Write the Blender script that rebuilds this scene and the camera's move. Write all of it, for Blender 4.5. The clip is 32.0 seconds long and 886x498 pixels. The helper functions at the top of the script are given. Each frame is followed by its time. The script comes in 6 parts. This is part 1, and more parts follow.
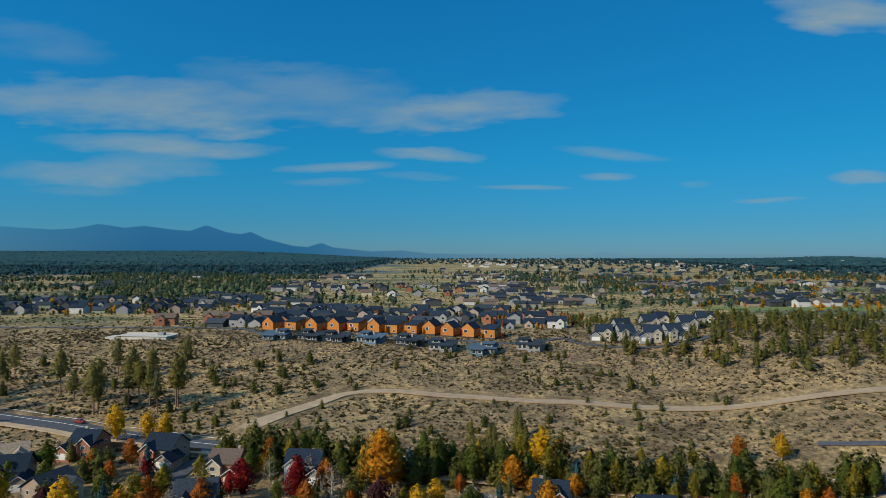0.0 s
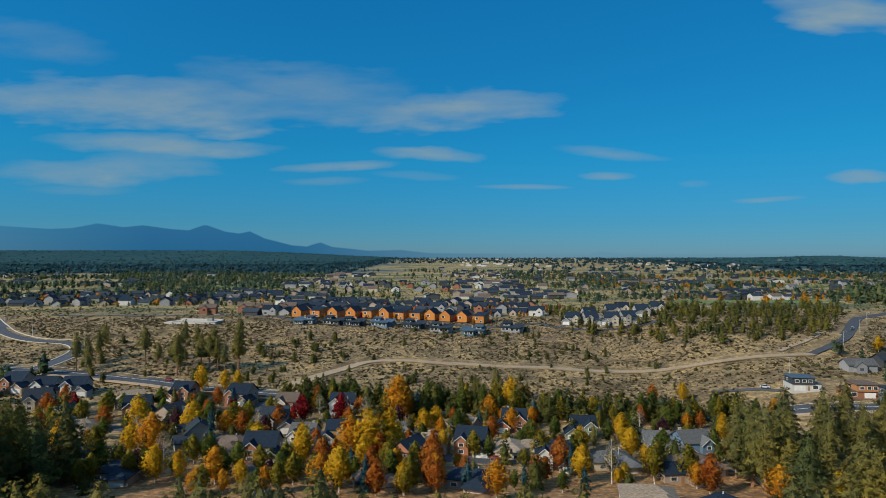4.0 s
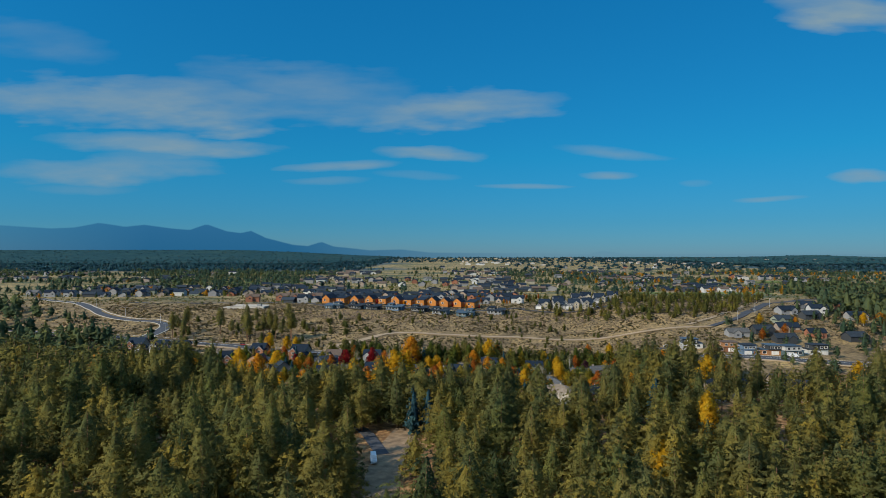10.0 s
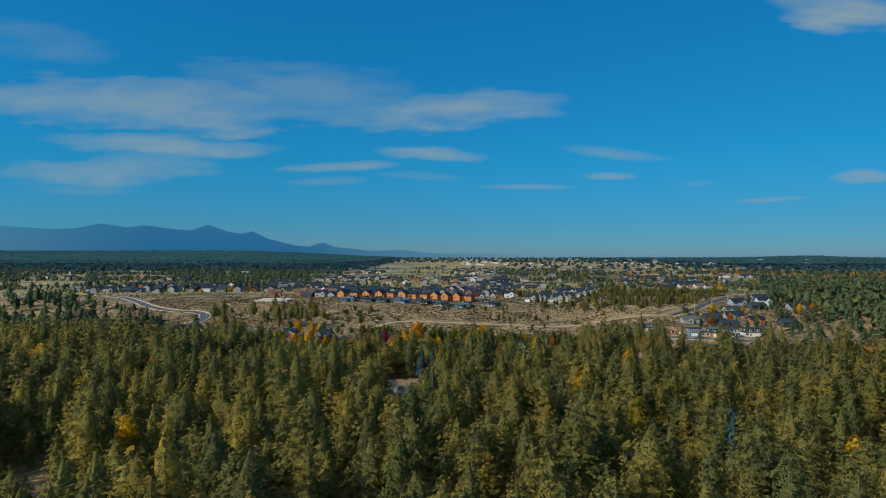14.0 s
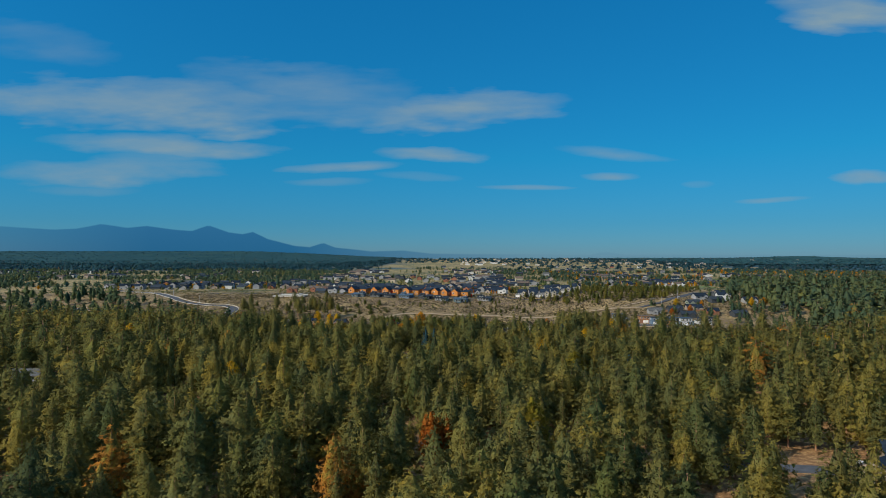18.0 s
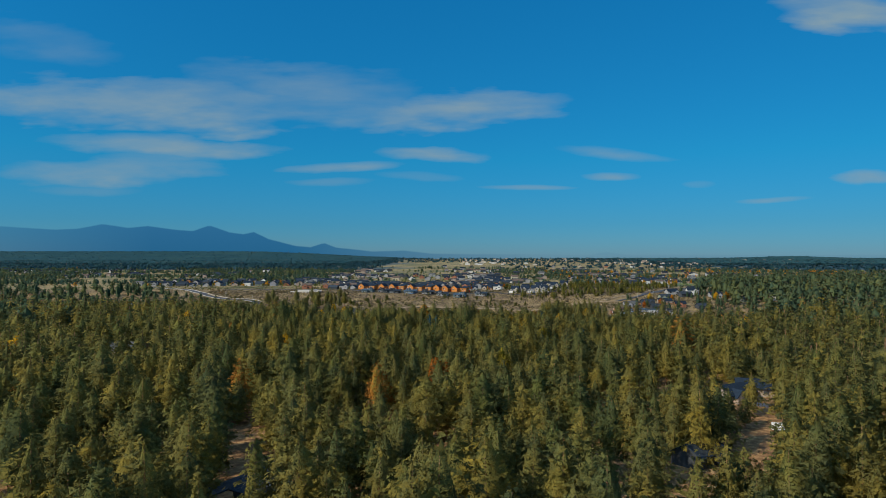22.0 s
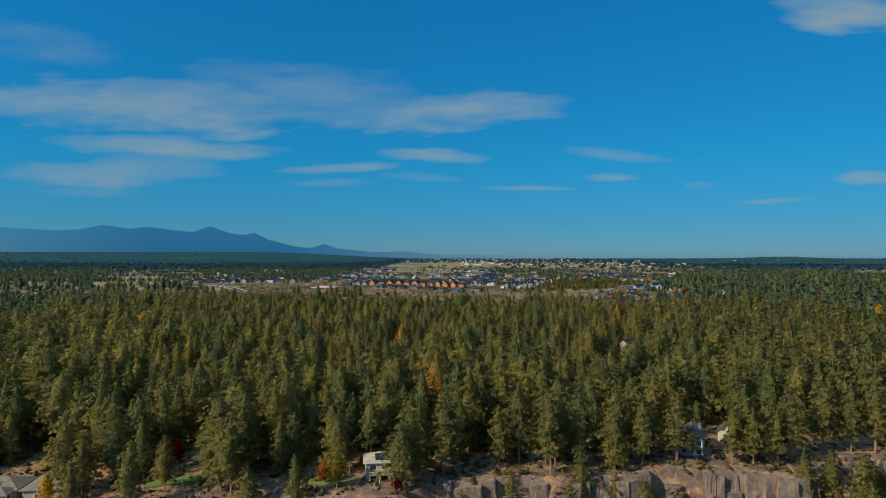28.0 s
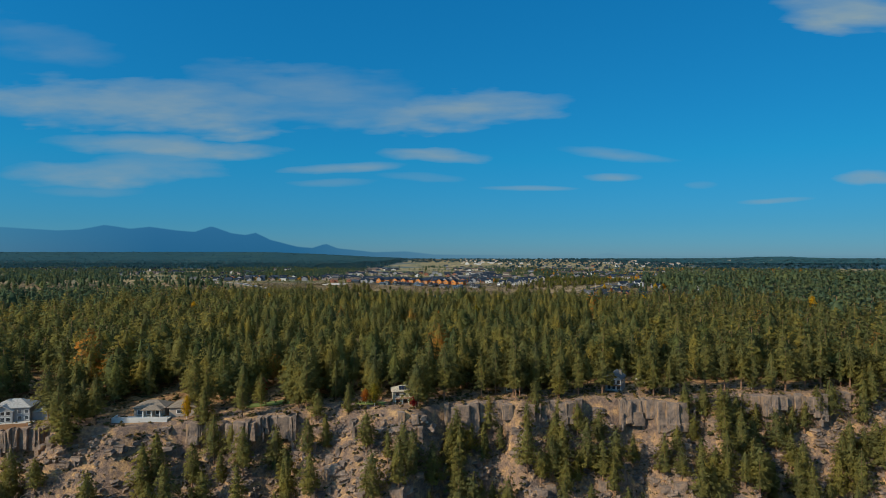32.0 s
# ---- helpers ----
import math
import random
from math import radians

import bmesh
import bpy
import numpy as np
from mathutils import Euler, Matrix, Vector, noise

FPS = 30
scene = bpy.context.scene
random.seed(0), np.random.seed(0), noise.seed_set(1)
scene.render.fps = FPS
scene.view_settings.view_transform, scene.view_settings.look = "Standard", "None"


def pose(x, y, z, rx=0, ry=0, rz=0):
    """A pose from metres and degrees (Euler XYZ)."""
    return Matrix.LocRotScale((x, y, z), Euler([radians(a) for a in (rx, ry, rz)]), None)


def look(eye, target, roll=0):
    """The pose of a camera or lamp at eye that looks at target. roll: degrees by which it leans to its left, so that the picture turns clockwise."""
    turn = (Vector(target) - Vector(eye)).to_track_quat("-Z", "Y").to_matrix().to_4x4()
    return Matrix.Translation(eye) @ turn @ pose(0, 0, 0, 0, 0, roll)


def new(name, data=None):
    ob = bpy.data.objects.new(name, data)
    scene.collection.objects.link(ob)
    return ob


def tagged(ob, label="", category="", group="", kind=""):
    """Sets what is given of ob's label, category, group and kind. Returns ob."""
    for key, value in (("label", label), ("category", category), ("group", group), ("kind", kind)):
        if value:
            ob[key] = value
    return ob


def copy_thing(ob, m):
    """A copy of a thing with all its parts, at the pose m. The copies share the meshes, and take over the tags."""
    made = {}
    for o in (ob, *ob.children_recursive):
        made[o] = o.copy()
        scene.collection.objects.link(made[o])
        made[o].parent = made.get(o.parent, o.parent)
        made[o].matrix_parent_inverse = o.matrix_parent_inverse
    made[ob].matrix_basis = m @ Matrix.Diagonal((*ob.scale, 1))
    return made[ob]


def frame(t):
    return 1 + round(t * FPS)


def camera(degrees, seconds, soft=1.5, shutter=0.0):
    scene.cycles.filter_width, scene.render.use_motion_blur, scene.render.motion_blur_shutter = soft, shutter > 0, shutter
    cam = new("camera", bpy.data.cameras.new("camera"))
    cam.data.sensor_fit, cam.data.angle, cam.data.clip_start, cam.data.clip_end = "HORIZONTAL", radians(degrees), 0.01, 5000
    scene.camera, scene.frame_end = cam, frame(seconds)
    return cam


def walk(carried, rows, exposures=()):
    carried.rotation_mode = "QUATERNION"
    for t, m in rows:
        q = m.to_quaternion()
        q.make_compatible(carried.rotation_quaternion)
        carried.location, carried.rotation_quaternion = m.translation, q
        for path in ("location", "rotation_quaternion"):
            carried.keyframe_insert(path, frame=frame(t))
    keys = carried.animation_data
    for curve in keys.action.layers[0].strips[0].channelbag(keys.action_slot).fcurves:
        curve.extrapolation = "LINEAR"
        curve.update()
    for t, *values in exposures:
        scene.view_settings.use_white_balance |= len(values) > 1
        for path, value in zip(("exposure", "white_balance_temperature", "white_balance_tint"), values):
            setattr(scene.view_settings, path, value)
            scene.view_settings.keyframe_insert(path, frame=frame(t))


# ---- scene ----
cam = camera(70, 32.0, soft=0.66)
PATH = [
    (0, pose(0.00, -0.00, 58.00, 90.614, 0, -0.000)),
    (2, pose(0.20, -44.01, 58.19, 90.593, 0, -0.055)),
    (4, pose(0.49, -88.02, 58.28, 90.567, 0, -0.090)),
    (6, pose(0.92, -132.02, 58.23, 90.539, 0, -0.091)),
    (8, pose(1.50, -176.02, 58.13, 90.523, 0, -0.049)),
    (10, pose(2.09, -220.02, 57.94, 90.524, 0, 0.014)),
    (12, pose(2.48, -264.01, 57.65, 90.546, 0, 0.083)),
    (14, pose(2.78, -307.99, 57.22, 90.570, 0, 0.135)),
    (16, pose(3.31, -351.97, 56.98, 90.599, 0, 0.151)),
    (18, pose(3.79, -395.94, 56.87, 90.624, 0, 0.171)),
    (20, pose(3.98, -439.92, 56.74, 90.636, 0, 0.218)),
    (22, pose(4.17, -483.92, 56.47, 90.629, 0, 0.248)),
    (24, pose(4.34, -527.92, 56.30, 90.646, 0, 0.263)),
    (26, pose(4.52, -571.94, 56.04, 90.672, 0, 0.270)),
    (28, pose(4.77, -615.96, 55.77, 90.695, 0, 0.287)),
    (30, pose(5.02, -659.98, 55.43, 90.700, 0, 0.336)),
    (32, pose(5.32, -704.00, 55.06, 90.695, 0, 0.397)),
]
walk(cam, PATH)

# ---- light: clear autumn day, sun from the left and behind ----
SUN_DIR = Vector((-0.70, -0.52, 0.55)).normalized()
sun = new("sun", bpy.data.lights.new("sun", "SUN"))
sun.data.energy, sun.data.angle, sun.data.color = 4.8, radians(0.53), (1.0, 0.89, 0.70)
sun.matrix_world = look(SUN_DIR * 900, (0, 0, 0))

world = bpy.data.worlds.new("sky")
scene.world = world
world.use_nodes = True
W = world.node_tree
W.nodes.clear()


def wnode(kind, **inputs):
    n = W.nodes.new(kind)
    for key, value in inputs.items():
        n.inputs[int(key[1:])].default_value = value
    return n


def wmath(op, a, b=None, c=None, clamp=False):
    n = W.nodes.new("ShaderNodeMath")
    n.operation, n.use_clamp = op, clamp
    for i, v in enumerate((a, b, c)):
        if v is None:
            continue
        if isinstance(v, (int, float)):
            n.inputs[i].default_value = v
        else:
            W.links.new(v, n.inputs[i])
    return n.outputs[0]


def wmix(fac, a, b, blend="MIX"):
    n = W.nodes.new("ShaderNodeMix")
    n.data_type, n.blend_type = "RGBA", blend
    for i, v in ((0, fac), (6, a), (7, b)):
        if isinstance(v, (int, float, tuple)):
            n.inputs[i].default_value = v
        else:
            W.links.new(v, n.inputs[i])
    return n.outputs[2]


def make_sky():
    sky = W.nodes.new("ShaderNodeTexSky")
    sky.sky_type, sky.sun_disc = "NISHITA", False
    sky.sun_elevation = math.asin(SUN_DIR.z)
    sky.sun_rotation = math.atan2(SUN_DIR.x, SUN_DIR.y)
    sky.altitude, sky.air_density, sky.dust_density, sky.ozone_density = 1100, 1.0, 0.3, 3.0
    at = W.nodes.new("ShaderNodeTexCoord")
    xyz = W.nodes.new("ShaderNodeSeparateXYZ")
    W.links.new(at.outputs["Generated"], xyz.inputs[0])
    # deep blue in view, duller towards the horizon; unseen top brightened to fill shadows
    band = W.nodes.new("ShaderNodeValToRGB")
    be = band.color_ramp.elements
    while len(be) < 6:
        be.new(0.5)
    for e, (p, c) in zip(be, ((0.0, (0.17, 0.36, 0.62)), (0.05, (0.115, 0.42, 0.66)), (0.15, (0.06, 0.61, 0.83)), (0.38, (0.055, 0.84, 1.16)), (0.55, (1.9, 2.5, 2.3)), (1.0, (3.0, 3.3, 2.9)))):
        e.position, e.color = p, (*c, 1)
    W.links.new(wmath("MAXIMUM", xyz.outputs[2], 0.0), band.inputs[0])
    tint = wmix(1.0, sky.outputs[0], band.outputs[0], "MULTIPLY")
    # dimmed towards the right, so the sky looks even from the camera
    side = wmath("SUBTRACT", 1.02, wmath("MULTIPLY", xyz.outputs[0], 0.24))
    tint = wmix(1.0, tint, wmath("MULTIPLY", side, 1.0), "MULTIPLY")
    ahead = wmath("MAXIMUM", xyz.outputs[1], 0.02)
    u, v = wmath("DIVIDE", xyz.outputs[0], ahead), wmath("DIVIDE", xyz.outputs[2], ahead)
    front = wmath("GREATER_THAN", xyz.outputs[1], 0.05)
    # streaky noise for the cirrus
    flat = W.nodes.new("ShaderNodeCombineXYZ")
    W.links.new(wmath("MULTIPLY", u, 3.6), flat.inputs[0])
    W.links.new(wmath("MULTIPLY", v, 15.0), flat.inputs[1])
    streak = wnode("ShaderNodeTexNoise", i2=1.3, i3=4.0, i4=0.5)
    W.links.new(flat.outputs[0], streak.inputs["Vector"])
    fine = wnode("ShaderNodeTexNoise", i2=3.2, i3=4.0, i4=0.55)
    W.links.new(flat.outputs[0], fine.inputs["Vector"])
    wob = wmath("SUBTRACT", streak.outputs[0], 0.5)
    wob2 = wmath("SUBTRACT", fine.outputs[0], 0.5)
    # clouds: azimuth and height as tangents, half widths, density, tilt
    clouds = (
        (-0.50, 0.240, 0.36, 0.044, 0.95, -0.03), (-0.22, 0.262, 0.20, 0.046, 0.5, -0.12), (-0.20, 0.228, 0.30, 0.024, 0.55, -0.02),
        (0.02, 0.230, 0.19, 0.031, 1.0, 0.07), (0.10, 0.238, 0.075, 0.014, 0.55, 0.0),
        (-0.45, 0.175, 0.20, 0.021, 0.9, -0.03), (-0.53, 0.134, 0.20, 0.024, 0.8, 0.02), (-0.47, 0.153, 0.13, 0.016, 0.45, 0.06),
        (-0.025, 0.160, 0.095, 0.013, 1.0, -0.03), (-0.165, 0.141, 0.11, 0.008, 0.75, 0.03),
        (-0.18, 0.118, 0.075, 0.008, 0.35, 0.0), (-0.04, 0.126, 0.075, 0.008, 0.28, -0.05),
        (0.27, 0.163, 0.10, 0.011, 0.42, -0.08), (0.26, 0.127, 0.05, 0.007, 0.6, 0.0))
    more = (
        (0.13, 0.108, 0.085, 0.005, 0.7, 0.0), (0.52, 0.089, 0.065, 0.005, 0.55, 0.03),
        (0.66, 0.126, 0.055, 0.013, 0.95, 0.0), (0.645, 0.388, 0.13, 0.040, 1.0, -0.10),
        (0.40, 0.113, 0.03, 0.006, 0.35, 0.0), (-0.64, 0.345, 0.13, 0.040, 0.22, -0.2),
        (-0.57, 0.105, 0.09, 0.009, 0.25, 0.0), (-0.03, 0.203, 0.07, 0.008, 0.25, 0.0))
    total = None
    for cx, cy, rx, ry, dens, tilt in clouds + more:
        du, dv = wmath("SUBTRACT", u, cx), wmath("SUBTRACT", v, cy)
        dv = wmath("SUBTRACT", dv, wmath("MULTIPLY", du, tilt))
        dv = wmath("ADD", dv, wmath("MULTIPLY", wob, ry * 2.6))
        a, b = wmath("DIVIDE", du, rx), wmath("DIVIDE", dv, ry)
        r2 = wmath("ADD", wmath("MULTIPLY", a, a), wmath("MULTIPLY", b, b))
        soft = wmath("SUBTRACT", 1.0, wmath("ADD", r2, wmath("MULTIPLY", wob2, 1.1)), clamp=True)
        soft = wmath("MULTIPLY", soft, dens * 1.05)
        total = soft if total is None else wmath("MAXIMUM", total, soft)
    total = wmath("MULTIPLY", wmath("MULTIPLY", total, front), wmath("SUBTRACT", wmath("MULTIPLY", streak.outputs[0], 1.8), 0.22, clamp=True), clamp=True)
    cloudy = wmix(total, tint, (2.35, 3.4, 4.0, 1))
    # far mountain range, too far away to shift: heights along the azimuth
    prof = W.nodes.new("ShaderNodeValToRGB")
    el = prof.color_ramp.elements
    heights = ((0.0, 0.050), (0.04, 0.047), (0.068, 0.0440), (0.095, 0.0460), (0.122, 0.0530), (0.150, 0.0470), (0.172, 0.0500), (0.205, 0.0435), (0.222, 0.0420), (0.240, 0.0505),
               (0.262, 0.0400), (0.278, 0.0370), (0.289, 0.0405), (0.305, 0.029), (0.335, 0.0185), (0.352, 0.0165), (0.366, 0.0232), (0.380, 0.0155), (0.42, 0.0095), (0.455, 0.0105), (0.485, 0.006), (0.66, 0.004), (0.675, 0.009), (0.70, 0.004), (1.0, 0.004))
    while len(el) < len(heights):
        el.new(0.5)
    for e, (p, h) in zip(el, heights):
        e.position, e.color = p, ((h - 0.0014) * 15,) * 3 + (1,)
    W.links.new(wmath("DIVIDE", wmath("ADD", u, 0.72), 1.44), prof.inputs[0])
    ridge = wmath("DIVIDE", prof.outputs[0], 15.0)
    ridge = wmath("ADD", ridge, wmath("MULTIPLY", wob2, 0.0025))
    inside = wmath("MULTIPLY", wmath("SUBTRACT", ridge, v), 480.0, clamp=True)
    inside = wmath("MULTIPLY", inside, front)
    # haze painted in: blue body, lighter upwards, both ends fading into the sky
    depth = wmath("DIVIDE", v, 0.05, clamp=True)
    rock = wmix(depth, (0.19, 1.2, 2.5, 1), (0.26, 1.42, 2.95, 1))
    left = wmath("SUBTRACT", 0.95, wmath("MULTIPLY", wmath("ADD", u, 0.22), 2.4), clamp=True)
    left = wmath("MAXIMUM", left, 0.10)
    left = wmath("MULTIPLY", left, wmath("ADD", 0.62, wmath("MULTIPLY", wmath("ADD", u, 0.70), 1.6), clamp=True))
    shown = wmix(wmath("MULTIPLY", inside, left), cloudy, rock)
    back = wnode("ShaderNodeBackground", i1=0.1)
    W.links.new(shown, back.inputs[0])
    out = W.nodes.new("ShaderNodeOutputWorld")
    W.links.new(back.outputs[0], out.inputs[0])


make_sky()


# ---- materials ----
class Mat:
    """A node material with short helpers."""

    def __init__(self, name, rough=0.8, metal=0.0):
        self.m = bpy.data.materials.new(name)
        self.m.use_nodes = True
        self.t = self.m.node_tree
        self.b = self.t.nodes["Principled BSDF"]
        self.b.inputs["Roughness"].default_value = rough
        self.b.inputs["Metallic"].default_value = metal
        self.b.inputs["Specular IOR Level"].default_value = 0.25
        self.pos = self.t.nodes.new("ShaderNodeNewGeometry").outputs["Position"]

    def put(self, node, i, v):
        if isinstance(v, (int, float, tuple)):
            node.inputs[i].default_value = v
        elif v is not None:
            self.t.links.new(v, node.inputs[i])

    def noise(self, scale, detail=4.0, rough=0.6, vec=None, squash=None):
        n = self.t.nodes.new("ShaderNodeTexNoise")
        vec = vec or self.pos
        if squash:
            mp = self.t.nodes.new("ShaderNodeVectorMath")
            mp.operation = "MULTIPLY"
            self.put(mp, 0, vec)
            mp.inputs[1].default_value = squash
            vec = mp.outputs[0]
        self.put(n, "Vector", vec)
        n.inputs["Scale"].default_value, n.inputs["Detail"].default_value, n.inputs["Roughness"].default_value = scale, detail, rough
        return n.outputs[0]

    def ramp(self, fac, *stops):
        n = self.t.nodes.new("ShaderNodeValToRGB")
        e = n.color_ramp.elements
        while len(e) < len(stops):
            e.new(0.5)
        for s, (p, col) in zip(e, stops):
            s.position, s.color = p, (*col, 1)
        self.put(n, 0, fac)
        return n.outputs[0]

    def mix(self, fac, a, b, blend="MIX"):
        n = self.t.nodes.new("ShaderNodeMix")
        n.data_type, n.blend_type = "RGBA", blend
        for i, v in ((0, fac), (6, a), (7, b)):
            if isinstance(v, tuple) and len(v) == 3:
                v = (*v, 1)
            self.put(n, i, v)
        return n.outputs[2]

    def math(self, op, a, b=0.0, clamp=False):
        n = self.t.nodes.new("ShaderNodeMath")
        n.operation, n.use_clamp = op, clamp
        self.put(n, 0, a)
        self.put(n, 1, b)
        return n.outputs[0]

    def color(self, c):
        self.put(self.b, "Base Color", (*c, 1) if isinstance(c, tuple) else c)
        return self

    def bump(self, height, strength=0.3, dist=0.05):
        n = self.t.nodes.new("ShaderNodeBump")
        n.inputs["Strength"].default_value, n.inputs["Distance"].default_value = strength, dist
        self.put(n, "Height", height)
        self.t.links.new(n.outputs[0], self.b.inputs["Normal"])
        return self

    def random(self):
        return self.t.nodes.new("ShaderNodeObjectInfo").outputs["Random"]

    def island(self):
        return self.t.nodes.new("ShaderNodeNewGeometry").outputs["Random Per Island"]


def foliage(name, dark, mid, light, tree_scale=0.09, calm=False, ragged=0.0):
    """Leaves shaded by the boughs they sit on; each plant has its own tint."""
    k = Mat(name, 0.9)
    k.b.inputs["Specular IOR Level"].default_value = 0.05
    stand = k.noise(tree_scale, 2.0, 0.5)
    base = k.ramp(stand, (0.32, dark), (0.5, mid), (0.68, light))
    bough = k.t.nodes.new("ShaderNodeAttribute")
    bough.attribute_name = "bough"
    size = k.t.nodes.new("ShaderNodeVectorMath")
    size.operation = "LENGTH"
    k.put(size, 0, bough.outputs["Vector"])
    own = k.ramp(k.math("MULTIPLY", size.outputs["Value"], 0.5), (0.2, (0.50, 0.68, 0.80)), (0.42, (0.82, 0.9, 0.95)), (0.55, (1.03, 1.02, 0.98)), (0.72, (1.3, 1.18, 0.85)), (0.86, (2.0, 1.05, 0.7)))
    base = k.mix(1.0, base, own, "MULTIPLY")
    turn = k.t.nodes.new("ShaderNodeVectorTransform")
    turn.vector_type, turn.convert_from, turn.convert_to = "NORMAL", "OBJECT", "WORLD"
    k.put(turn, 0, bough.outputs["Vector"])
    unit = k.t.nodes.new("ShaderNodeVectorMath")
    unit.operation = "NORMALIZE"
    k.put(unit, 0, turn.outputs[0])
    lo, hi = (0.85, 1.1) if calm else (0.62, 1.32)
    leaf = k.ramp(k.island(), (0.0, (0.82, 0.84, 0.88)), (1.0, (1.15, 1.13, 1.03)))
    grain = k.ramp(k.noise(4.5, 3.0, 0.75), (0.3, (lo, lo, lo)), (0.7, (hi, hi, hi * 0.95)))
    k.color(k.mix(1.0, k.mix(1.0, base, leaf, "MULTIPLY"), grain, "MULTIPLY"))
    glow = k.t.nodes.new("ShaderNodeBsdfTranslucent")
    k.put(k.b, "Normal", unit.outputs[0])
    both = k.t.nodes.new("ShaderNodeMixShader")
    both.inputs[0].default_value = 0.47
    k.t.links.new(k.b.inputs["Base Color"].links[0].from_socket, glow.inputs[0])
    k.t.links.new(k.b.outputs[0], both.inputs[1])
    k.t.links.new(glow.outputs[0], both.inputs[2])
    last = both.outputs[0]
    if ragged:
        # needles leave small holes and a frayed edge
        hole = k.t.nodes.new("ShaderNodeBsdfTransparent")
        cut = k.t.nodes.new("ShaderNodeMixShader")
        k.put(cut, 0, k.math("GREATER_THAN", k.noise(2.6, 3.0, 0.75), ragged))
        k.t.links.new(hole.outputs[0], cut.inputs[1])
        k.t.links.new(last, cut.inputs[2])
        last = cut.outputs[0]
    k.t.links.new(last, k.t.nodes["Material Output"].inputs[0])
    return k.m


def mottled(name, a, b, scale=1.0, rough=0.85, stain=0.0, bump=0.2):
    k = Mat(name, rough)
    col = k.ramp(k.noise(scale, 5.0, 0.65), (0.3, a), (0.7, b))
    tone = k.ramp(k.random(), (0.0, (0.85, 0.85, 0.85)), (1.0, (1.12, 1.12, 1.12)))
    k.color(k.mix(1.0, col, tone, "MULTIPLY"))
    k.bump(k.noise(scale * 9, 3.0, 0.6), bump, 0.05)
    return k.m


def siding(name, c, step=0.2, rough=0.7):
    """Painted lap boards: fine level lines in relief and slight weathering."""
    k = Mat(name, rough)
    sep = k.t.nodes.new("ShaderNodeSeparateXYZ")
    k.put(sep, 0, k.pos)
    lap = k.math("FRACT", k.math("DIVIDE", sep.outputs[2], step))
    wear = k.ramp(k.noise(0.6, 5.0, 0.7), (0.25, tuple(v * 0.82 for v in c)), (0.75, tuple(min(1, v * 1.1) for v in c)))
    tone = k.ramp(k.random(), (0.0, (0.9, 0.9, 0.9)), (1.0, (1.1, 1.1, 1.1)))
    k.color(k.mix(1.0, wear, tone, "MULTIPLY"))
    k.bump(lap, 0.5, 0.02)
    return k.m


def shingle(name, c):
    k = Mat(name, 0.9)
    k.b.inputs["Specular IOR Level"].default_value = 0.06
    col = k.ramp(k.noise(1.6, 5.0, 0.7), (0.3, tuple(v * 0.75 for v in c)), (0.7, tuple(v * 1.25 for v in c)))
    course = k.noise(3.0, 2.0, 0.5, squash=(0.4, 0.4, 3.0))
    col = k.mix(1.0, col, k.ramp(course, (0.35, (0.8, 0.8, 0.8)), (0.65, (1.2, 1.2, 1.2))), "MULTIPLY")
    tone = k.ramp(k.random(), (0.0, (0.8, 0.8, 0.8)), (1.0, (1.2, 1.2, 1.2)))
    k.color(k.mix(1.0, col, tone, "MULTIPLY"))
    k.bump(course, 0.4, 0.05)
    return k.m


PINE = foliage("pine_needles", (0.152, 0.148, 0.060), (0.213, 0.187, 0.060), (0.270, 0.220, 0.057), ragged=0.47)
# same pines farther off, with distance haze put into darker, bluer needles
PINE_HAZED = foliage("hazed_pine_needles", (0.098, 0.138, 0.080), (0.120, 0.150, 0.078), (0.150, 0.162, 0.070))
YOUNG_PINE = foliage("young_pine_needles", (0.135, 0.130, 0.042), (0.175, 0.160, 0.045), (0.215, 0.185, 0.045), ragged=0.42)
# far pines: blue haze of distance mixed into the needle colours
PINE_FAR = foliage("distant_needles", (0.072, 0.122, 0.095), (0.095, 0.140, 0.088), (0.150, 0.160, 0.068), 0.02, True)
PINE_HAZE = foliage("haze_blue_needles", (0.033, 0.095, 0.125), (0.038, 0.103, 0.132), (0.048, 0.113, 0.130), 0.006, True)
JUNIPER = foliage("juniper_needles", (0.092, 0.108, 0.040), (0.138, 0.138, 0.040), (0.19, 0.17, 0.045), ragged=0.42)
SPRUCE = foliage("blue_spruce_needles", (0.045, 0.10, 0.12), (0.06, 0.13, 0.15), (0.08, 0.16, 0.17))
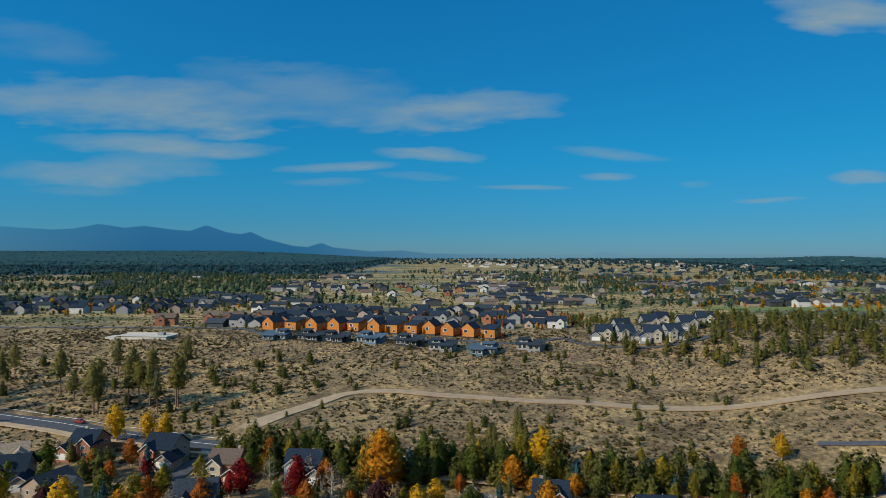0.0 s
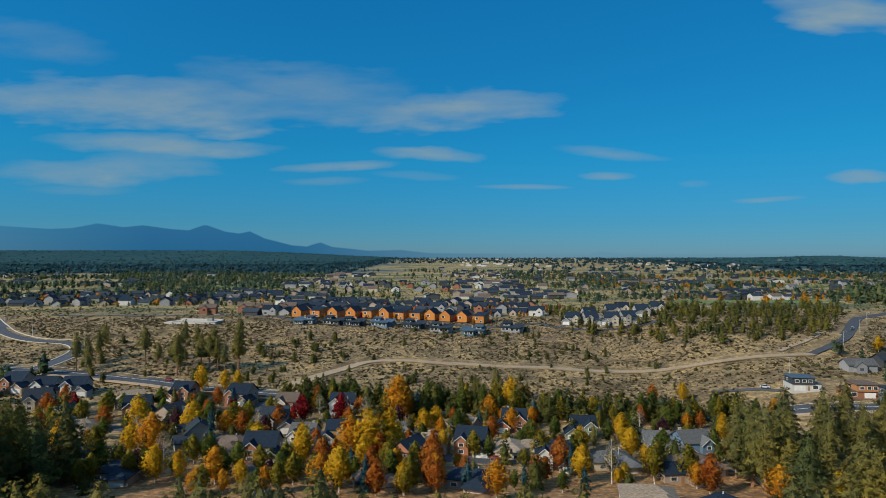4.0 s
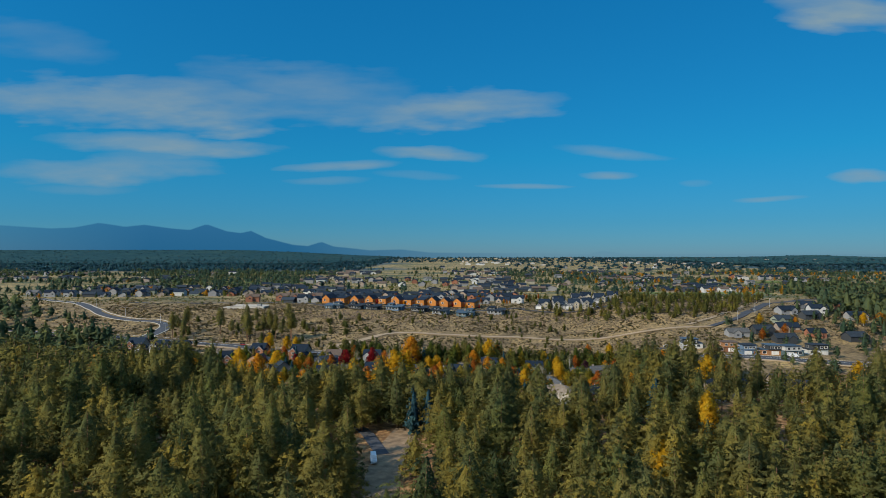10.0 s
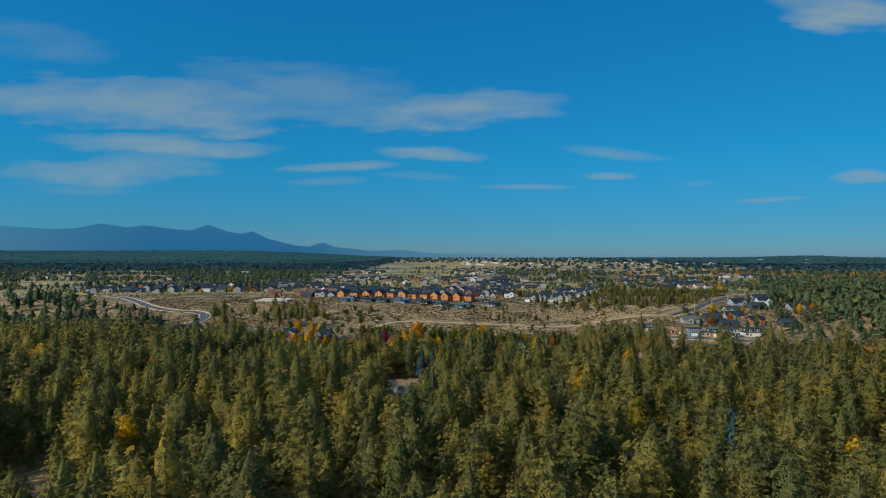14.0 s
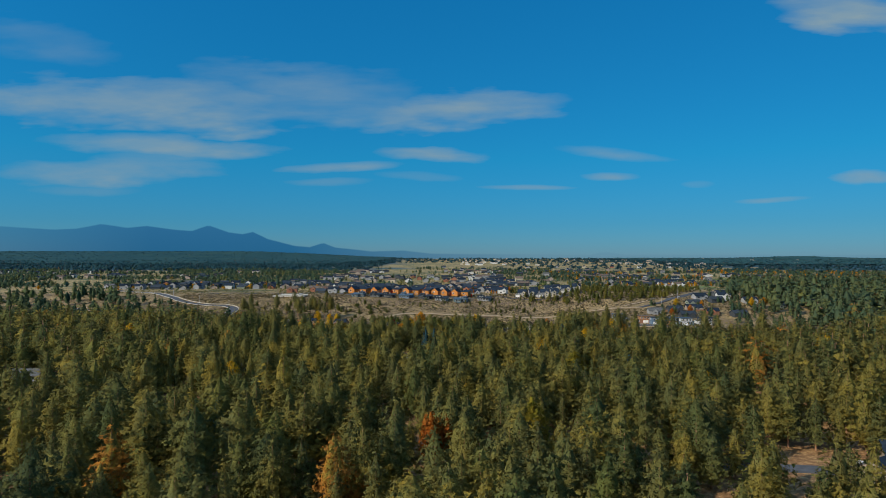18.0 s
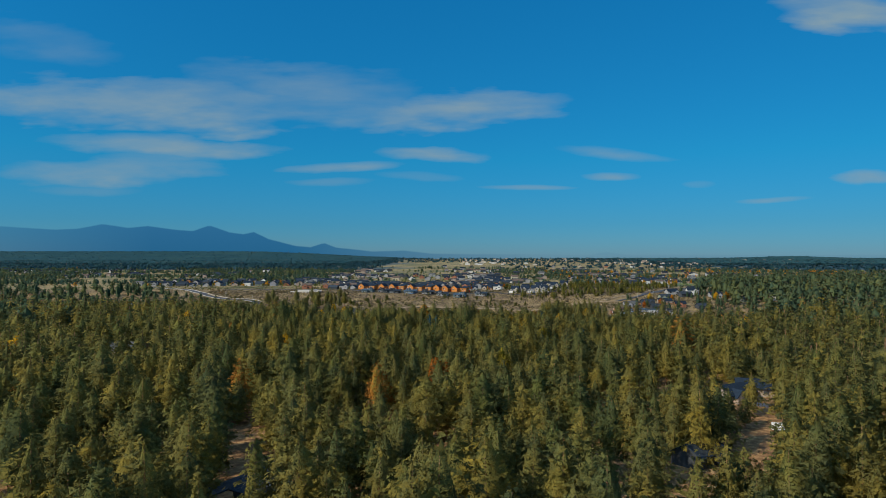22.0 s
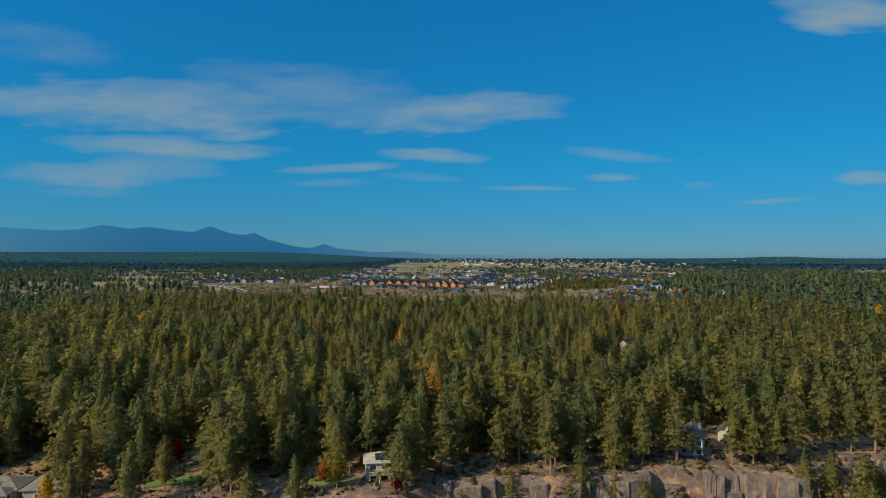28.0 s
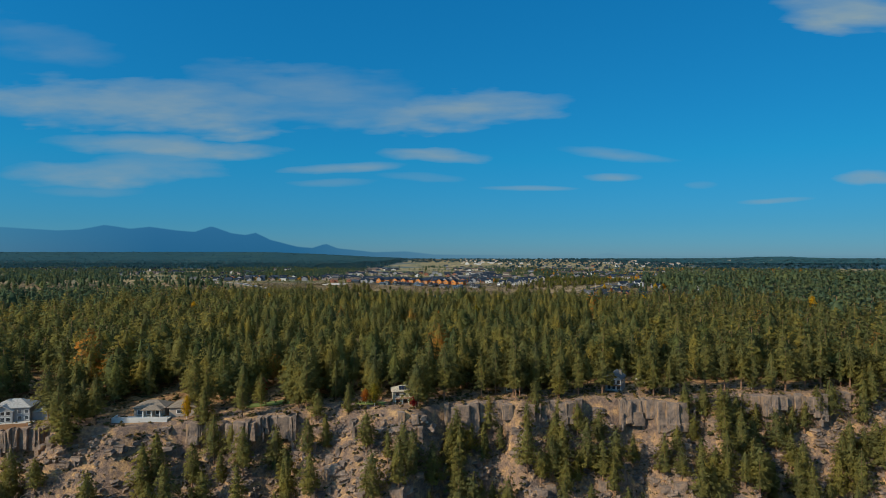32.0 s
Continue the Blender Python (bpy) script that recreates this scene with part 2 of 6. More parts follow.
LEAF = {
    "yellow": foliage("yellow_leaves", (0.52, 0.285, 0.020), (0.62, 0.36, 0.022), (0.66, 0.42, 0.035), 0.3, ragged=0.44),
    "orange": foliage("orange_leaves", (0.52, 0.195, 0.020), (0.60, 0.26, 0.022), (0.64, 0.32, 0.03), 0.3, ragged=0.44),
    "red": foliage("crimson_leaves", (0.20, 0.012, 0.018), (0.30, 0.02, 0.025), (0.36, 0.04, 0.03), 0.3, ragged=0.44),
    "rust": foliage("russet_leaves", (0.34, 0.095, 0.020), (0.42, 0.13, 0.024), (0.46, 0.18, 0.035), 0.3, ragged=0.44),
    "olive": foliage("turning_leaves", (0.15, 0.135, 0.025), (0.24, 0.19, 0.025), (0.34, 0.24, 0.035), 0.3, ragged=0.44),
    "green": foliage("green_leaves", (0.075, 0.105, 0.026), (0.11, 0.135, 0.028), (0.16, 0.165, 0.034), 0.3, ragged=0.44),
    "plum": foliage("plum_leaves", (0.05, 0.02, 0.03), (0.08, 0.03, 0.04), (0.10, 0.04, 0.045), 0.3, ragged=0.44),
    "bare": foliage("dry_twigs", (0.30, 0.24, 0.17), (0.38, 0.31, 0.22), (0.42, 0.34, 0.22), 0.3, ragged=0.44),
}
BARK = mottled("pine_bark", (0.16, 0.085, 0.05), (0.30, 0.17, 0.10), 2.5)
PALE_BARK = mottled("pale_bark", (0.35, 0.31, 0.26), (0.5, 0.46, 0.4), 2.5)
BITTER = foliage("bitterbrush_leaves", (0.105, 0.082, 0.040), (0.145, 0.108, 0.048), (0.175, 0.138, 0.056), 0.1)
SAGE = foliage("sagebrush_leaves", (0.132, 0.097, 0.068), (0.176, 0.128, 0.092), (0.205, 0.152, 0.100), 0.05)
RABBIT = foliage("dry_brush_leaves", (0.13, 0.085, 0.032), (0.19, 0.125, 0.05), (0.22, 0.155, 0.06), 0.1)
ASPHALT = mottled("asphalt", (0.045, 0.05, 0.06), (0.085, 0.09, 0.10), 0.5, 0.9, bump=0.1)
CONCRETE = mottled("concrete", (0.38, 0.35, 0.30), (0.50, 0.46, 0.40), 0.6)
DIRT_ROAD = mottled("dirt_road", (0.29, 0.21, 0.13), (0.42, 0.315, 0.20), 0.25)
FOREST_SAND = mottled("forest_sand", (0.15, 0.10, 0.06), (0.36, 0.25, 0.15), 0.35)
PAINT_LINE = mottled("road_paint", (0.6, 0.6, 0.56), (0.75, 0.74, 0.7), 1.5)
GRASS = mottled("mown_grass", (0.09, 0.13, 0.03), (0.16, 0.19, 0.05), 0.15)
ROCK = None
TRIM = siding("white_trim", (0.62, 0.60, 0.56), 3.0)
BROWN_WOOD = mottled("stained_wood", (0.20, 0.10, 0.05), (0.32, 0.17, 0.08), 2.0)
DARK_METAL = mottled("dark_metal", (0.03, 0.035, 0.045), (0.05, 0.055, 0.065), 1.0, 0.5)
SOLAR = mottled("solar_glass", (0.008, 0.010, 0.018), (0.014, 0.017, 0.028), 1.0, 0.45, bump=0.02)
FLUE = mottled("grey_metal", (0.45, 0.45, 0.45), (0.6, 0.6, 0.6), 1.0, 0.5)


def glass():
    k = Mat("window_glass", 0.08)
    k.b.inputs["Specular IOR Level"].default_value = 0.6
    k.color(k.ramp(k.random(), (0.0, (0.02, 0.025, 0.03)), (1.0, (0.06, 0.07, 0.08))))
    return k.m


GLASS = glass()


def ground_material():
    k = Mat("dry_ground", 0.95)
    sep = k.t.nodes.new("ShaderNodeSeparateXYZ")
    k.put(sep, 0, k.pos)
    px, py = sep.outputs[0], sep.outputs[1]
    big, mid, fine, grit = k.noise(0.011, 4.0, 0.6), k.noise(0.07, 5.0, 0.65), k.noise(0.45, 5.0, 0.7), k.noise(2.5, 4.0, 0.7)
    steppe = k.ramp(fine, (0.36, (0.090, 0.076, 0.042)), (0.48, (0.175, 0.136, 0.070)), (0.60, (0.345, 0.258, 0.124)))
    steppe = k.mix(k.ramp(mid, (0.4, (0, 0, 0)), (0.62, (1, 1, 1))), steppe, k.ramp(fine, (0.35, (0.12, 0.095, 0.058)), (0.65, (0.26, 0.20, 0.11))))
    duff = k.ramp(fine, (0.35, (0.13, 0.07, 0.035)), (0.52, (0.26, 0.14, 0.06)), (0.66, (0.46, 0.29, 0.13)))
    patch = k.noise(0.16, 4.0, 0.7)
    steppe = k.mix(1.0, steppe, k.ramp(k.noise(0.045, 5.0, 0.7), (0.36, (0.55, 0.52, 0.5)), (0.5, (1.0, 0.95, 0.92)), (0.62, (1.3, 1.22, 1.1))), "MULTIPLY")
    plain = k.ramp(k.noise(0.016, 6.0, 0.72, squash=(0.3, 0.9, 1.0)), (0.34, (0.075, 0.098, 0.058)), (0.44, (0.12, 0.12, 0.06)), (0.51, (0.36, 0.255, 0.12)), (0.56, (0.20, 0.165, 0.075)), (0.64, (0.08, 0.105, 0.055)))
    plain = k.mix(1.0, plain, k.ramp(patch, (0.36, (0.45, 0.5, 0.45)), (0.5, (0.95, 0.95, 0.9)), (0.64, (1.5, 1.35, 1.2))), "MULTIPLY")
    steppe = k.mix(1.0, steppe, k.ramp(k.noise(0.2, 5.0, 0.72), (0.36, (0.78, 0.73, 0.68)), (0.5, (1.0, 0.97, 0.95)), (0.62, (1.25, 1.2, 1.1))), "MULTIPLY")
    edge = k.math("ADD", py, k.math("MULTIPLY", k.math("SUBTRACT", big, 0.5), 90.0))
    wood = k.math("DIVIDE", k.math("SUBTRACT", 150.0, edge), 40.0, True)
    col = k.mix(wood, steppe, duff)
    far = k.math("DIVIDE", k.math("SUBTRACT", edge, 430.0), 80.0, True)
    col = k.mix(far, col, plain)
    # floor of the distant forests, haze blue matched to the lit crowns above
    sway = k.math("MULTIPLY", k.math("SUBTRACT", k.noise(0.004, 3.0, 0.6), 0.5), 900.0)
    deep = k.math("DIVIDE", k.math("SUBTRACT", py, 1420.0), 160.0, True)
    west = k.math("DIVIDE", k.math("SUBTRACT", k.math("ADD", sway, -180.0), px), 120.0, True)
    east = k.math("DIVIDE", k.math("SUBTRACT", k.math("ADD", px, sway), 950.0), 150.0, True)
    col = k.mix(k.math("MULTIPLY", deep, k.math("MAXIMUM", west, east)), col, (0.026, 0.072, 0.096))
    col = k.mix(1.0, col, k.ramp(grit, (0.3, (0.78, 0.78, 0.78)), (0.7, (1.2, 1.2, 1.2))), "MULTIPLY")
    k.color(col)
    k.bump(k.noise(0.8, 5.0, 0.7), 0.8, 0.5)
    return k.m


def rock_material():
    k = Mat("basalt", 0.9)
    body = k.ramp(k.noise(0.35, 6.0, 0.7), (0.3, (0.095, 0.078, 0.068)), (0.5, (0.20, 0.155, 0.125)), (0.7, (0.34, 0.24, 0.165)))
    streaks = k.noise(1.0, 4.0, 0.6, squash=(0.8, 0.8, 0.12))
    col = k.mix(k.ramp(streaks, (0.52, (0, 0, 0)), (0.68, (0.75, 0.75, 0.75))), body, (0.40, 0.25, 0.13))
    tone = k.ramp(k.island(), (0.0, (0.7, 0.7, 0.72)), (1.0, (1.25, 1.2, 1.15)))
    k.color(k.mix(1.0, col, tone, "MULTIPLY"))
    k.bump(k.noise(1.4, 6.0, 0.7), 1.0, 0.6)
    return k.m


def slope_material():
    """Rim and canyon side: earth, dry grass and broken rock."""
    k = Mat("canyon_slope", 0.95)
    a = k.ramp(k.noise(0.22, 6.0, 0.7), (0.34, (0.112, 0.084, 0.070)), (0.44, (0.190, 0.132, 0.100)), (0.54, (0.30, 0.192, 0.112)), (0.66, (0.50, 0.31, 0.14)))
    b = k.ramp(k.noise(1.3, 4.0, 0.7), (0.3, (0.7, 0.68, 0.66)), (0.7, (1.3, 1.25, 1.2)))
    k.color(k.mix(1.0, a, b, "MULTIPLY"))
    k.bump(k.noise(0.9, 6.0, 0.75), 1.0, 1.0)
    return k.m


GROUND, ROCK, SLOPE = ground_material(), rock_material(), slope_material()
ROOFS = {"navy": shingle("blue_grey_shingle", (0.017, 0.027, 0.042)), "slate": shingle("slate_shingle", (0.030, 0.040, 0.052)),
         "tan": shingle("tan_shingle", (0.22, 0.175, 0.13)), "brown": shingle("brown_shingle", (0.12, 0.09, 0.072)),
         "grey": shingle("grey_shingle", (0.10, 0.102, 0.102)), "pale": shingle("pale_roof", (0.36, 0.30, 0.215)),
         "light": shingle("light_grey_shingle", (0.27, 0.26, 0.24)),
         "metal": shingle("blue_metal_roof", (0.06, 0.095, 0.13))}
WALLS = {"white": siding("white_siding", (0.48, 0.47, 0.44)), "cream": siding("cream_siding", (0.42, 0.36, 0.26)),
         "green": siding("sage_siding", (0.23, 0.25, 0.19)), "brick": siding("red_brown_siding", (0.28, 0.12, 0.07)),
         "grey": siding("grey_siding", (0.26, 0.26, 0.26)), "blue": siding("blue_siding", (0.11, 0.17, 0.24)),
         "taupe": siding("taupe_siding", (0.30, 0.24, 0.19)), "orange": siding("cedar_boards", (0.44, 0.165, 0.032), 0.15),
         "dark": siding("charcoal_boards", (0.045, 0.05, 0.055)), "teal": siding("teal_siding", (0.09, 0.14, 0.16)),
         "cedar": siding("brown_cedar", (0.34, 0.16, 0.07)), "pale": siding("pale_stucco", (0.46, 0.43, 0.38), 4.0)}

# ---- form of the land ----
PY = np.array([-450, -400, -340, -250, -100, -20, 50, 110, 200, 240, 290, 340, 385, 430, 520, 700, 1000, 1500, 2500, 4200.0])
PZ = np.array([-5, -3, -1, 0, -1, -2, -5, -14, -17, -13, -8, -2, 5, 7, 7, 6, 8, 13, 24, 36.0])
HY = np.array([105, 160, 206, 266, 305, 345, 400, 480, 700.0])
HZ = np.array([0, 8, 11.5, 14, 16, 10.5, 6, 3, 0.0])
RX = np.array([-400, -250, -170, -76, -12, 46, 100, 157, 300, 450.0])
RY = np.array([-480, -475, -465, -456, -452, -438, -436, -425, -425, -440.0])
SS = np.array([-300, -80, -45, -25, -14, -6, -1.5, 0.0])
SZ = np.array([-62, -56, -48, -34, -24, -17, -12, 0.0])


BLUFFS = ((-400, -380), (-205, -150), (-97, -54), (4, 31), (37, 62), (76, 110), (122, 180), (205, 240), (300, 450))


def ease(a, b, x):
    t = np.clip((x - a) / (b - a), 0, 1)
    return t * t * (3 - 2 * t)


def rim_y(x):
    x = np.asarray(x, float)
    return np.interp(x, RX, RY) + 3.0 * np.sin(x * 0.11) + 1.8 * np.sin(x * 0.29 + 1)


def land(x, y):
    """Height of the ground."""
    x, y = np.asarray(x, float), np.asarray(y, float)
    rim = rim_y(x)
    s = y - rim
    z = np.interp(np.maximum(y, rim), PY, PZ)
    z = z + ease(100, 190, x) * np.interp(y, HY, HZ)
    z = z + 48 * ease(2300, 4200, y) * ease(-100, -1500, x)
    z = z - 5.0 * ease(-25, -115, x) * ease(-408, -458, y)
    z = z + 16 * np.exp(-((x - 2330) / 260) ** 2 - ((y - 3750) / 300) ** 2)
    near = ease(-480, -300, y)
    z = z + near * (0.8 * np.sin(x * 0.021 + 1) * np.sin(y * 0.027) + 0.25 * np.sin(x * 0.13) * np.sin(y * 0.11 + 2))
    drop = np.interp(s, SS, SZ)
    soft = 1 - np.max([ease(a - 7, a + 2, x) * (1 - ease(b - 2, b + 7, x)) for a, b in BLUFFS], axis=0)
    drop = drop + soft * (np.interp(s, [-300, -80, -45, -25, -8, 0], [-62, -56, -45, -28, -8, 0.0]) - drop)
    gully = 1 + 0.16 * np.sin(x * 0.09 + 0.6) + 0.10 * np.sin(x * 0.23 + 2)
    drop = drop * np.where(s > -60, gully, 1.0) + np.where(s < -3, 1.3 * np.sin(x * 0.31 + s * 0.2) * np.sin(s * 0.33), 0)
    return np.where(s < 0, z + drop, z)


def mesh_of(name, verts, faces, mats, index=None, smooth=False):
    """A mesh from arrays: verts n x 3, faces m x k, one material index a face."""
    me = bpy.data.meshes.new(name)
    verts, faces = np.asarray(verts, np.float32), np.asarray(faces, np.int32)
    bough = verts[:, 3:] if verts.shape[1] == 6 else None
    verts = np.ascontiguousarray(verts[:, :3])
    n, k = len(faces), faces.shape[1]
    me.vertices.add(len(verts))
    me.vertices.foreach_set("co", verts.ravel())
    me.loops.add(n * k)
    me.loops.foreach_set("vertex_index", faces.ravel())
    me.polygons.add(n)
    me.polygons.foreach_set("loop_start", np.arange(0, n * k, k, dtype=np.int32))
    me.polygons.foreach_set("loop_total", np.full(n, k, np.int32))
    for m in mats if isinstance(mats, (list, tuple)) else [mats]:
        me.materials.append(m)
    if index is not None:
        me.polygons.foreach_set("material_index", np.asarray(index, np.int32))
    me.polygons.foreach_set("use_smooth", np.full(n, bool(smooth)))
    if bough is not None:
        me.attributes.new("bough", "FLOAT_VECTOR", "POINT").data.foreach_set("vector", np.ascontiguousarray(bough, np.float32).ravel())
    me.update(calc_edges=True)
    me.validate()
    return me


def spread(points):
    """A stepped axis from (value, step) rows."""
    out = [points[0][0]]
    for (a, step), (b, _) in zip(points, points[1:]):
        n = max(1, round((b - a) / step))
        out += [a + (b - a) * (i + 1) / n for i in range(n)]
    return np.array(out)


def make_ground():
    xs = spread([(-4200, 250), (-1200, 40), (-500, 4), (500, 40), (1200, 250), (4200, 1)])
    ys = spread([(-2600, 150), (-800, 20), (-540, 4), (-490, 1.25), (-405, 4), (480, 14), (900, 50), (2000, 110), (4200, 1)])
    gx, gy = np.meshgrid(xs, ys)
    # along the canyon the rows follow the rim
    shift = (rim_y(np.clip(gx, -400, 450)) + 447) * np.clip(1 - np.abs(gy + 447) / 60, 0, 1)
    gy = gy + shift
    gz = land(gx, gy)
    v = np.stack([gx, gy, gz], -1).reshape(-1, 3)
    nx, ny = len(xs), len(ys)
    i = (np.arange(ny - 1)[:, None] * nx + np.arange(nx - 1)[None]).ravel()
    fc = np.stack([i, i + 1, i + nx + 1, i + nx], 1)
    cy = gy[:-1, :-1].ravel() - rim_y(gx[:-1, :-1].ravel())
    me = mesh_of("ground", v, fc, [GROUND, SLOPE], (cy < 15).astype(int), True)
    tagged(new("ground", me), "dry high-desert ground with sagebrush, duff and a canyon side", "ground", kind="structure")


make_ground()


RNG = np.random.default_rng(7)


def empty(name, m, label="", category="", group="", kind=""):
    ob = new(name)
    ob.empty_display_size = 0.5
    ob.matrix_world = m
    return tagged(ob, label, category, group, kind)


def child(name, me, parent, label="", at=None):
    ob = new(name, me)
    ob.parent = parent
    if at is not None:
        ob.matrix_basis = at
    return tagged(ob, label)


# ---- plants ----
def clumps(centres, sizes, flat, rng, jitter=0.35, sides=4):
    """Many small uneven foliage clumps as arrays."""
    n, m = len(centres), sides + 2
    ring = [(math.cos(6.2832 * i / sides), math.sin(6.2832 * i / sides), 0) for i in range(sides)]
    base = np.array(ring + [(0, 0, 1), (0, 0, -1)])
    tri = np.array([(i, (i + 1) % sides, sides) for i in range(sides)] + [((i + 1) % sides, i, sides + 1) for i in range(sides)])
    v = np.repeat(base[None], n, 0)
    v = v * (1 + jitter * rng.uniform(-1, 1, (n, m, 1)))
    v = v + jitter * 0.6 * rng.uniform(-1, 1, (n, m, 3))
    a = rng.uniform(0, 6.28, n)
    c, s = np.cos(a), np.sin(a)
    x = v[:, :, 0] * c[:, None] - v[:, :, 1] * s[:, None]
    y = v[:, :, 0] * s[:, None] + v[:, :, 1] * c[:, None]
    v = np.stack([x, y, v[:, :, 2] * flat], -1)
    away = v + np.array((0, 0, 0.35))
    away = away / np.linalg.norm(away, axis=2)[:, :, None]
    v = np.concatenate([v * sizes[:, None, None] + centres[:, None, :], away], -1)
    f = tri[None] + (np.arange(n) * m)[:, None, None]
    return v.reshape(-1, 6), f.reshape(-1, 3)


def tube(points, radii, sides=6):
    """A tapered tube along points, as triangles."""
    v, f = [], []
    for p, r in zip(points, radii):
        for i in range(sides):
            a = 6.2832 * i / sides
            v.append((p[0] + r * math.cos(a), p[1] + r * math.sin(a), p[2]))
    for j in range(len(points) - 1):
        for i in range(sides):
            a, b = j * sides + i, j * sides + (i + 1) % sides
            f += [(a, b, b + sides), (a, b + sides, a + sides)]
    return np.array(v), np.array(f)


def sprays(centres, normals, sizes, rng, away):
    """Small uneven three-cornered sprays of foliage, each facing its normal."""
    n = len(centres)
    nn = normals / np.linalg.norm(normals, axis=1)[:, None]
    side = np.cross(nn, rng.normal(0, 1, (n, 3)))
    side /= np.linalg.norm(side, axis=1)[:, None] + 1e-9
    other = np.cross(nn, side)
    v = np.zeros((n, 3, 3))
    for i in range(3):
        a = 2.0944 * i + rng.uniform(-0.5, 0.5, n)
        r = sizes * rng.uniform(0.55, 1.45, n)
        v[:, i] = centres + side * (np.cos(a) * r)[:, None] + other * (np.sin(a) * r)[:, None]
    away = away / np.linalg.norm(away, axis=1)[:, None] + rng.normal(0, 0.42, (n, 3))
    away = away / np.linalg.norm(away, axis=1)[:, None]
    v = np.concatenate([v, np.repeat(away[:, None], 3, 1)], -1)
    return v.reshape(-1, 6), np.arange(n * 3).reshape(-1, 3)


def core(zs, rs, sides, rng):
    """Ragged solid heart of a crown."""
    v, f = tube([(rng.uniform(-0.01, 0.01), rng.uniform(-0.01, 0.01), z) for z in zs], rs, sides)
    out = v * (1, 1, 0) + (0, 0, 0.02)
    out /= np.linalg.norm(out, axis=1)[:, None]
    v[:, :2] *= 1 + rng.uniform(-0.3, 0.3, (len(v), 1))
    return np.concatenate([v, out], 1), f


def merge(*parts):
    V, F, off = [], [], 0
    for v, f in parts:
        V.append(v), F.append(f + off)
        off += len(v)
    return np.concatenate(V), np.concatenate(F)


def pine_shape(rng, n, size, base=0.22, wide=0.17, power=0.75, sides=5, boughs=40):
    """Crown of a pine of height 1: tiers of level boughs that carry pads of needles, shorter towards the top, with dark gaps between."""
    t = (np.arange(boughs) + rng.uniform(0, 1, boughs)) / boughs
    a = np.arange(boughs) * 2.4 + rng.uniform(-0.6, 0.6, boughs)
    lean = 1 + 0.16 * np.cos(a - rng.uniform(0, 6.28) + 2 * t)
    prof = np.clip(1.0 - t ** 1.6, 0, 1) ** power * np.clip(0.66 + t * 1.9, 0, 1) + 0.06
    far = wide * prof * lean * rng.uniform(0.72, 1.12, boughs)
    share = rng.choice(boughs, n, p=far ** 1.25 / np.sum(far ** 1.25))
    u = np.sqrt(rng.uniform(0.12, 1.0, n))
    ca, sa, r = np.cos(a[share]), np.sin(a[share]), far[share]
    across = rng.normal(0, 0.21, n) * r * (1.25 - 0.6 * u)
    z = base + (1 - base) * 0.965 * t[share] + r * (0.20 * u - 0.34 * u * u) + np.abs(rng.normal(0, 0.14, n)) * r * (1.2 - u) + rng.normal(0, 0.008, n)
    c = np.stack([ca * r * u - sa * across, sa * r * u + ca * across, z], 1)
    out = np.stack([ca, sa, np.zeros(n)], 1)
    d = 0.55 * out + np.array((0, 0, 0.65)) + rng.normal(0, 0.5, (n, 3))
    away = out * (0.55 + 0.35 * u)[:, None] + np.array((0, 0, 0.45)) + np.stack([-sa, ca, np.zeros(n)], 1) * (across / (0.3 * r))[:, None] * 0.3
    s = size * rng.uniform(0.55, 1.45, n) * (0.72 + 0.4 * (1 - t[share]))
    top = 0.93 if n > 400 else 0.82
    tt = np.array((0.0, 0.12, 0.4, 0.72, 1.0)) * top
    rs = wide * 0.55 * (np.clip(1 - (tt / top) ** 1.6, 0, 1) ** power * np.clip(0.5 + tt * 2, 0, 1) + 0.01)
    return merge(sprays(c, d, s, rng, away), core(base + (1 - base) * tt - 0.01, rs, sides, rng))


def leafy_shape(rng, n, size, wide=0.30, base=0.18, power=0.5, heart=0.42):
    """Crown of a broad-leaved tree of height 1: uneven lobes of small sprays."""
    lobes = rng.normal(0, 1, (9, 3))
    lobes /= np.linalg.norm(lobes, axis=1)[:, None]
    grow = rng.uniform(0.68, 1.12, 9)
    d = rng.normal(0, 1, (n, 3))
    d /= np.linalg.norm(d, axis=1)[:, None]
    k = grow[np.argmax(d @ lobes.T, 1)] * rng.uniform(0.55, 1.05, n)
    mid, half = (1 + base) / 2, (1 - base) / 2
    z = mid + d[:, 2] * half * np.clip(k, 0, 1.0)
    slim = np.clip(1.15 - (z - base) / (1 - base), 0.1, 1) ** power
    c = np.stack([d[:, 0] * wide * k * slim, d[:, 1] * wide * k * slim, z], 1)
    leafage = sprays(c, d + rng.normal(0, 0.45, (n, 3)), size * rng.uniform(0.6, 1.4, n), rng, d + 0.5 * lobes[np.argmax(d @ lobes.T, 1)] + np.array((0, 0, 0.2)))
    if not heart:
        return leafage
    tt = np.array((0.02, 0.15, 0.5, 0.8, 0.95))
    return merge(leafage, core(base + (1 - base) * tt, wide * heart * np.sin(tt * 3.1) ** 0.6 * (1.15 - tt) ** power, 6, rng))


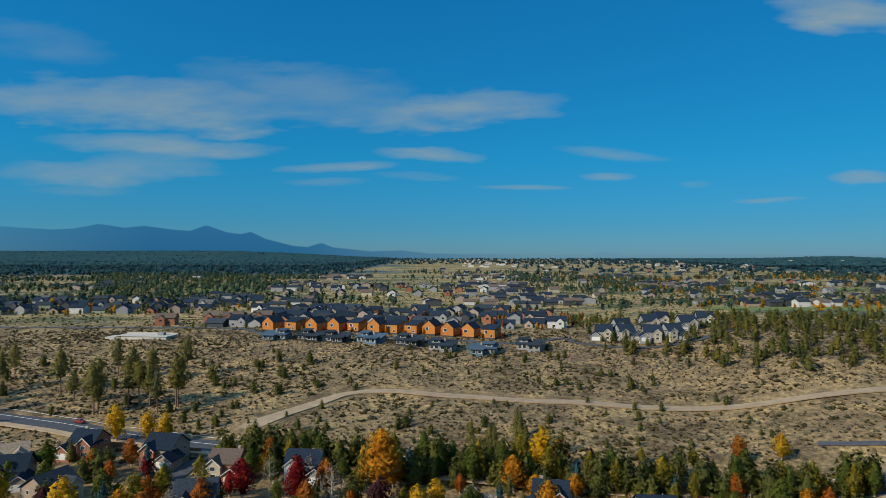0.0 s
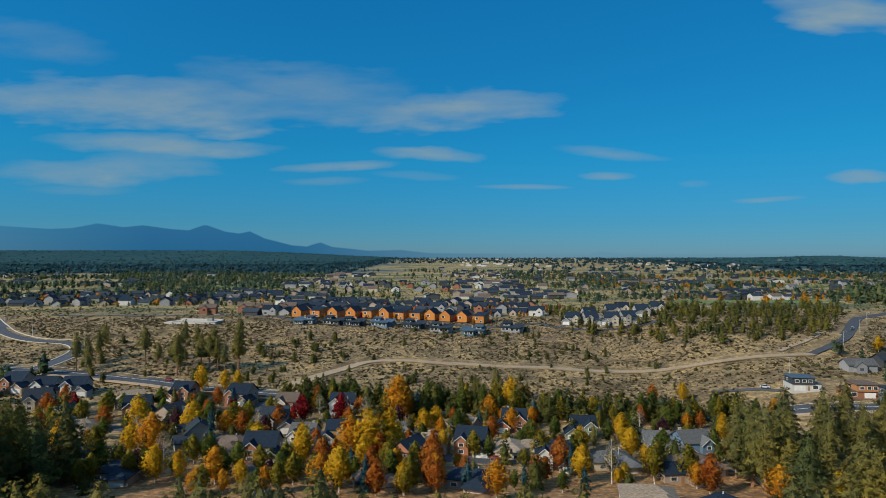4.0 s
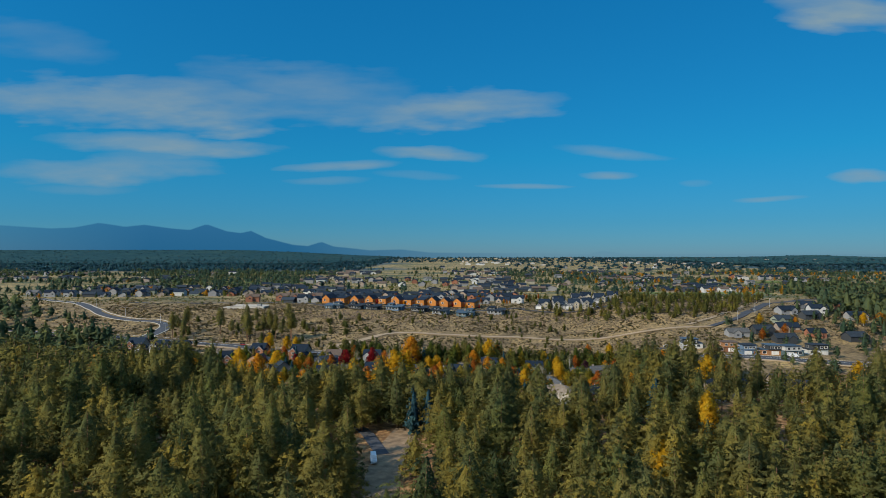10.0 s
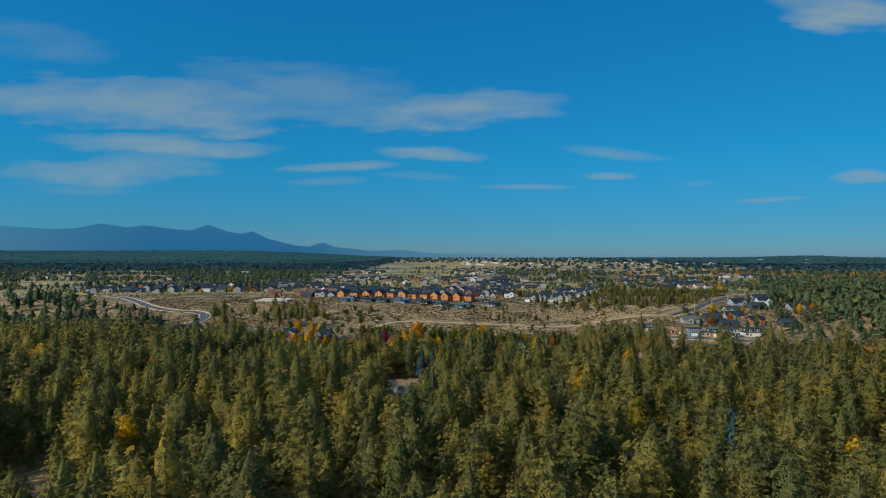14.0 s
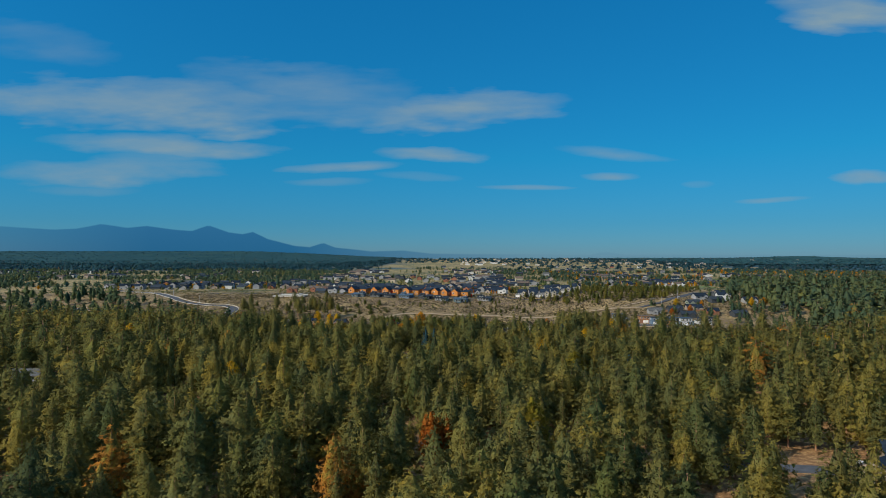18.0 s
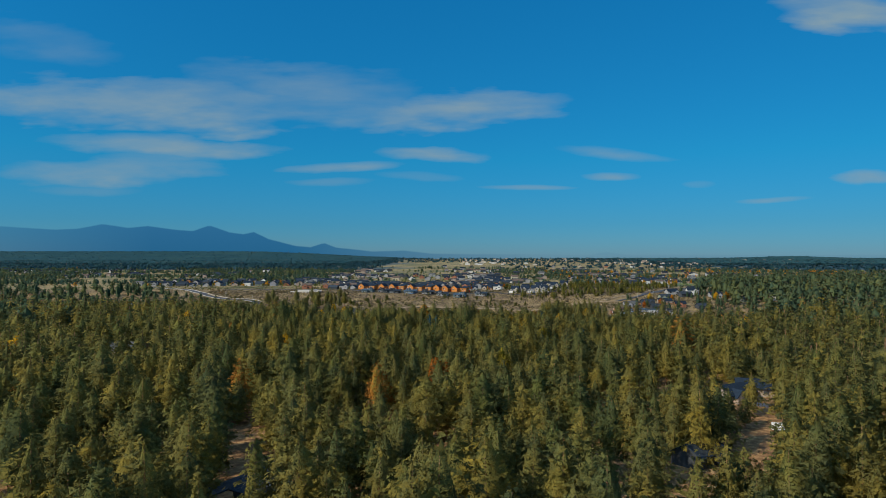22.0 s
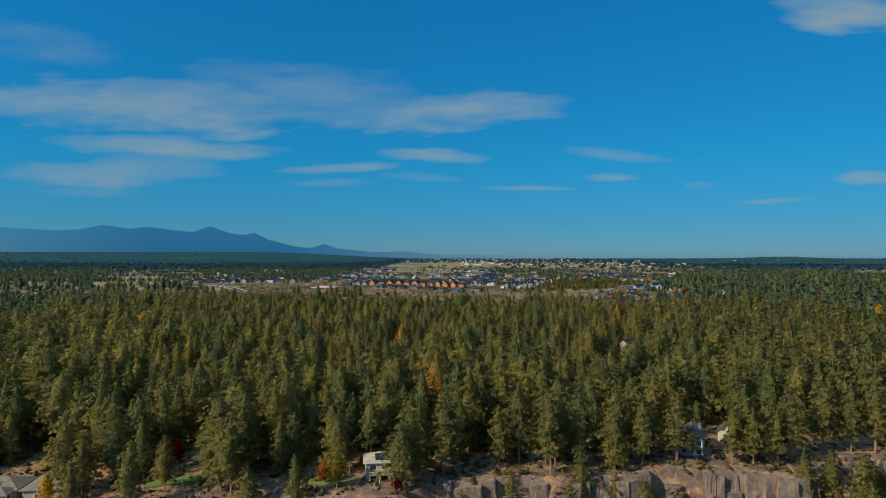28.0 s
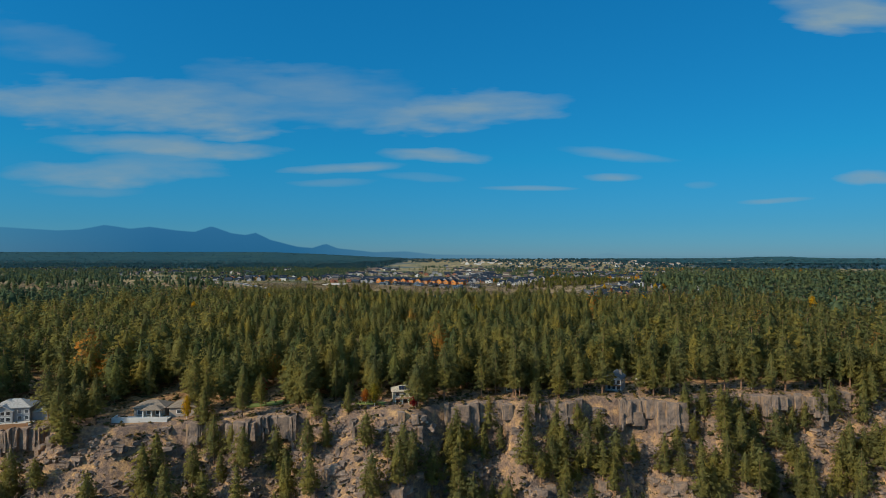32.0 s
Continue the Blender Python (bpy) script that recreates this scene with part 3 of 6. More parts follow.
def trunk_shape(rng, top=0.9, r=0.013, limbs=5, base=0.25, reach=0.1):
    v, f = tube([(0, 0, -0.04), (0, 0, 0.3), (0.004, 0, 0.6), (0, 0.003, top)], [r, r * 0.8, r * 0.5, r * 0.15], 6)
    for _ in range(limbs):
        z, a = rng.uniform(base, 0.75), rng.uniform(0, 6.28)
        w = reach * rng.uniform(0.7, 1.2) * (1.1 - z)
        lv, lf = tube([(0, 0, z), (math.cos(a) * w, math.sin(a) * w, z + w * 0.55)], [r * 0.4, r * 0.12], 4)
        f = np.concatenate([f, lf + len(v)])
        v = np.concatenate([v, lv])
    return v, f


TREE_KINDS = {}


def tree_kind(name, crown, trunk, crown_mat, bark):
    cm = mesh_of(name + "_crown", *crown, crown_mat)
    tm = mesh_of(name + "_trunk", *trunk, bark)
    TREE_KINDS.setdefault(name, []).append((cm, tm))


def tree(kind, name, x, y, h, label, group, wide=1.0, variant=None, sink=0.2):
    """One standing tree: trunk and crown under an Empty at its foot."""
    forms = TREE_KINDS[kind]
    cm, tm = forms[int(RNG.integers(len(forms))) if variant is None else variant % len(forms)]
    m = Matrix.Translation((x, y, float(land(x, y)) - sink)) @ Matrix.Rotation(RNG.uniform(0, 6.28), 4, "Z") @ Matrix.Diagonal((h * wide, h * wide, h, 1))
    ob = empty(name, m, label, "tree", group)
    child("trunk", tm, ob)
    child("crown", cm, ob)
    return ob


for i in range(7):
    g = np.random.default_rng(100 + i)
    tree_kind("pine", pine_shape(g, 1150, 0.023, g.uniform(0.08, 0.24), g.uniform(0.19, 0.24), g.uniform(0.6, 0.9), 5, 58), trunk_shape(g, 0.95, 0.014, 7), PINE, BARK)
for i in range(3):
    g = np.random.default_rng(150 + i)
    tree_kind("tall_pine", pine_shape(g, 800, 0.024, g.uniform(0.34, 0.45), g.uniform(0.17, 0.21), 0.5, 5, 34), trunk_shape(g, 0.95, 0.015, 9, 0.3), PINE, BARK)
for i in range(2):
    g = np.random.default_rng(180 + i)
    tree_kind("dry_pine", pine_shape(g, 700, 0.028, 0.1, 0.22, 0.7), trunk_shape(g, 0.95, 0.014, 7), LEAF["rust"], BARK)
for i in range(4):
    g = np.random.default_rng(200 + i)
    tree_kind("juniper", pine_shape(g, 380, 0.052, 0.04, g.uniform(0.24, 0.33), 0.42), trunk_shape(g, 0.7, 0.03, 3, 0.1), JUNIPER, BARK)
    tree_kind("spruce", pine_shape(g, 430, 0.042, 0.05, 0.23, 0.95), trunk_shape(g, 0.9, 0.016, 2, 0.1), SPRUCE, BARK)
for i, hue in enumerate(LEAF):
    for j in range(2):
        g = np.random.default_rng(300 + 10 * i + j)
        if hue == "bare":
            tree_kind(hue, leafy_shape(g, 420, 0.016, 0.24, 0.2, 0.4, 0), trunk_shape(g, 0.95, 0.014, 26, 0.2, 0.30), LEAF[hue], PALE_BARK)
        else:
            tree_kind(hue, leafy_shape(g, 950, 0.032, 0.25 + 0.05 * j, 0.12, 0.42), trunk_shape(g, 0.75, 0.018, 6, 0.2, 0.2), LEAF[hue], PALE_BARK)


def stand(name, xy, heights, shapes, mats, label, category="woods", wide=None, odd=0.006, vary=0.28, level=0.0):
    """Many trees or bushes as one mesh."""
    V, F, I, off = [], [], [], 0
    pick = RNG.integers(len(shapes), size=len(xy))
    zs = land(xy[:, 0], xy[:, 1])
    for k, (cv, cf, tv, tf) in enumerate(shapes):
        idx = np.nonzero(pick == k)[0]
        if not len(idx):
            continue
        v = np.concatenate([cv, np.pad(tv, ((0, 0), (0, 3)), constant_values=0.5)]) if tv is not None else cv
        f = np.concatenate([cf, tf + len(cv)]) if tv is not None else cf
        mi = np.concatenate([np.zeros(len(cf)), np.ones(len(tf))]) if tv is not None else np.zeros(len(cf))
        # far crowns: shading normals bent upwards to flatten light and dark sides
        if level:
            v = v.copy()
            v[:, 3:] = v[:, 3:] * (1 - level) + np.array((-0.2, -0.2, 1.0)) * level
            v[:, 3:] /= np.linalg.norm(v[:, 3:], axis=1)[:, None] + 1e-6
        a = RNG.uniform(0, 6.28, len(idx))
        c, s, h = np.cos(a), np.sin(a), heights[idx]
        wd = h * (RNG.uniform(0.85, 1.25, len(idx)) if wide is None else wide[idx] if isinstance(wide, np.ndarray) else wide)
        lean = RNG.normal(0, 0.02, (len(idx), 2))
        x = (v[None, :, 0] * c[:, None] - v[None, :, 1] * s[:, None]) * wd[:, None] + v[None, :, 2] * h[:, None] * lean[:, :1] + xy[idx, 0][:, None]
        y = (v[None, :, 0] * s[:, None] + v[None, :, 1] * c[:, None]) * wd[:, None] + v[None, :, 2] * h[:, None] * lean[:, 1:] + xy[idx, 1][:, None]
        z = v[None, :, 2] * h[:, None] + zs[idx][:, None] - 0.15
        own = np.clip(RNG.normal(1.0, vary, len(idx)), 0.45, 1.4)
        own[RNG.random(len(idx)) < odd] = 1.75
        bx = (v[None, :, 3] * c[:, None] - v[None, :, 4] * s[:, None]) * own[:, None]
        by = (v[None, :, 3] * s[:, None] + v[None, :, 4] * c[:, None]) * own[:, None]
        bz = v[None, :, 5] * own[:, None]
        V.append(np.stack([x, y, z, bx, by, bz], -1).reshape(-1, 6))
        F.append((f[None] + (np.arange(len(idx)) * len(v))[:, None, None] + off).reshape(-1, 3))
        I.append(np.tile(mi, len(idx)))
        off += len(idx) * len(v)
    me = mesh_of(name, np.concatenate(V), np.concatenate(F), mats, np.concatenate(I))
    return tagged(new(name, me), label, category, kind="stuff")


def scatter(x0, x1, y0, y1, step, jitter=0.45):
    gx, gy = np.meshgrid(np.arange(x0, x1, step), np.arange(y0, y1, step))
    gx = gx + (np.arange(gx.shape[0]) % 2)[:, None] * step * 0.5
    p = np.stack([gx.ravel(), gy.ravel()], 1)
    return p + RNG.uniform(-jitter, jitter, p.shape) * step


def clear_of(p, spots):
    """Keeps the points outside all circles (x, y, radius)."""
    keep = np.ones(len(p), bool)
    for x, y, r in spots:
        keep &= (p[:, 0] - x) ** 2 + (p[:, 1] - y) ** 2 > r * r
    return p[keep]


# ---- buildings ----
class Geo:
    """Collects solid blocks of a part."""

    def __init__(self):
        self.v, self.f = [], []

    def add(self, v, f):
        o = len(self.v)
        self.v += [tuple(p) for p in v]
        self.f += [tuple(i + o for i in q) for q in f]
        return self

    def box(self, x0, x1, y0, y1, z0, z1):
        v = [(x, y, z) for z in (z0, z1) for y in (y0, y1) for x in (x0, x1)]
        return self.add(v, [(0, 2, 3, 1), (4, 5, 7, 6), (0, 1, 5, 4), (2, 6, 7, 3), (0, 4, 6, 2), (1, 3, 7, 5)])

    def gable(self, cx, cy, w, d, z0, z1, rise, axis):
        """Walls with gable ends; the ridge runs along axis."""
        if axis == "x":
            pts = [(-d / 2, z0), (d / 2, z0), (d / 2, z1), (0, z1 + rise), (-d / 2, z1)]
            v = [(cx + sx * w / 2, cy + p, z) for sx in (-1, 1) for p, z in pts]
        else:
            pts = [(-w / 2, z0), (w / 2, z0), (w / 2, z1), (0, z1 + rise), (-w / 2, z1)]
            v = [(cx + p, cy + sy * d / 2, z) for sy in (1, -1) for p, z in pts]
        q = [(4, 3, 2, 1, 0), (5, 6, 7, 8, 9)] + [(i, (i + 1) % 5, (i + 1) % 5 + 5, i + 5) for i in range(5)]
        return self.add(v, q)

    def pitched(self, cx, cy, w, d, z1, rise, axis, over=0.5, t=0.22):
        """One folded roof slab with overhang and thickness."""
        span, run = (d, w) if axis == "x" else (w, d)
        k = rise / (span / 2)
        half, ln = span / 2 + over, run / 2 + over
        ridge, eave = z1 + rise + 0.05, z1 - over * k + 0.05
        prof = [(-half, eave), (0, ridge), (half, eave), (half, eave + t), (0, ridge + t * 1.15), (-half, eave + t)]
        if axis == "x":
            v = [(cx + e * ln, cy + p, z) for e in (-1, 1) for p, z in prof]
        else:
            v = [(cx + p, cy + e * ln, z) for e in (-1, 1) for p, z in prof]
        ends = [(0, 1, 4, 5), (1, 2, 3, 4), (11, 10, 7, 6), (10, 9, 8, 7)]
        return self.add(v, ends + [(i, (i + 1) % 6, (i + 1) % 6 + 6, i + 6) for i in range(6)])

    def hip(self, cx, cy, w, d, z1, rise, over=0.55, t=0.2):
        a, b = w / 2 + over, d / 2 + over
        r = max(0.0, a - b)
        q = max(0.0, b - a)
        v = [(cx - a, cy - b, z1), (cx + a, cy - b, z1), (cx + a, cy + b, z1), (cx - a, cy + b, z1),
             (cx - a, cy - b, z1 + t), (cx + a, cy - b, z1 + t), (cx + a, cy + b, z1 + t), (cx - a, cy + b, z1 + t),
             (cx - r, cy - q, z1 + rise), (cx + r, cy + q, z1 + rise)]
        if r >= q:
            top = [(4, 5, 9, 8), (5, 6, 9), (6, 7, 8, 9), (7, 4, 8)]
        else:
            top = [(4, 5, 8), (5, 6, 9, 8), (6, 7, 9), (7, 4, 8, 9)]
        return self.add(v, [(3, 2, 1, 0), (0, 1, 5, 4), (1, 2, 6, 5), (2, 3, 7, 6), (3, 0, 4, 7)] + top)

    def shed(self, cx, cy, w, d, z_front, z_back, over=0.5, t=0.22):
        k = (z_back - z_front) / d
        y0, y1 = cy - d / 2 - over, cy + d / 2 + over
        a, b = z_front - over * k, z_back + over * k
        v = [(cx + sx * (w / 2 + over), y, z + e) for e in (0, t) for y, z in ((y0, a), (y1, b)) for sx in (-1, 1)]
        return self.add(v, [(0, 2, 3, 1), (4, 5, 7, 6), (0, 1, 5, 4), (2, 6, 7, 3), (0, 4, 6, 2), (1, 3, 7, 5)])

    def mesh(self, name, mat):
        me = bpy.data.meshes.new(name)
        me.from_pydata(self.v, [], self.f)
        me.materials.append(mat)
        me.update()
        return me


def window_meshes():
    ring = [(-0.5, 0), (0.5, 0), (0.5, 1), (-0.5, 1), (-0.41, 0.07), (0.41, 0.07), (0.41, 0.93), (-0.41, 0.93)]
    v = [(x, y, z) for y in (-0.09, 0.02) for x, z in ring]
    f = []
    for i in range(4):
        j = (i + 1) % 4
        f += [(i, j, j + 4, i + 4), (i + 8, i + 12, j + 12, j + 8), (i, i + 8, j + 8, j), (i + 4, j + 4, j + 12, i + 12)]
    return Geo().add(v, f).mesh("window_frame", TRIM), Geo().box(-0.42, 0.42, -0.04, 0.01, 0.06, 0.94).mesh("window_pane", GLASS)


FRAME_ME, PANE_ME = window_meshes()
DOOR_ME = Geo().box(-0.5, 0.5, -0.07, 0.02, 0, 2.1).mesh("door", BROWN_WOOD)
GARAGE_ME = Geo().box(-2.4, 2.4, -0.06, 0.02, 0, 2.3)
for zz in (0.55, 1.1, 1.65):
    GARAGE_ME.box(-2.35, 2.35, -0.085, -0.05, zz + 0.03, zz + 0.5)
GARAGE_ME = GARAGE_ME.mesh("garage_door", TRIM)
FLUE_ME = Geo().box(-0.12, 0.12, -0.12, 0.12, -0.6, 0.7).mesh("flue", FLUE)
STACK_ME = Geo().box(-0.5, 0.5, -0.4, 0.4, -2.0, 0.9).box(-0.58, 0.58, -0.48, 0.48, 0.9, 1.05).mesh("chimney", mottled("chimney_stone", (0.28, 0.22, 0.17), (0.42, 0.34, 0.27), 1.5))


def face(x, y, z, side, sx=1.0, sz=1.0):
    """Pose on a wall: side is the way it looks (f, b, l, r)."""
    turn = {"f": 0, "b": 180, "l": -90, "r": 90}[side]
    return Matrix.Translation((x, y, z)) @ Matrix.Rotation(radians(turn), 4, "Z") @ Matrix.Diagonal((sx, 1, sz, 1))


def window(house, x, y, z, side, w=1.3, h=1.3):
    ob = child("window", FRAME_ME, house, at=face(x, y, z, side, w, h))
    child("pane", PANE_ME, ob)


def build_cottage(m, seed, wall, roof, label, group, two=True, accent=None):
    """Suburban gabled house: main block, front gable, garage wing."""
    g = np.random.default_rng(seed)
    ob = empty("house", m, label, "house", group)
    w, d = g.uniform(9.5, 12), g.uniform(9, 11.5)
    h = 5.4 if two else 3.1
    rise = d * g.uniform(0.30, 0.38)
    gw = g.uniform(4.6, 5.6)
    gx = -w * 0.24 if seed % 2 else w * 0.24
    garx = -gx * 1.9
    wl, rf, tr, ac, gw_, r2, r3 = Geo(), Geo(), Geo(), Geo(), Geo(), Geo(), Geo()
    wl.gable(0, 0, w, d, -1.5, h, rise, "x")
    rf.pitched(0, 0, w, d, h, rise, "x")
    gh, gr = h - 0.2, gw * 0.42
    ac.gable(gx, -d / 2 + 0.2, gw, 4.0, -1.5, gh, gr, "y")
    r2.pitched(gx, -d / 2 + 1.2, gw, 6.0, gh, gr, "y", 0.45)
    ggw, ggr = 6.4, 6.4 * 0.36
    gw_.gable(garx, -d / 2 - 0.6, ggw, 6.6, -1.5, 2.8, ggr, "y")
    r3.pitched(garx, -d / 2 - 0.4, ggw, 7.2, 2.8, ggr, "y", 0.45)
    yg, yr = -d / 2 - 1.8 - 0.08, -d / 2 - 3.9 - 0.08
    for cx, ww, z1, rr, yy in ((gx, gw, gh, gr, yg - 0.42), (garx, ggw, 2.8, ggr, yr - 0.42)):
        k = rr / (ww / 2)
        for s in (-1, 1):
            a, b = (cx, z1 + rr), (cx + s * (ww / 2 + 0.45), z1 - 0.45 * k)
            tr.add([(a[0], yy, a[1] - 0.22), (b[0], yy, b[1] - 0.22), (b[0], yy, b[1] + 0.06), (a[0], yy, a[1] + 0.06),
                    (a[0], yy + 0.08, a[1] - 0.22), (b[0], yy + 0.08, b[1] - 0.22), (b[0], yy + 0.08, b[1] + 0.06), (a[0], yy + 0.08, a[1] + 0.06)],
                   [(0, 1, 2, 3), (7, 6, 5, 4), (0, 4, 5, 1), (3, 2, 6, 7), (1, 5, 6, 2), (0, 3, 7, 4)])
    child("wall", wl.mesh("wall", WALLS[wall]), ob)
    child("front_gable", ac.mesh("front_gable", WALLS[accent or wall]), ob)
    child("garage_wall", gw_.mesh("garage_wall", WALLS[wall]), ob)
    child("roof", rf.mesh("roof", ROOFS[roof]), ob, "shingled roof")
    child("gable_roof", r2.mesh("gable_roof", ROOFS[roof]), ob)
    child("garage_roof", r3.mesh("garage_roof", ROOFS[roof]), ob)
    child("fascia", tr.mesh("fascia", TRIM), ob, "white painted bargeboards")
    child("garage_door", GARAGE_ME, ob, at=face(garx, yr + 0.08, 0, "f"))
    child("door", DOOR_ME, ob, at=face(gx * 0.05, -d / 2, 0, "f"))
    if two:
        window(ob, gx, yg + 0.08, 3.3, "f", 1.9, 1.4)
    window(ob, gx, yg + 0.08, 0.9, "f", 2.2, 1.4)
    for side, sx in (("l", -1), ("r", 1)):
        for yy in (-d * 0.2, d * 0.22):
            for zz in ((0.9, 3.5) if two else (0.9,)):
                window(ob, sx * w / 2, yy, zz, side, 1.2, 1.3)
    child("flue", FLUE_ME, ob, at=pose(w * 0.2, 1.0, h + rise * 0.8))
    if seed % 3 == 0:
        child("chimney", STACK_ME, ob, at=pose(-gx * 1.2, d * 0.25, h + rise * 0.8))
    return ob


def build_ranch(m, seed, wall, roof, label, group):
    """Low hipped house in two wings."""
    g = np.random.default_rng(seed)
    ob = empty("house", m, label, "house", group)
    w, d, h = g.uniform(13, 17), g.uniform(9, 11), 3.0
    s = 1 if seed % 2 else -1
    wl, rf = Geo(), Geo()
    wl.box(-w / 2, w / 2, -d / 2, d / 2, -1.5, h)
    rf.hip(0, 0, w, d, h - 0.05, 2.6)
    w2 = Geo().box(s * w * 0.26 - 3.6, s * w * 0.26 + 3.6, -d / 2 - 4.5, -d / 2, -1.5, h - 0.1)
    r2 = Geo().hip(s * w * 0.26, -d / 2 - 1.2, 7.2, 9, h - 0.1, 2.3)
    child("garage_wall", w2.mesh("garage_wall", WALLS[wall]), ob)
    child("garage_roof", r2.mesh("garage_roof", ROOFS[roof]), ob)
    child("wall", wl.mesh("wall", WALLS[wall]), ob)
    child("roof", rf.mesh("roof", ROOFS[roof]), ob, "hipped shingle roof")
    child("garage_door", GARAGE_ME, ob, at=face(s * w * 0.26, -d / 2 - 4.5, 0, "f"))
    child("door", DOOR_ME, ob, at=face(-s * w * 0.1, -d / 2, 0, "f"))
    window(ob, -s * w * 0.3, -d / 2, 0.9, "f", 2.2, 1.3)
    for side, sx in (("l", -1), ("r", 1)):
        for yy in (-d * 0.2, d * 0.2):
            window(ob, sx * w / 2, yy, 0.9, side, 1.4, 1.3)
    child("flue", FLUE_ME, ob, at=pose(w * 0.12, 0.8, h + 2.2))
    return ob


def build_modern(m, seed, low, up, roof, label, group, w=13.0, d=10.0):
    """Flat-roofed modern house: a lower block and a shifted upper one."""
    g = np.random.default_rng(seed)
    ob = empty("house", m, label, "house", group)
    s = 1 if seed % 2 else -1
    child("lower_wall", Geo().box(-w / 2, w / 2, -d / 2, d / 2, -1.5, 3.0).mesh("lower_wall", WALLS[low]), ob)
    uw = w * g.uniform(0.6, 0.85)
    ux = s * (w - uw) / 2
    child("upper_wall", Geo().box(ux - uw / 2, ux + uw / 2, -d / 2 - 0.6, d / 2 - 1.5, 3.0, 6.0).mesh("upper_wall", WALLS[up]), ob)
    child("roof", Geo().box(ux - uw / 2 - 0.5, ux + uw / 2 + 0.5, -d / 2 - 1.2, d / 2 - 0.9, 6.0, 6.3).mesh("roof", ROOFS[roof]), ob, "thin flat roof")
    child("lower_roof", Geo().box(-w / 2 - 0.2, w / 2 + 0.2, -d / 2 - 0.2, d / 2 + 0.2, 3.0, 3.2).mesh("lower_roof", ROOFS[roof]), ob)
    for fx in (-0.28, 0.05, 0.32):
        window(ob, ux + uw * fx, -d / 2 - 0.6, 3.8, "f", 1.9, 1.5)
    window(ob, -s * w * 0.3, -d / 2, 0.7, "f", 2.6, 1.9)
    child("garage_door", GARAGE_ME, ob, at=face(s * w * 0.22, -d / 2, 0, "f"))
    child("door", DOOR_ME, ob, at=face(-s * w * 0.08, -d / 2, 0, "f"))
    for side, sx in (("l", -1), ("r", 1)):
        window(ob, ux + sx * uw / 2, 0, 3.8, side, 1.6, 1.4)
    return ob


def build_barnlike(m, seed, label, group):
    """Tall cedar-clad townhouse; gabled or with one slope."""
    ob = empty("house", m, label, "house", group)
    w, d, h = 9.0, 12.0, 5.6
    wl, rf = Geo(), Geo()
    if seed % 2:
        wl.gable(0, 0, w, d, 0.6, h, 3.6, "y")
        rf.pitched(0, 0, w, d, h, 3.6, "y", 0.25)
    else:
        wl.gable(0, 0, w, d, 0.6, h - 0.2, 0.4, "x")
        rf.shed(0, 0, w, d, h + 0.25, h + 2.3, 0.3)
        v = [(-w / 2, -d / 2, h - 0.2), (w / 2, -d / 2, h - 0.2), (w / 2, d / 2, h - 0.2), (-w / 2, d / 2, h - 0.2), (-w / 2, -d / 2, h + 0.3), (w / 2, -d / 2, h + 0.3), (w / 2, d / 2, h + 2.3), (-w / 2, d / 2, h + 2.3)]
        wl.add(v, [(0, 3, 2, 1), (4, 5, 6, 7), (0, 1, 5, 4), (1, 2, 6, 5), (2, 3, 7, 6), (3, 0, 4, 7)])
    child("wall", wl.mesh("wall", WALLS["orange"]), ob, "orange cedar cladding")
    child("plinth", Geo().box(-w / 2 + 0.15, w / 2 - 0.15, -d / 2 + 0.15, d / 2 - 0.15, -1.5, 0.6).mesh("plinth", WALLS["dark"]), ob)
    child("roof", rf.mesh("roof", ROOFS["navy"]), ob, "dark blue-grey roof")
    window(ob, -1.2, -d / 2, 3.0, "f", 2.4, 2.0)
    if seed % 3:
        window(ob, 2.2, -d / 2, 1.0, "f", 1.6, 1.6)
    window(ob, w / 2, -2, 3.2, "r", 1.2, 1.4)
    window(ob, w / 2, 2.5, 3.2, "r", 1.2, 1.4)
    window(ob, -w / 2, 1, 3.2, "l", 1.2, 1.4)
    return ob


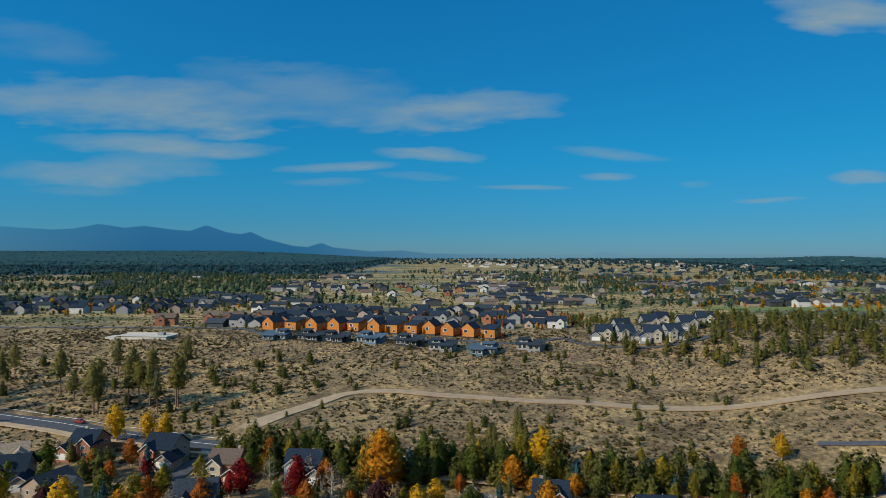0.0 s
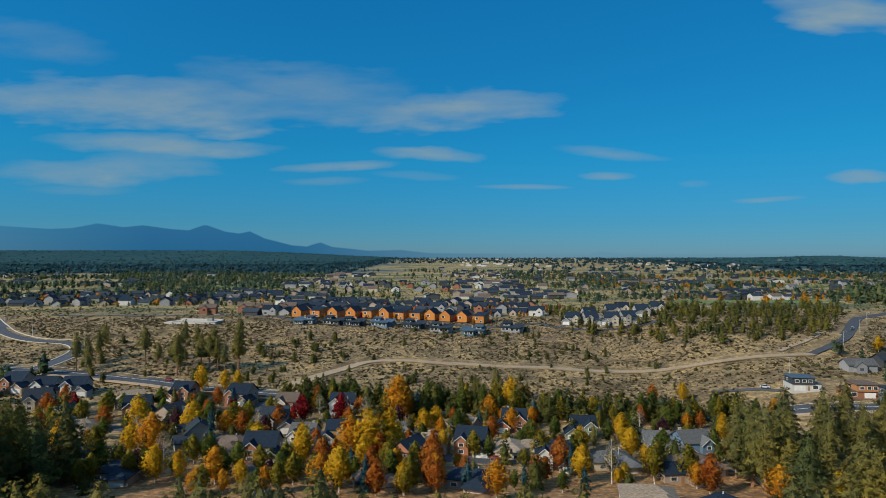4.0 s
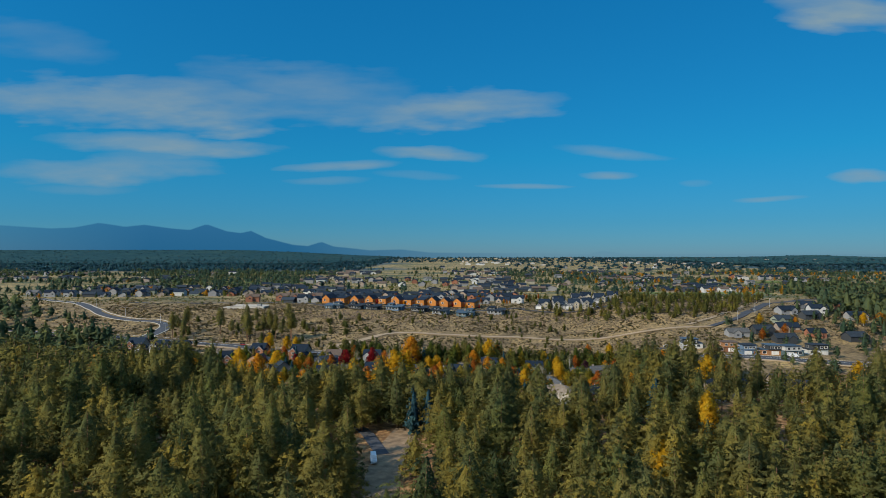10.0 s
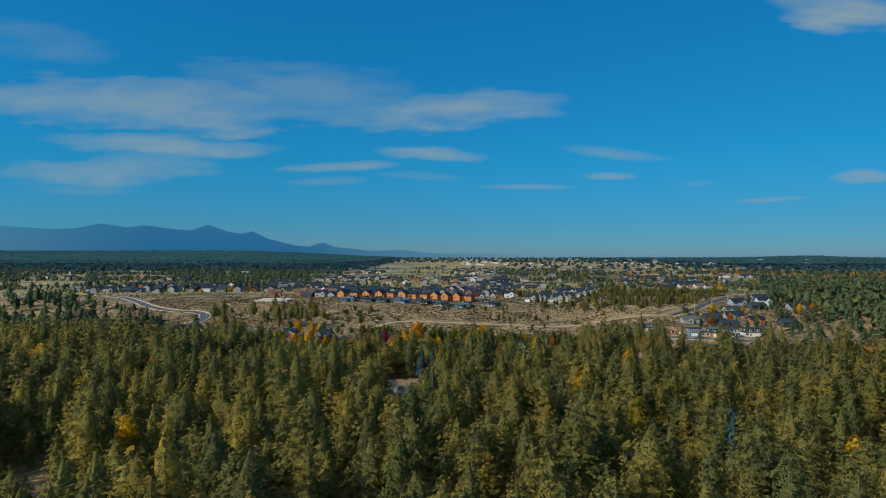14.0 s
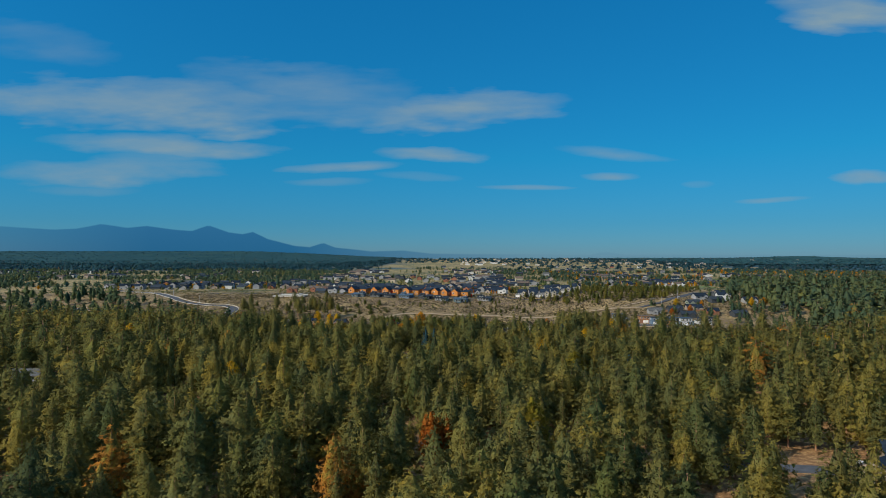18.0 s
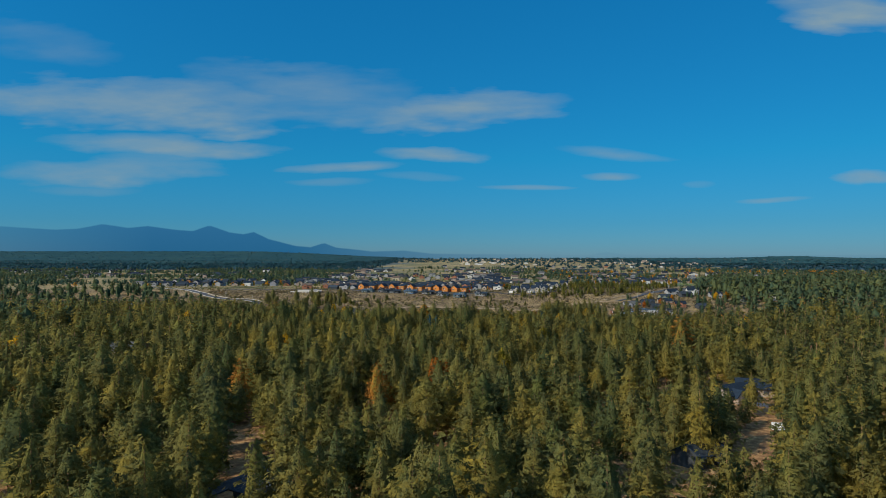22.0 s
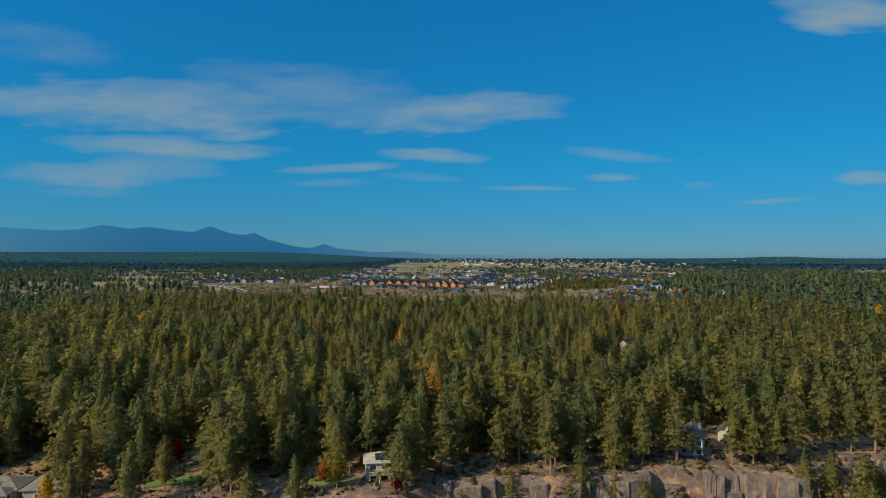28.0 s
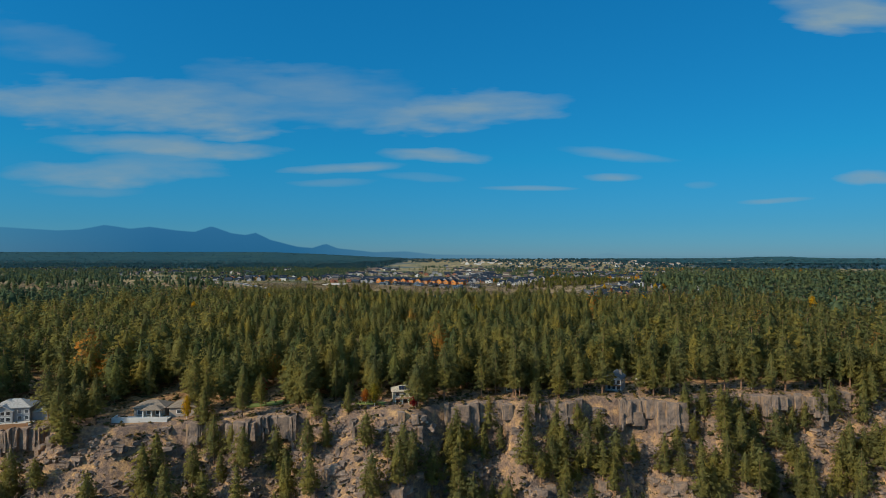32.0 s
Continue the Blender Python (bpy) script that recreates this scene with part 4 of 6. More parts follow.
def build_lowgrey(m, seed, wall, label, group):
    """Single-storey house with overlapping shallow roofs and a glazed front."""
    ob = empty("house", m, label, "house", group)
    s = 1 if seed % 2 else -1
    wl, rf = Geo(), Geo()
    wl.box(-8, 8, -4.5, 5, -2.2, 3.1)
    rf.shed(0, 0.2, 16, 9.6, 3.15, 4.3, 0.9)
    rm = ROOFS["metal" if seed % 3 == 0 else "slate"]
    child("front_wing", Geo().box(s * 2 - 3.5, s * 2 + 3.5, -7.5, -4.5, -2.2, 2.9).mesh("front_wing", WALLS[wall]), ob)
    child("front_roof", Geo().shed(s * 2, -5.6, 7.4, 5, 2.95, 3.4, 0.8).mesh("front_roof", rm), ob)
    child("upper_room", Geo().box(-s * 4 - 2.5, -s * 4 + 2.5, -2, 4, 3.6, 5.4).mesh("upper_room", WALLS[wall]), ob)
    child("upper_roof", Geo().shed(-s * 4, 1, 5.2, 6.4, 5.45, 5.9, 0.7).mesh("upper_roof", rm), ob)
    child("wall", wl.mesh("wall", WALLS[wall]), ob)
    child("roof", rf.mesh("roof", ROOFS["metal" if seed % 3 == 0 else "slate"]), ob, "shallow metal roof")
    for fx in (-6.2, -3.6):
        window(ob, s * fx, -4.5, 0.5, "f", 2.2, 2.0)
    for fx in (0.3, 3.7):
        window(ob, s * fx, -7.5, 0.5, "f", 2.4, 1.9)
    window(ob, -s * 4, -2, 4.0, "f", 3.0, 1.1)
    for side, sx in (("l", -1), ("r", 1)):
        window(ob, sx * 8, 1, 0.9, side, 1.5, 1.3)
    child("chimney", STACK_ME, ob, at=pose(s * 1.0, 1.5, 5.0))
    return ob


BUILT = {}


def place(key, builder, x, y, turn, *args, **kw):
    """Builds a house the first time, then copies it. turn: degrees, 0 fronts the near side."""
    m = pose(x, y, float(land(x, y)) + 0.15, 0, 0, turn)
    if key in BUILT:
        return copy_thing(BUILT[key], m)
    BUILT[key] = builder(m, *args, **kw)
    return BUILT[key]


# ---- roads ----
def smooth_line(pts, step=5.0):
    pts = [Vector((*p, 0)) for p in pts]
    ext = [pts[0] * 2 - pts[1]] + pts + [pts[-1] * 2 - pts[-2]]
    out = []
    for a, b, c, d in zip(ext, ext[1:], ext[2:], ext[3:]):
        n = max(2, int((c - b).length / step))
        for i in range(n):
            t = i / n
            out.append(0.5 * ((2 * b) + (c - a) * t + (2 * a - 5 * b + 4 * c - d) * t * t + (3 * b - a - 3 * c + d) * t ** 3))
    return out + [pts[-1]]


def ribbon(name, pts, width, mat, lift=0.3, offset=0.0, label="", parent=None, category="road", thick=0.5):
    line = smooth_line(pts)
    v, f = [], []
    for i, p in enumerate(line):
        t = (line[min(i + 1, len(line) - 1)] - line[max(i - 1, 0)]).normalized()
        nrm = Vector((-t.y, t.x, 0))
        mid = p + nrm * offset
        z = float(land(mid.x, mid.y)) + lift
        a, b = mid + nrm * width / 2, mid - nrm * width / 2
        v += [(a.x, a.y, z), (b.x, b.y, z), (a.x, a.y, z - thick), (b.x, b.y, z - thick)]
    for i in range(len(line) - 1):
        o = i * 4
        f += [(o, o + 1, o + 5, o + 4), (o + 2, o, o + 4, o + 6), (o + 1, o + 3, o + 7, o + 5)]
    me = bpy.data.meshes.new(name)
    me.from_pydata(v, [], [tuple(reversed(q)) for q in f])
    me.materials.append(mat)
    me.update()
    ob = new(name, me)
    if parent:
        ob.parent = parent
        return ob
    return tagged(ob, label, category, kind="structure")


# ---- roads and paths ----
TRACK = [(-80, 256), (-69, 274), (-57, 288), (-45, 300), (-26, 303), (4, 295), (43, 288), (80, 283), (115, 277), (150, 270), (182, 265), (207, 267)]
ribbon("dirt_road", TRACK, 10.0, DIRT_ROAD, 0.2, label="pale graded dirt road curving through sagebrush")
ribbon("road", [(207, 267), (230, 285), (252, 305), (304, 376), (345, 412), (400, 450)], 7.5, ASPHALT, 0.2, label="grey asphalt street climbing past houses")
ribbon("dirt_path", [(192, 272), (220, 293), (241, 313), (292, 382)], 4.0, DIRT_ROAD, label="pale dirt footpath beside the street")
ribbon("driveway", [(136, 230), (144, 225), (152, 221), (163, 213)], 5.0, ASPHALT, label="asphalt driveway to the modern house")
HIGHWAY = [(-420, 330), (-300, 296), (-190, 271), (-130, 252), (-95, 241), (-5, 220), (60, 208), (130, 196), (250, 160), (400, 110)]
hw = ribbon("highway", HIGHWAY, 14.0, ASPHALT, label="two-lane asphalt highway with white edge lines")
for off in (-6.2, 6.2, 0.0):
    ribbon("road_line", HIGHWAY, 0.3, PAINT_LINE, 0.33, off, parent=hw, thick=0.02)
ribbon("road_shoulder", HIGHWAY, 21.0, DIRT_ROAD, 0.18, label="sandy verge along the highway")
CURVE = [(-470, 520), (-428, 483), (-378, 440), (-318, 374), (-280, 350), (-252, 344), (-236, 324), (-234, 300), (-236, 282)]
cv = ribbon("curved_road", CURVE, 9.0, ASPHALT, label="new asphalt road with pale kerbs sweeping downhill")
for off in (-4.9, 4.9):
    ribbon("kerb", CURVE, 0.7, CONCRETE, 0.42, off, parent=cv, thick=0.3)
ribbon("upper_street", [(-330, 452), (-200, 448), (-140, 437), (-112, 409), (-100, 410), (-60, 411), (0, 398), (40, 388), (62, 394)], 6.5, ASPHALT, label="narrow street between the houses")
ribbon("loop_street", [(62, 394), (78, 404), (82, 388), (100, 379), (130, 371), (160, 378), (190, 398)], 6.0, ASPHALT, label="street below the white-gabled houses")
ribbon("village_street", [(-180, 200), (-110, 172), (-40, 150), (30, 138), (100, 128), (150, 118)], 7.0, ASPHALT, label="residential street among houses and trees")
ribbon("cross_street", [(-84, 240), (-88, 200), (-70, 150), (-52, 95), (-44, 50), (-50, 10)], 6.0, ASPHALT, label="asphalt lane running into the pines")
ribbon("hidden_drive", [(76, -224), (98, -226), (112, -232), (126, -246)], 6.0, ASPHALT, label="asphalt drive to a house among the pines")
ribbon("wood_lane", [(-62, -344), (-48, -322), (-38, -300), (-34, -284)], 5.0, ASPHALT, label="narrow asphalt lane in the wood")
ribbon("east_lane", [(178, -206), (190, -184), (206, -158), (228, -140)], 6.0, ASPHALT, label="asphalt lane between tall pines")
ribbon("forest_drive", [(-16, -30), (-21, -14), (-26, 0), (-38, 14)], 4.0, ASPHALT, label="shaded asphalt drive among pines")
ribbon("sand_clearing", [(-12, -84), (-14, -60), (-14, -34), (-12, -12), (-10, 2)], 9.5, FOREST_SAND, 0.22, label="sandy clearing beside the drive")
for nm, p in (("green", [(250, 600), (330, 590), (420, 600)]), ("green", [(560, 940), (640, 950)]), ("green", [(-400, 925), (-310, 938), (-220, 930)]), ("green", [(-90, 960), (40, 1000)])):
    ribbon("golf_green", p, 46.0, GRASS, 0.4, label="mown green golf fairway", category="lawn")

# ---- far development: cedar houses, low grey houses, white gables, dark roofs ----
cedar = [(-115, 430), (-100, 430), (-86, 430), (-71, 429), (-58, 429), (-44, 427), (-32, 425), (-19, 422), (-7, 420), (5, 416), (18, 412), (31, 408)]
for i, (x, y) in enumerate(cedar):
    place(("cedar", "1011010011101"[i]), build_barnlike, x, y, -24, 3 if "1011010011101"[i] == "1" else 2,
          "orange cedar-clad gabled house with dark roof" if "1011010011101"[i] == "1" else "orange cedar-clad house with one sloping dark roof", "cedar houses in a row")
for i, (x, y) in enumerate([(-104, 397), (-81, 394), (-66, 392), (-44, 390), (-20, 384), (0, 375), (23, 367), (52, 376)]):
    k = ("teal", "dark", "dark", "blue", "dark", "grey", "teal", "grey")[i]
    place(("low", k), build_lowgrey, x, y, -14 + 5 * (i % 3), i, k, {"teal": "low blue-grey modern house with glazed front", "dark": "low charcoal modern house with shallow roof",
          "blue": "low blue house with shallow metal roof", "grey": "low grey modern house with terrace"}[k], "low houses on the slope edge")


def build_far(m, seed, wall, roof, label, group, two=True):
    """House seen from afar: two crossing gabled blocks, windows."""
    g = np.random.default_rng(seed)
    ob = empty("house", m, label, "house", group)
    w, d, h = g.uniform(11, 15), g.uniform(8, 10), 5.2 if two else 3.0
    wl, rf = Geo(), Geo()
    wl.gable(0, 0, w, d, -2, h, d * 0.3, "x")
    rf.pitched(0, 0, w, d, h, d * 0.3, "x", 0.6, 0.3)
    gx = g.uniform(-0.3, 0.3) * w
    child("front_gable", Geo().gable(gx, -d * 0.4, 5.5, 6, -2, h - 0.6, 2.3, "y").mesh("front_gable", WALLS[wall]), ob)
    child("gable_roof", Geo().pitched(gx, -d * 0.3, 5.5, 7, h - 0.6, 2.3, "y", 0.5, 0.3).mesh("gable_roof", ROOFS[roof]), ob)
    child("wall", wl.mesh("wall", WALLS[wall]), ob)
    child("roof", rf.mesh("roof", ROOFS[roof]), ob)
    child("window", PANE_ME, ob, at=face(gx, -d * 0.4 - 3, h - 2.6, "f", 2.2, 1.5))
    child("window", PANE_ME, ob, at=face(-gx or 3.5, -d / 2, 0.8, "f", 2.4, 1.5))
    return ob


FAR = (("grey", "navy", "grey house with dark blue-grey roof"), ("taupe", "navy", "taupe house with dark roof"), ("dark", "slate", "charcoal house with slate roof"),
       ("green", "slate", "sage house with slate roof"), ("brick", "navy", "red-brown house with dark roof"), ("white", "navy", "white house with dark roof"), ("grey", "grey", "grey house with grey roof"),
       ("cream", "brown", "cream house with brown roof"))


def far_house(x, y, turn, k, group, two=True):
    wall, roof, label = FAR[k]
    place(("far", k, two), build_far, x, y, turn, 40 + k, wall, roof, label, group, two)


def far_rows(ys, x0, x1, step, group, weights, turn=0):
    for j, y in enumerate(ys):
        for x in np.arange(x0 + (j % 2) * step * 0.5, x1, step):
            k = int(RNG.choice(len(FAR), p=np.array(weights) / sum(weights)))
            far_house(x + RNG.uniform(-3, 3), y + RNG.uniform(-5, 5), turn + RNG.choice([0, 0, 90, -90, 180]) + RNG.uniform(-12, 12), k, group, RNG.random() < 0.7)


far_rows((455, 480, 508, 538, 570), -165, -60, 17, "houses behind the cedar row", (4, 2, 2, 1, 1, 0.6, 1, 0.3), -10)
far_rows((452, 480, 512, 545), -50, 90, 19, "houses behind the cedar row", (3, 2, 2, 1, 2, 0.3, 1, 0.3), -10)
far_rows((560, 600, 645, 700), -500, -215, 22, "dark-roofed houses on the far left plain", (4, 2, 3, 1, 0.5, 0.8, 1, 0.2))
far_rows((810, 900, 990), -200, 130, 34, "houses on the open plain", (3, 2, 2, 1, 1, 0.5, 1, 0.5))
far_rows((760, 860, 1120, 1300, 1500), 60, 620, 62, "scattered houses on the plain", (2, 2, 2, 1, 1, 0.1, 1, 0.6))
far_rows((1230, 1290, 1350), -1320, -820, 46, "white-walled houses far across the plain", (1, 1, 1, 0.5, 0.5, 3, 1, 0.5))
far_rows((1750,), 0, 900, 95, "distant town houses", (1, 1, 1, 1, 1, 4, 1, 2))
for x, y, a in ((101, 398, -15), (113, 395, 10), (127, 386, -10), (138, 383, 12), (156, 407, 0), (173, 420, -12), (118, 420, 8), (138, 425, 0), (150, 438, -10)):
    place(("white_gable", a > 5), build_cottage, x, y, a, 11 if a > 5 else 12, "grey", "navy", "grey house with cream gable and blue-grey roof", "cream gabled houses", True, "cream")
for x, y in ((-178, 492), (-160, 486), (-205, 470), (-142, 500)):
    place(("lodge",), build_far, x, y, 5, 77, "brick", "brown", "brown timber lodge with stone chimneys", "lodge buildings")


def build_shelter():
    """Low pale concrete plant building with a flat deck roof."""
    m = pose(-188, 402, float(land(-188, 402)) + 0.3, 0, 0, -8)
    ob = empty("concrete_reservoir", m, "low pale concrete reservoir building with flat roof", "building")
    child("wall", Geo().box(-17, 17, -6, 6, -3, 1.2).mesh("wall", WALLS["pale"]), ob)
    child("roof", Geo().box(-17.5, 17.5, -6.5, 6.5, 1.2, 1.45).mesh("roof", CONCRETE), ob, "pale flat roof")
    child("apron", Geo().box(-24, -17.4, -7, 4, -3, 0.6).mesh("apron", CONCRETE), ob)
    child("parapet", Geo().box(-17.5, 17.5, 6.2, 6.6, 1.45, 2.4).mesh("parapet", CONCRETE), ob)
    child("hatch_house", Geo().box(8, 12, -1, 2, 1.45, 3.4).mesh("hatch_house", WALLS["grey"]), ob)


build_shelter()

def town(name, spots, walls, roofs, label):
    """Far-off buildings, one mesh: small gabled blocks."""
    gg = Geo()
    mats = [WALLS[w] for w in walls] + [ROOFS[r] for r in roofs]
    mi = []
    for x, y in spots:
        w, d, h = RNG.uniform(9, 20), RNG.uniform(8, 13), RNG.uniform(3, 6.5)
        z = float(land(x, y))
        i, j = int(RNG.integers(len(walls))), int(RNG.integers(len(roofs))) + len(walls)
        ax = "x" if RNG.random() < 0.7 else "y"
        gg.gable(x, y, w, d, z - 2, z + h, 2.2, ax)
        mi += [i] * 7
        gg.pitched(x, y, w, d, z + h, 2.2, ax, 0.6, 0.35)
        mi += [j] * 10
    me = bpy.data.meshes.new(name)
    me.from_pydata(gg.v, [], gg.f)
    for m in mats:
        me.materials.append(m)
    me.polygons.foreach_set("material_index", np.array(mi, np.int32))
    me.update()
    tagged(new(name, me), label, "houses", kind="stuff")


sp = np.concatenate([scatter(-260, 420, 640, 1400, 30.0), scatter(-900, -520, 900, 1300, 34.0), scatter(300, 900, 620, 1300, 44.0)])
sp = sp[np.sin(sp[:, 0] * 0.021) + np.sin(sp[:, 1] * 0.019 + 1.3) + RNG.normal(0, 0.35, len(sp)) > 0.85]
town("far_suburb", sp, ("grey", "dark", "taupe", "white"), ("navy", "slate", "navy", "brown"), "distant suburb of dark-roofed houses")
sp = np.concatenate([scatter(100, 1500, 2100, 2900, 80.0), scatter(150, 2000, 2900, 4000, 110.0)])
sp = sp[np.sin(sp[:, 0] * 0.008 + 0.5) + np.sin(sp[:, 1] * 0.009) + RNG.normal(0, 0.5, len(sp)) > 0.55]
town("distant_town", sp, ("white", "cream", "white", "pale"), ("pale", "grey", "tan"), "distant town of pale buildings on the plain")

# ---- near neighbourhood ----
STYLES = {
    "a": ("taupe", "navy", "two-storey house with navy shingle roof and white trim", "brick"),
    "b": ("brick", "navy", "red-brown house with dark navy roof", "brick"),
    "c": ("grey", "navy", "grey house with white gable and navy shingle roof", "white"),
    "d": ("taupe", "tan", "taupe house with tan shingle roof", "cream"),
    "e": ("brick", "brown", "brown-roofed gabled house with cream gable", "cream"),
    "f": ("green", "navy", "sage green gabled house with navy roof", "green"),
    "g": ("grey", "grey", "grey house with grey shingle roof", "white"),
    "h": ("blue", "grey", "blue gabled house with grey roof and white trim", "blue"),
    "i": ("taupe", "slate", "taupe house with slate roof", "cream"),
}


def village(style, x, y, turn, two=True):
    wall, roof, label, accent = STYLES[style]
    place(("v", style, two, turn > 45), build_cottage, x, y, turn, 500 + ord(style) + (1 if turn > 45 else 0) + 2 * two, wall, roof, label, "houses of the near neighbourhood", two, accent)


def village_ranch(x, y, turn, roof="tan", wall="cream"):
    place(("r", roof, wall), build_ranch, x, y, turn, 61, wall, roof, {"tan": "low house with hipped tan roof", "grey": "low grey house with hipped roof", "brown": "low house with hipped brown roof",
          "navy": "low house with hipped navy roof", "pale": "large house with pale flat-looking roof"}[roof], "houses of the near neighbourhood")


for row in ("c -203 240 0", "c -188 240 4", "a -222 246 -4", "i -193 217 20", "d -152 224 30", "b -128 230 -10", "a -98 225 -12", "e -72 213 -5", "c -46 213 -4",
            "i -118 191 70", "i -71 184 10", "g -55 169 -8", "f -40 166 0", "a -64 141 0", "b -11 136 60", "d -2 153 -12", "d 11 184 -35", "a 12 153 -15",
            "b 32 188 -10", "c 39 133 -8", "f 59 176 -5", "g 83 157 0", "h 93 147 8", "b 126 143 60", "i -165 190 80", "a -140 206 15", "g -20 172 20", "i -95 160 -60"):
    st, x, y, a = row.split()
    village(st, float(x), float(y), float(a), st not in "dg")
for x, y, a, r in ((-150, 177, 10, "tan"), (-160, 160, -15, "tan"), (-131, 139, 5, "navy"), (26, 147, 80, "tan"), (-79, 151, -10, "brown"), (59, 133, 5, "grey"), (85, 128, 15, "brown"),
                   (57, 86, -10, "tan"), (71, 72, 30, "navy"), (78, 119, 5, "navy"), (108, 112, -10, "slate"), (-20, 112, 10, "brown"), (10, 110, -20, "navy"), (-105, 120, 0, "navy")):
    village_ranch(x, y, a, "navy" if r == "slate" else r, "taupe" if r in ("navy", "brown") else "cream")
for x, y, a in ((122, 64, 40), (146, 92, 10), (160, 66, -20), (178, 110, 0)):
    village("i", x, y, a)


def build_hall():
    """Broad low building with pale hipped roofs among the pines."""
    m = pose(48, 38, float(land(48, 38)) + 0.2, 0, 0, -18)
    ob = empty("long_house", m, "large low house with pale tan roofs", "house")
    wl, rf = Geo(), Geo()
    wl.box(-13, 10, -5, 6, -2, 3.1)
    rf.hip(-1.5, 0.5, 23, 11, 3.05, 2.2)
    wl.box(2, 12, -14, -5, -2, 3.0)
    rf.hip(7, -8, 10, 16, 2.95, 2.0)
    child("wall", wl.mesh("wall", WALLS["cream"]), ob)
    child("roof", rf.mesh("roof", ROOFS["pale"]), ob, "pale tan roof")
    window(ob, -8, -5, 0.9, "f", 2.4, 1.4)
    window(ob, -3, -5, 0.9, "f", 2.4, 1.4)
    child("door", DOOR_ME, ob, at=face(0.5, -5, 0, "f"))


build_hall()
# modern houses up the hill
for i, (x, y, a, low, up, roof, lab) in enumerate((
        (171, 212, -8, "white", "dark", "metal", "white and charcoal modern house on a bare slope"), (188, 198, -6, "brick", "cedar", "brown", "flat-roofed house in red-brown cladding"),
        (200, 190, 0, "blue", "blue", "slate", "blue-grey box-shaped modern house"), (211, 189, 0, "cedar", "dark", "metal", "dark modern house with orange cedar walls"),
        (224, 186, 5, "teal", "white", "metal", "teal and white modern house"), (243, 192, 0, "white", "dark", "slate", "white and dark modern house"))):
    place(("modern", i), build_modern, x, y, a, i, low, up, roof, lab, "modern houses on the hill")
for x, y, a, k in ((214, 237, 0, 6), (236, 245, 5, 2), (258, 252, -5, 1), (284, 302, 10, 0), (332, 356, 0, 1), (308, 310, -10, 6), (266, 274, 10, 3), (308, 298, -5, 5), (330, 284, 0, 0), (295, 286, 8, 2), (350, 330, 20, 4),
                   (240, 222, 0, 2), (270, 236, -5, 4), (292, 226, 8, 2), (423, 331, 10, 5), (380, 300, 0, 6), (395, 270, -6, 5), (440, 300, 0, 3), (352, 262, 12, 3)):
    far_house(x, y, a, k, "houses up the hill", k in (5, 7))

# ---- houses among the pines and on the rim ----
for x, y, a, k in ((117, -234, 30, 1), (132, -222, -20, 1), (-37, -336, -30, 2), (-149, -150, 20, 1), (-128, -40, 0, 6), (75, -306, 40, 2), (150, -244, 0, 6), (96, -92, 25, 2), (-96, -92, -10, 4), (165, -20, 0, 6), (-170, -350, 15, 1), (-4, 15, 10, 7), (101, 45, 20, 0), (-190, -104, 10, 6)):
    far_house(x, y, a, k, "houses among the pines", False)


def build_rim_house():
    """Two-storey cream house with a shallow hipped roof, solar panels and a deck on posts."""
    m = pose(-13, -439, float(land(-13, -439)) - 0.7, 0, 0, 8) @ Matrix.Diagonal((0.85, 0.85, 0.85, 1))
    ob = empty("rim_house", m, "cream two-storey house with solar panels and timber deck", "house", "houses on the canyon rim")
    child("wall", Geo().box(-5.5, 5.5, -4.5, 4.5, -2, 5.6).mesh("wall", WALLS["cream"]), ob)
    child("roof", Geo().hip(0, 0, 11, 9, 5.6, 2.3, 0.8).mesh("roof", ROOFS["pale"]), ob, "pale shingle hipped roof")
    for i in range(4):
        for j in range(2):
            x0, t0, t1 = -2.4 + i * 1.25, 0.25 + j * 0.3, 0.25 + j * 0.3 + 0.27
            yz = [(-5.3 + 5.3 * t, 5.75 + 2.15 * t) for t in (t0, t1)]
            v = [(x, y, z + e) for e in (0.02, 0.12) for y, z in yz for x in (x0, x0 + 1.18)]
            child("solar_panel", Geo().add(v, [(0, 2, 3, 1), (4, 5, 7, 6), (0, 1, 5, 4), (2, 6, 7, 3), (0, 4, 6, 2), (1, 3, 7, 5)]).mesh("solar_panel", SOLAR), ob, "dark solar panel")
    child("deck", Geo().box(-4.5, 5.0, -8.0, -4.5, 2.6, 2.85).mesh("deck", BROWN_WOOD), ob, "brown timber deck")
    rail = Geo().box(-4.5, 5.0, -8.0, -7.92, 3.75, 3.85)
    for i in range(20):
        rail.box(-4.5 + i * 0.5, -4.44 + i * 0.5, -7.99, -7.93, 2.85, 3.75)
    child("railing", rail.mesh("railing", TRIM), ob)
    for x in (-4.3, -1.2, 1.8, 4.8):
        child("post", Geo().box(x - 0.13, x + 0.13, -7.9, -7.64, -3, 2.6).mesh("post", TRIM), ob)
    for x, w in ((-3.2, 2.4), (0.2, 1.6), (3.4, 2.4)):
        window(ob, x, -4.5, 3.4, "f", w, 1.6)
    for x in (-3, 0.5, 3.5):
        window(ob, x, -4.5, 0.5, "f", 2.2, 1.8)
    for yy in (-2, 2):
        window(ob, -5.5, yy, 3.4, "l", 1.3, 1.4)
        window(ob, 5.5, yy, 3.4, "r", 1.3, 1.4)


